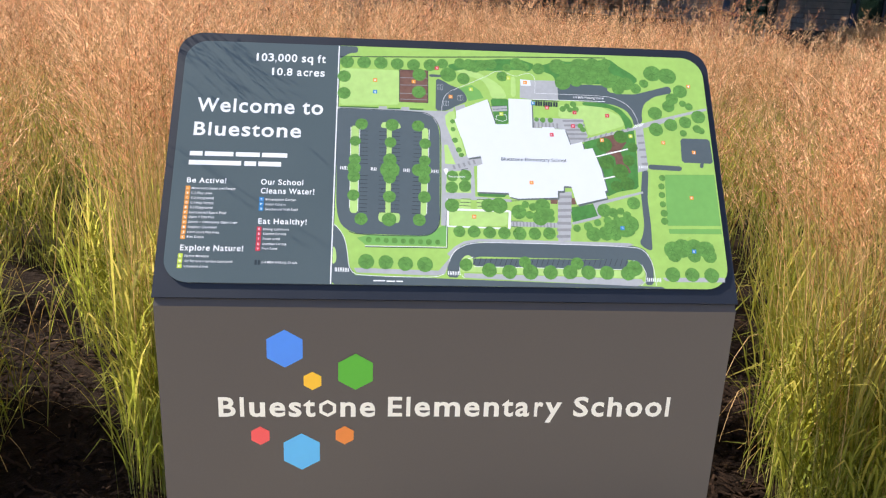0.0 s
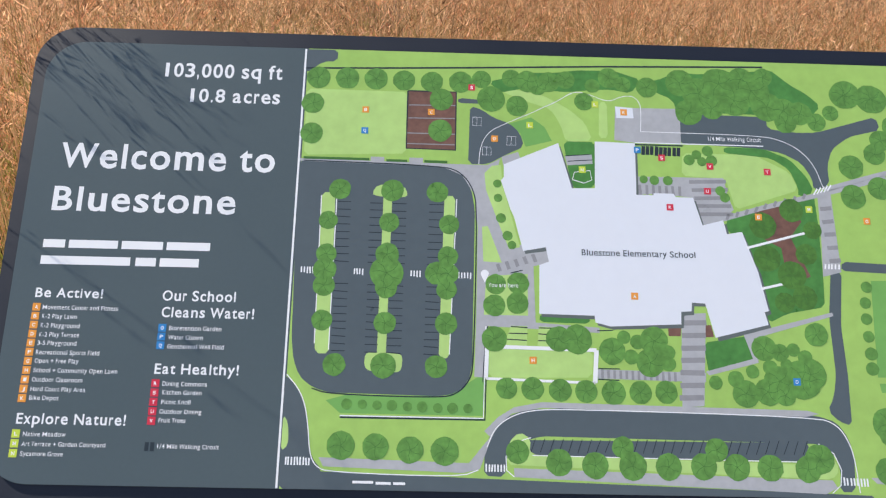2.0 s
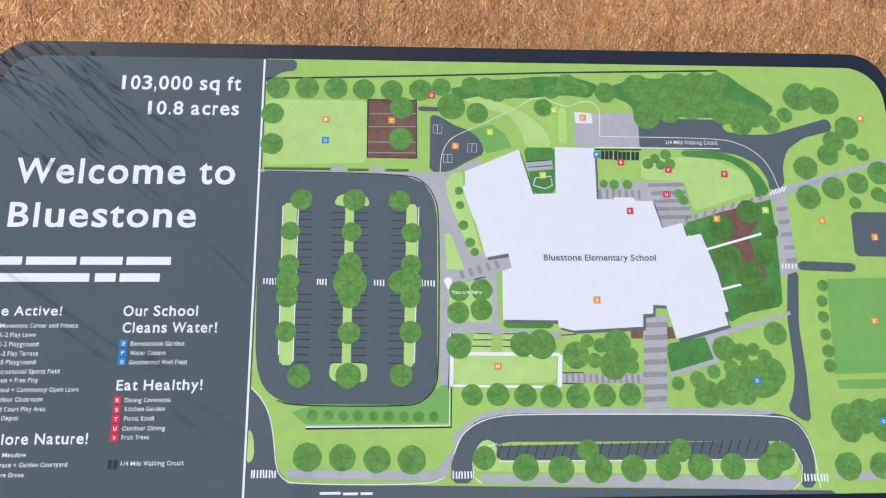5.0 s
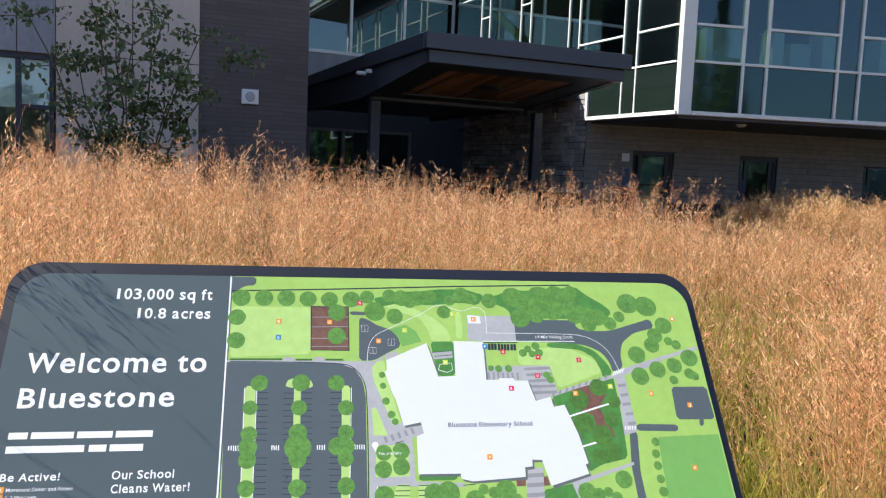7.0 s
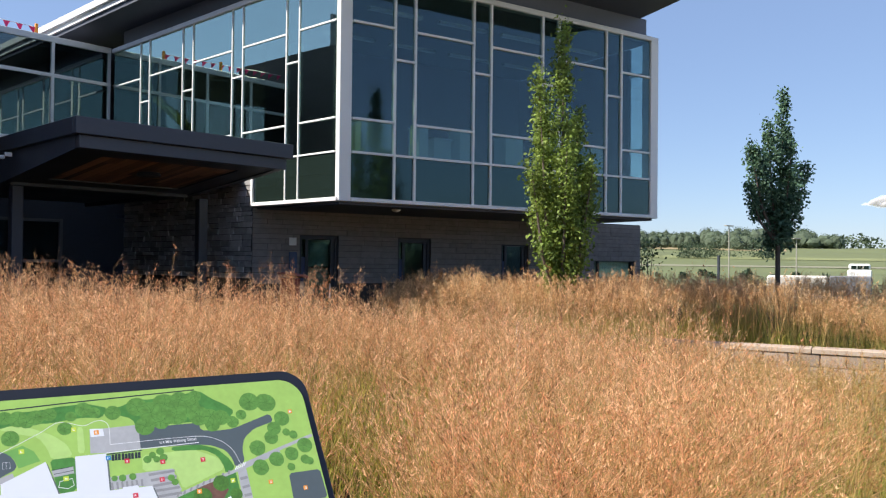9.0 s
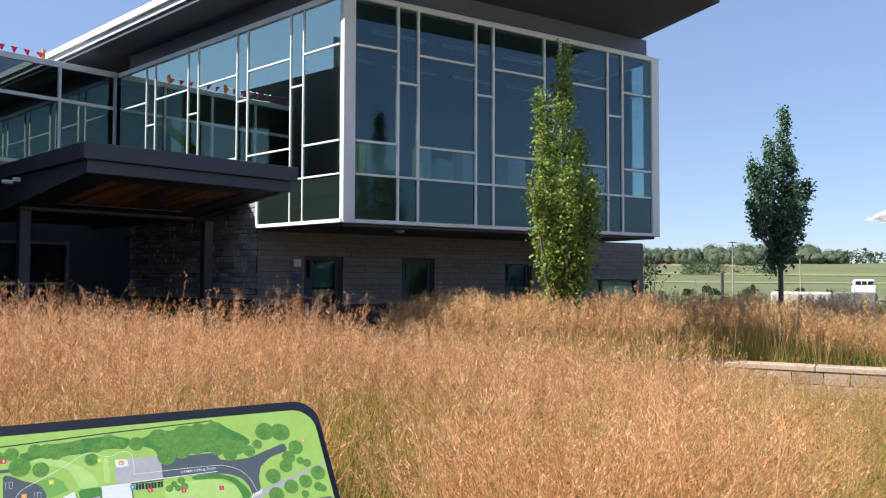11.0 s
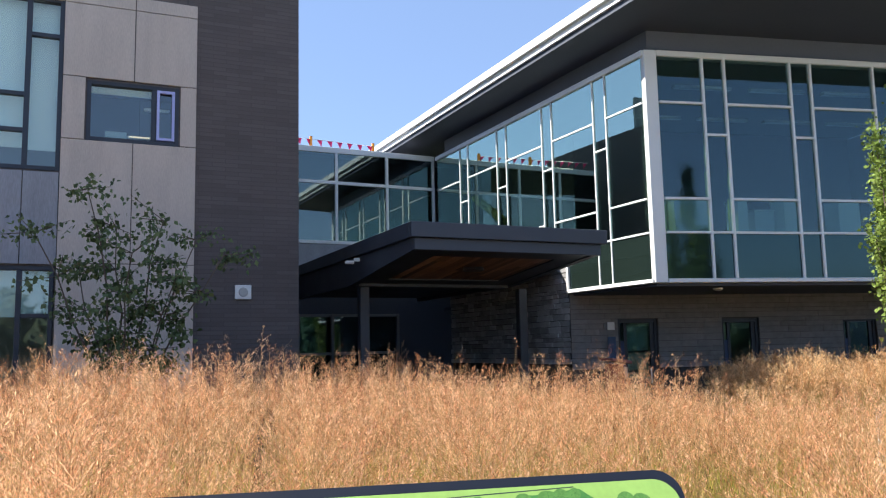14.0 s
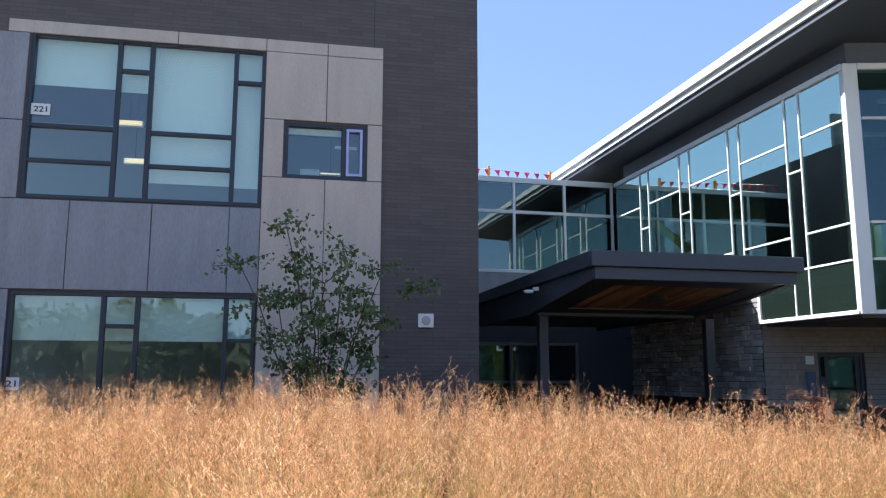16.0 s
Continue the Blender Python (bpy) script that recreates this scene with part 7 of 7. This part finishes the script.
for deg, r, h in ((52.95, 62, 4.6), (57.1, 60, 3.6)):
    pl = thing("light_pole", pose(*polar(deg, r), -0.1), "thin grey light pole beyond the meadow's edge", "pole")
    b = bmesh.new()
    tube(b, (0, 0, 0), (0, 0, h), 0.05, 0.035, 8)
    part("pole", b, M_POLE, pl)
    part("lamp_head", solid(-0.42, 0.42, -0.1, 0.1, h - 0.03, h + 0.05, 0.02), M_POLE, pl)
dp = thing("dark_post", pose(*polar(52.3, 40), 0), "short dark post at the meadow's edge", "post")
part("post", solid(-0.05, 0.05, -0.05, 0.05, 0, 2.1, 0.01), M_DKFRAME, dp)
bar_a, bar_b = Vector(polar(55.3, 42)), Vector(polar(59.0, 42))
bw = thing("low_barrier", pose(bar_a.x, bar_a.y, 0, 0, 0, math.degrees(math.atan2(bar_b.y - bar_a.y, bar_b.x - bar_a.x))), "long pale concrete barrier along the road", "barrier")
part("barrier", solid(0, 2.71, 0, 0.3, 0, 1.2, 0.1), M_CONC, bw)
bw2 = thing("grey_barrier", pose(bar_b.x, bar_b.y, 0, 0, 0, math.degrees(math.atan2(bar_b.y - bar_a.y, bar_b.x - bar_a.x))), "dark grey barrier along the road", "barrier")
part("barrier", solid(0.03, 1.8, 0, 0.3, 0, 1.2, 0.05), M_SIDING, bw2)
car = thing("white_van", pose(*polar(60.75, 72), hill_of(*polar(60.75, 72)), 0, 0, -58), "white van parked beyond the beds", "van")
part("body", solid(-0.85, 0.85, -0.8, 0.8, 0.3, 1.25, 0.1), M_WHITE, car)
part("cabin", solid(-0.76, 0.76, -0.72, 0.72, 1.25, 1.72, 0.12), M_WHITE, car)
for a, b2 in ((-0.62, -0.24), (-0.18, 0.18), (0.24, 0.62)):
    for sgn in (-1, 1):
        part("window", solid(a, b2, sgn * 0.72, sgn * 0.735, 1.3, 1.58), M_SPANDREL, car, "dark van window")
for a in (-0.6, 0.6):
    for sgn in (-0.75, 0.75):
        b = bmesh.new()
        tube(b, (a, sgn - 0.1, 0.33), (a, sgn + 0.1, 0.33), 0.33, 0.33, 14)
        part("wheel", b, M_DKFRAME, car)

# ---- ornamental grass beds ----
rs = np.random.RandomState(7)
M_BLADE = leafy("green_grass_blade", (0.40, 0.425, 0.06), (0.45, 0.355, 0.09), 0.3, 1.0, 0.4, 0.62)
M_STEM = leafy("straw_stem", (0.33, 0.34, 0.08), (0.50, 0.30, 0.14), 0.3, 1.1, 0.4, 0.35)
# seed heads ripen upwards; shade low among the stems also darkens their low colour
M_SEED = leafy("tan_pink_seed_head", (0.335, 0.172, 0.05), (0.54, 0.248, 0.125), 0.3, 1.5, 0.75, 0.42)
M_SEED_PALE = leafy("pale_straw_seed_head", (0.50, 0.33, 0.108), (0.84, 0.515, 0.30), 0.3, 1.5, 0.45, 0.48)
EYE0 = np.array((0.08, -1.45))


def ribbon(p, width, side):
    """p: (n, k, 3) centre lines, width: (n, k), side: (n, 3). Tapered strips as triangles."""
    n, k, _ = p.shape
    off = side[:, None, :] * width[:, :, None] / 2
    v = np.stack([p - off, p + off], 2).reshape(n, k * 2, 3)
    f = []
    for i in range(k - 1):
        a = 2 * i
        f += [(a, a + 1, a + 3), (a, a + 3, a + 2)]
    f = np.array(f)
    return v.reshape(-1, 3), (f[None] + (np.arange(n) * k * 2)[:, None, None]).reshape(-1, 3)


def grow(base, height, spread, lod, tip_scale, airy):
    """Culms with blades and airy seed heads rising from base points. Returns verts, faces, material index."""
    n = len(base)
    low = np.array([fall(x, y) for x, y in base])
    out_v, out_f, out_m = [], [], []
    count = 0

    def emit(v, f, m):
        nonlocal count
        out_v.append(v)
        out_f.append(f + count)
        out_m.append(np.full(len(f), m) if np.isscalar(m) else m)
        count += len(v)
    ang = rs.uniform(0, 2 * np.pi, n)
    lean = spread * np.sqrt(rs.uniform(0.02, 1, n))
    d = np.stack([np.cos(ang), np.sin(ang), np.zeros(n)], 1)
    bend = rs.uniform(1.2, 2.2, n)

    def at(t):
        t = np.asarray(t)
        q = np.empty((n,) + t.shape[1:] + (3,))
        b = base[:, None] if t.ndim == 2 else base
        ln, bd, h = (lean[:, None], bend[:, None], height[:, None]) if t.ndim == 2 else (lean, bend, height)
        r = ln * t ** bd
        q[..., 0] = b[..., 0] + r * (d[:, None, 0] if t.ndim == 2 else d[:, 0])
        q[..., 1] = b[..., 1] + r * (d[:, None, 1] if t.ndim == 2 else d[:, 1])
        dome = 1 - 0.2 * (lean / spread) ** 2
        q[..., 2] = h * t * (dome[:, None] if t.ndim == 2 else dome) - (low[:, None] if t.ndim == 2 else low)
        return q
    face = rs.uniform(0, np.pi, n)
    side = np.stack([np.cos(face), np.sin(face), np.zeros(n)], 1)
    k = 4 if lod == 0 else 3
    ts = np.tile(np.linspace(0, 0.97, k), (n, 1))
    wid = np.tile(np.linspace(1, 0.35, k), (n, 1)) * (0.0032, 0.0042, 0.005)[lod]
    emit(*ribbon(at(ts), wid, side), 1)
    for j in range((5, 2, 1)[lod]):
        t0 = rs.uniform(0.03, 0.42, n)
        p0 = at(t0)
        a2 = rs.uniform(0, 2 * np.pi, n)
        d2 = np.stack([np.cos(a2), np.sin(a2), np.zeros(n)], 1)
        ln = rs.uniform(0.26, 0.54, n)
        drop = rs.uniform(0.1, 0.75, n)
        u = np.linspace(0, 1, 4 if lod == 0 else 3)
        p = p0[:, None] + d2[:, None] * (ln[:, None] * 0.42 * u ** 1.3)[..., None]
        p[..., 2] += ln[:, None] * (u - drop[:, None] * u ** 2.6) * 0.95
        w = np.tile(np.clip(np.sin(np.pi * (0.18 + 0.82 * u)), 0.06, 1), (n, 1)) * (0.0065, 0.009, 0.013)[lod]
        sd = np.stack([-d2[:, 1], d2[:, 0], np.zeros(n)], 1)
        emit(*ribbon(p, w, sd), 0)
    tone = np.where(rs.uniform(0, 1, n) < 0.52, 3, 2)      # some culms have ripened paler
    nbr, nsp = ((10, 5), (10, 5), (10, 3))[lod]
    for j in range(nbr):
        t0 = 0.7 + 0.29 * rs.uniform(0, 1, n) ** 0.8 if airy else 0.84 + 0.15 * rs.uniform(0, 1, n)
        p0 = at(t0)
        a2 = rs.uniform(0, 2 * np.pi, n)
        ln = rs.uniform(0.05, 0.19, n) * (1.25 - 0.95 * (t0 - 0.6) / 0.4)
        tip = p0 + d * (ln * 0.35)[:, None] + np.stack([np.cos(a2) * ln * 0.6, np.sin(a2) * ln * 0.6, ln * rs.uniform(0.55, 1.25, n)], 1)
        if lod < 2 or airy:
            w = (0.0009, 0.0015, 0.0021)[lod]
            v = np.stack([p0 + (0, 0, -w), p0 + (0, 0, w), tip], 1).reshape(-1, 3)
            emit(v, np.arange(n * 3).reshape(-1, 3), tone)
        for s in range(nsp):
            u = rs.uniform(0.35, 1.05, n)[:, None]
            c = p0 + (tip - p0) * u + rs.normal(0, 0.006 if lod == 0 else 0.009, (n, 3))
            L = 1.25 * tip_scale * rs.uniform(0.6, 1.35, n)[:, None]
            ax = (tip - p0) / ln[:, None] + rs.normal(0, 0.3, (n, 3))
            ax /= np.linalg.norm(ax, axis=1)[:, None]
            bx = np.cross(ax, rs.normal(0, 1, (n, 3)))
            bx /= np.linalg.norm(bx, axis=1)[:, None]
            v = np.stack([c - ax * L * 0.5 - bx * L * 0.105, c - ax * L * 0.5 + bx * L * 0.105, c + ax * L * 0.62], 1).reshape(-1, 3)
            emit(v, np.arange(n * 3).reshape(-1, 3), tone)
    return np.concatenate(out_v), np.concatenate(out_f), np.concatenate(out_m)


def path_y(x):
    """Middle of the narrow gap between the two beds."""
    return 7.7 - 0.75 * (x - 5)


def beside(x, y):
    """Positive on the seat wall's side of the beds."""
    return x - 0.14 - 1.17 * (y + 1.43)


def in_near_bed(x, y):
    edge = 9.4 - 0.53 * (y - 7.0)     # beyond this line runs the seat wall
    front = np.where(x > 1.12, 0.42, np.where(x < -1.12, 0.3, 0.42))
    return (y > front) & (y < 8.9) & (x > -9) & (x < edge) & ((x < 3.5) | (y < path_y(x) - 0.65) | (beside(x, y) > 0.2)) & ~((x > -0.62) & (x < 1.15) & (y < 0.6)) & ~((np.abs(x + 0.88 + 0.5 * (y - 0.4)) < 0.27) & (y < 2.1)) & (y < 9.6 + 0.21 * (x + 4.7))


def in_far_bed(x, y):
    wall = (x - 10.2) * 0.882 + (y - 7.0) * 0.471
    return ((y > path_y(x) + 1.0) & (x > 0.2 + 0.565 * (y + 1.43)) & (beside(x, y) < -0.2) & (y < 12.2)) | ((wall > 0.25) & (x < 19) & (y > 1.0) & (y < 12.2))


def plant(test, x0, x1, y0, y1, step):
    gx, gy = np.meshgrid(np.arange(x0, x1, step), np.arange(y0, y1, step))
    gx = gx.ravel() + rs.uniform(-0.22, 0.22, gx.size) * step * 1.3
    gy = gy.ravel() + rs.uniform(-0.22, 0.22, gy.size) * step * 1.3
    keep = test(gx, gy)
    return np.stack([gx[keep], gy[keep]], 1)


def near_top(x, y):
    """How high the near bed's seed heads stand over the pavement: tallest before the wing, falling towards the seat wall."""
    left = 1.44 + 0.18 * np.clip((y - 1.5) / 3.5, 0, 1) * np.clip((2.2 - x) / 2.5, 0, 1)
    right = 1.62 - 0.15 * np.clip((x - 0.6) / 1.4, 0, 1) - 0.085 * np.clip(x - 2.0, 0, 7) - 0.02 * np.clip(y - 3.0, 0, 6) - 0.18 * np.clip(beside(x, y), 0, 1)
    right = right - np.where(x > 3.0, 0.15 * np.clip(1 - (path_y(x) - y) / 3.0, 0, 1), 0)
    return np.minimum(left, right)


def far_top(x, y):
    return 1.36 - 0.2 * np.clip((7.0 - x) / 1.6, 0, 1) - 0.05 * np.clip(x - 10.5, 0, 1)


def bed(name, clumps, label, top, far, heads):
    dist = np.linalg.norm(clumps - EYE0, axis=1)
    V, F, I, c = [], [], [], 0
    for lod, (lo, hi, per, tip) in enumerate(((0, 4.2, 66, 0.0088), (4.2, 8.2, 62, 0.0108), (8.2, 60, *far))):
        sel = clumps[(dist >= lo) & (dist < hi)]
        if not len(sel):
            continue
        base = np.repeat(sel, per, 0)
        base = base + rs.normal(0, 0.075, base.shape)
        low = np.array([fall(x, y) for x, y in base])
        mound = 0.06 * (np.sin(1.9 * sel[:, 0] + 0.8 * sel[:, 1]) + np.sin(1.3 * sel[:, 1] - 2.3 * sel[:, 0] + 1.0))
        vig = np.repeat(np.clip(rs.normal(0.03, 0.08, len(sel)) + mound, -0.22, 0.17) - 0.1 * np.clip((2.5 - sel[:, 1]) / 1.5, 0, 1) + 0.24 * ((sel[:, 0] > -1.0) & (sel[:, 0] < -0.4) & (sel[:, 1] < 1.0)), per)
        reach = np.minimum(top(base[:, 0], base[:, 1]) + low, 1.62)      # the ground falls further than the grass
        h = np.clip(reach + vig + rs.normal(-0.03, 0.06, len(base)) + rs.exponential(0.038, len(base)), 0.6, 2.0)
        gap = np.hypot(np.maximum(np.maximum(-0.385 - base[:, 0], base[:, 0] - 0.93), 0), np.maximum(base[:, 1] - 0.37, 0))
        room = np.clip(0.75 * gap, 0.06, 0.36)     # leave the sign free
        v, f, m = grow(base, h, room, lod, tip, top is near_top)
        V.append(v), F.append(f + c), I.append(m)
        c += len(v)
    ob = new(name, from_arrays(name, np.concatenate(V), np.concatenate(F), (M_BLADE, M_STEM, *heads), np.concatenate(I)))
    return tagged(ob, label, "grass", kind="stuff")


edge_clumps = [(-1.2, 0.46), (-1.28, 0.8), (1.44, 0.42), (1.4, 0.2), (1.48, 0.08), (1.72, 0.02), (1.95, 0.3), (2.2, 0.3), (2.0, 0.0), (-0.5, 0.5), (-0.53, 0.6), (-0.56, 0.8), (1.52, 0.5), (1.8, 0.42), (2.25, 0.45), (1.62, 0.72), (1.55, 0.28), (1.75, 0.2), (2.0, 0.16), (2.3, 0.14), (-1.36, 0.42), (-1.55, 0.75),
               (-1.75, 0.4), (-1.45, 1.0), (-0.5, 0.94), (-0.2, 0.72), (0.15, 0.7), (-0.62, 1.12), (-0.58, 1.4)]
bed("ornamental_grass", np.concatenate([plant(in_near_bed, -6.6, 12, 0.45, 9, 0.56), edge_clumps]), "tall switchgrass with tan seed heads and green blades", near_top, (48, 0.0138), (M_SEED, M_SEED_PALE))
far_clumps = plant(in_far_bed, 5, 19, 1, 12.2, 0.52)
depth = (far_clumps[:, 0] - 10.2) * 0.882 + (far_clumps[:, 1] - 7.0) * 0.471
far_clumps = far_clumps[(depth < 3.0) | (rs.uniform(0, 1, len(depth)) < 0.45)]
# far heads less pink, and brightened in colour to offset the school's shadow
bed("ornamental_grass", far_clumps, "brown switchgrass bed beside the school wall", far_top, (54, 0.025), (leafy("lifted_brown_seed_head", (0.40, 0.23, 0.085), (0.56, 0.305, 0.15), 0.3, 1.5, 0.4, 0.5), leafy("lifted_tan_seed_head", (0.60, 0.40, 0.16), (0.84, 0.55, 0.31), 0.3, 1.5, 0.3, 0.55)))

# pale dry leaves that arch from the tufts over the bare mulch beside the sign
n = 56
right_side = rs.uniform(0, 1, n) < 0.5
foot = np.where(right_side[:, None], np.stack([rs.normal(1.42, 0.05, n), rs.uniform(0.15, 0.7, n)], 1), np.stack([rs.normal(-1.14, 0.06, n), rs.uniform(0.35, 1.2, n)], 1))
way = np.where(right_side, np.pi, 0.0) + rs.normal(0, 0.5, n)
u = np.linspace(0, 1, 7)
out, up = rs.uniform(0.14, 0.36, n), rs.uniform(0.1, 0.34, n)
p = np.empty((n, 7, 3))
p[..., 0] = foot[:, :1] + np.cos(way)[:, None] * out[:, None] * u
p[..., 1] = foot[:, 1:] + np.sin(way)[:, None] * out[:, None] * u
p[..., 2] = 0.02 + rs.uniform(0, 0.3, n)[:, None] + up[:, None] * np.sin(np.pi * 0.85 * u)
wid = np.tile(np.linspace(1, 0.3, 7), (n, 1)) * 0.0035
v, f = ribbon(p, wid, np.stack([-np.sin(way), np.cos(way), np.zeros(n)], 1))
tagged(new("dry_grass_leaves", from_arrays("dry_grass_leaves", v, f, (M_SEED_PALE,))), "thin pale dry grass leaves arching over the mulch", "grass", kind="stuff")

# ---- shredded bark lying loose round the sign ----
n = 14000
c = np.stack([rs.uniform(-2.4, 2.6, n), rs.uniform(-0.1, 2.2, n), np.zeros(n)], 1)
c = c[~((c[:, 0] > -0.4) & (c[:, 0] < 0.95) & (c[:, 1] > -0.04) & (c[:, 1] < 0.39))]
n = len(c)
c[:, 2] = 0.006 + 0.018 * rs.uniform(0, 1, n) ** 2
a = rs.uniform(0, 2 * np.pi, n)
ax = np.stack([np.cos(a), np.sin(a), rs.uniform(-0.35, 0.35, n)], 1) * rs.uniform(0.01, 0.032, (n, 1))
bx = np.stack([-np.sin(a), np.cos(a), rs.uniform(-0.5, 0.5, n)], 1) * rs.uniform(0.003, 0.006, (n, 1))
up = np.array((0, 0, 0.006))
v = np.stack([c - ax - bx, c + ax - bx * 0.5, c + ax * 0.9 + bx, c - ax * 0.8 + bx, c + up], 1).reshape(-1, 3)
f = np.array([(0, 1, 4), (1, 2, 4), (2, 3, 4), (3, 0, 4)])
f = (f[None] + (np.arange(n) * 5)[:, None, None]).reshape(-1, 3)
M_CHIP = mat("bark_chip", (0.024, 0.0135, 0.009), 0.95, 0, 0.3, 20, 150, 0.3, spec=0.1, isle=0.8)
chips = new("bark_chips", from_arrays("bark_chips", v, f, (M_CHIP,)))
tagged(chips, "loose dark shredded bark on the planting bed", "mulch", kind="stuff")
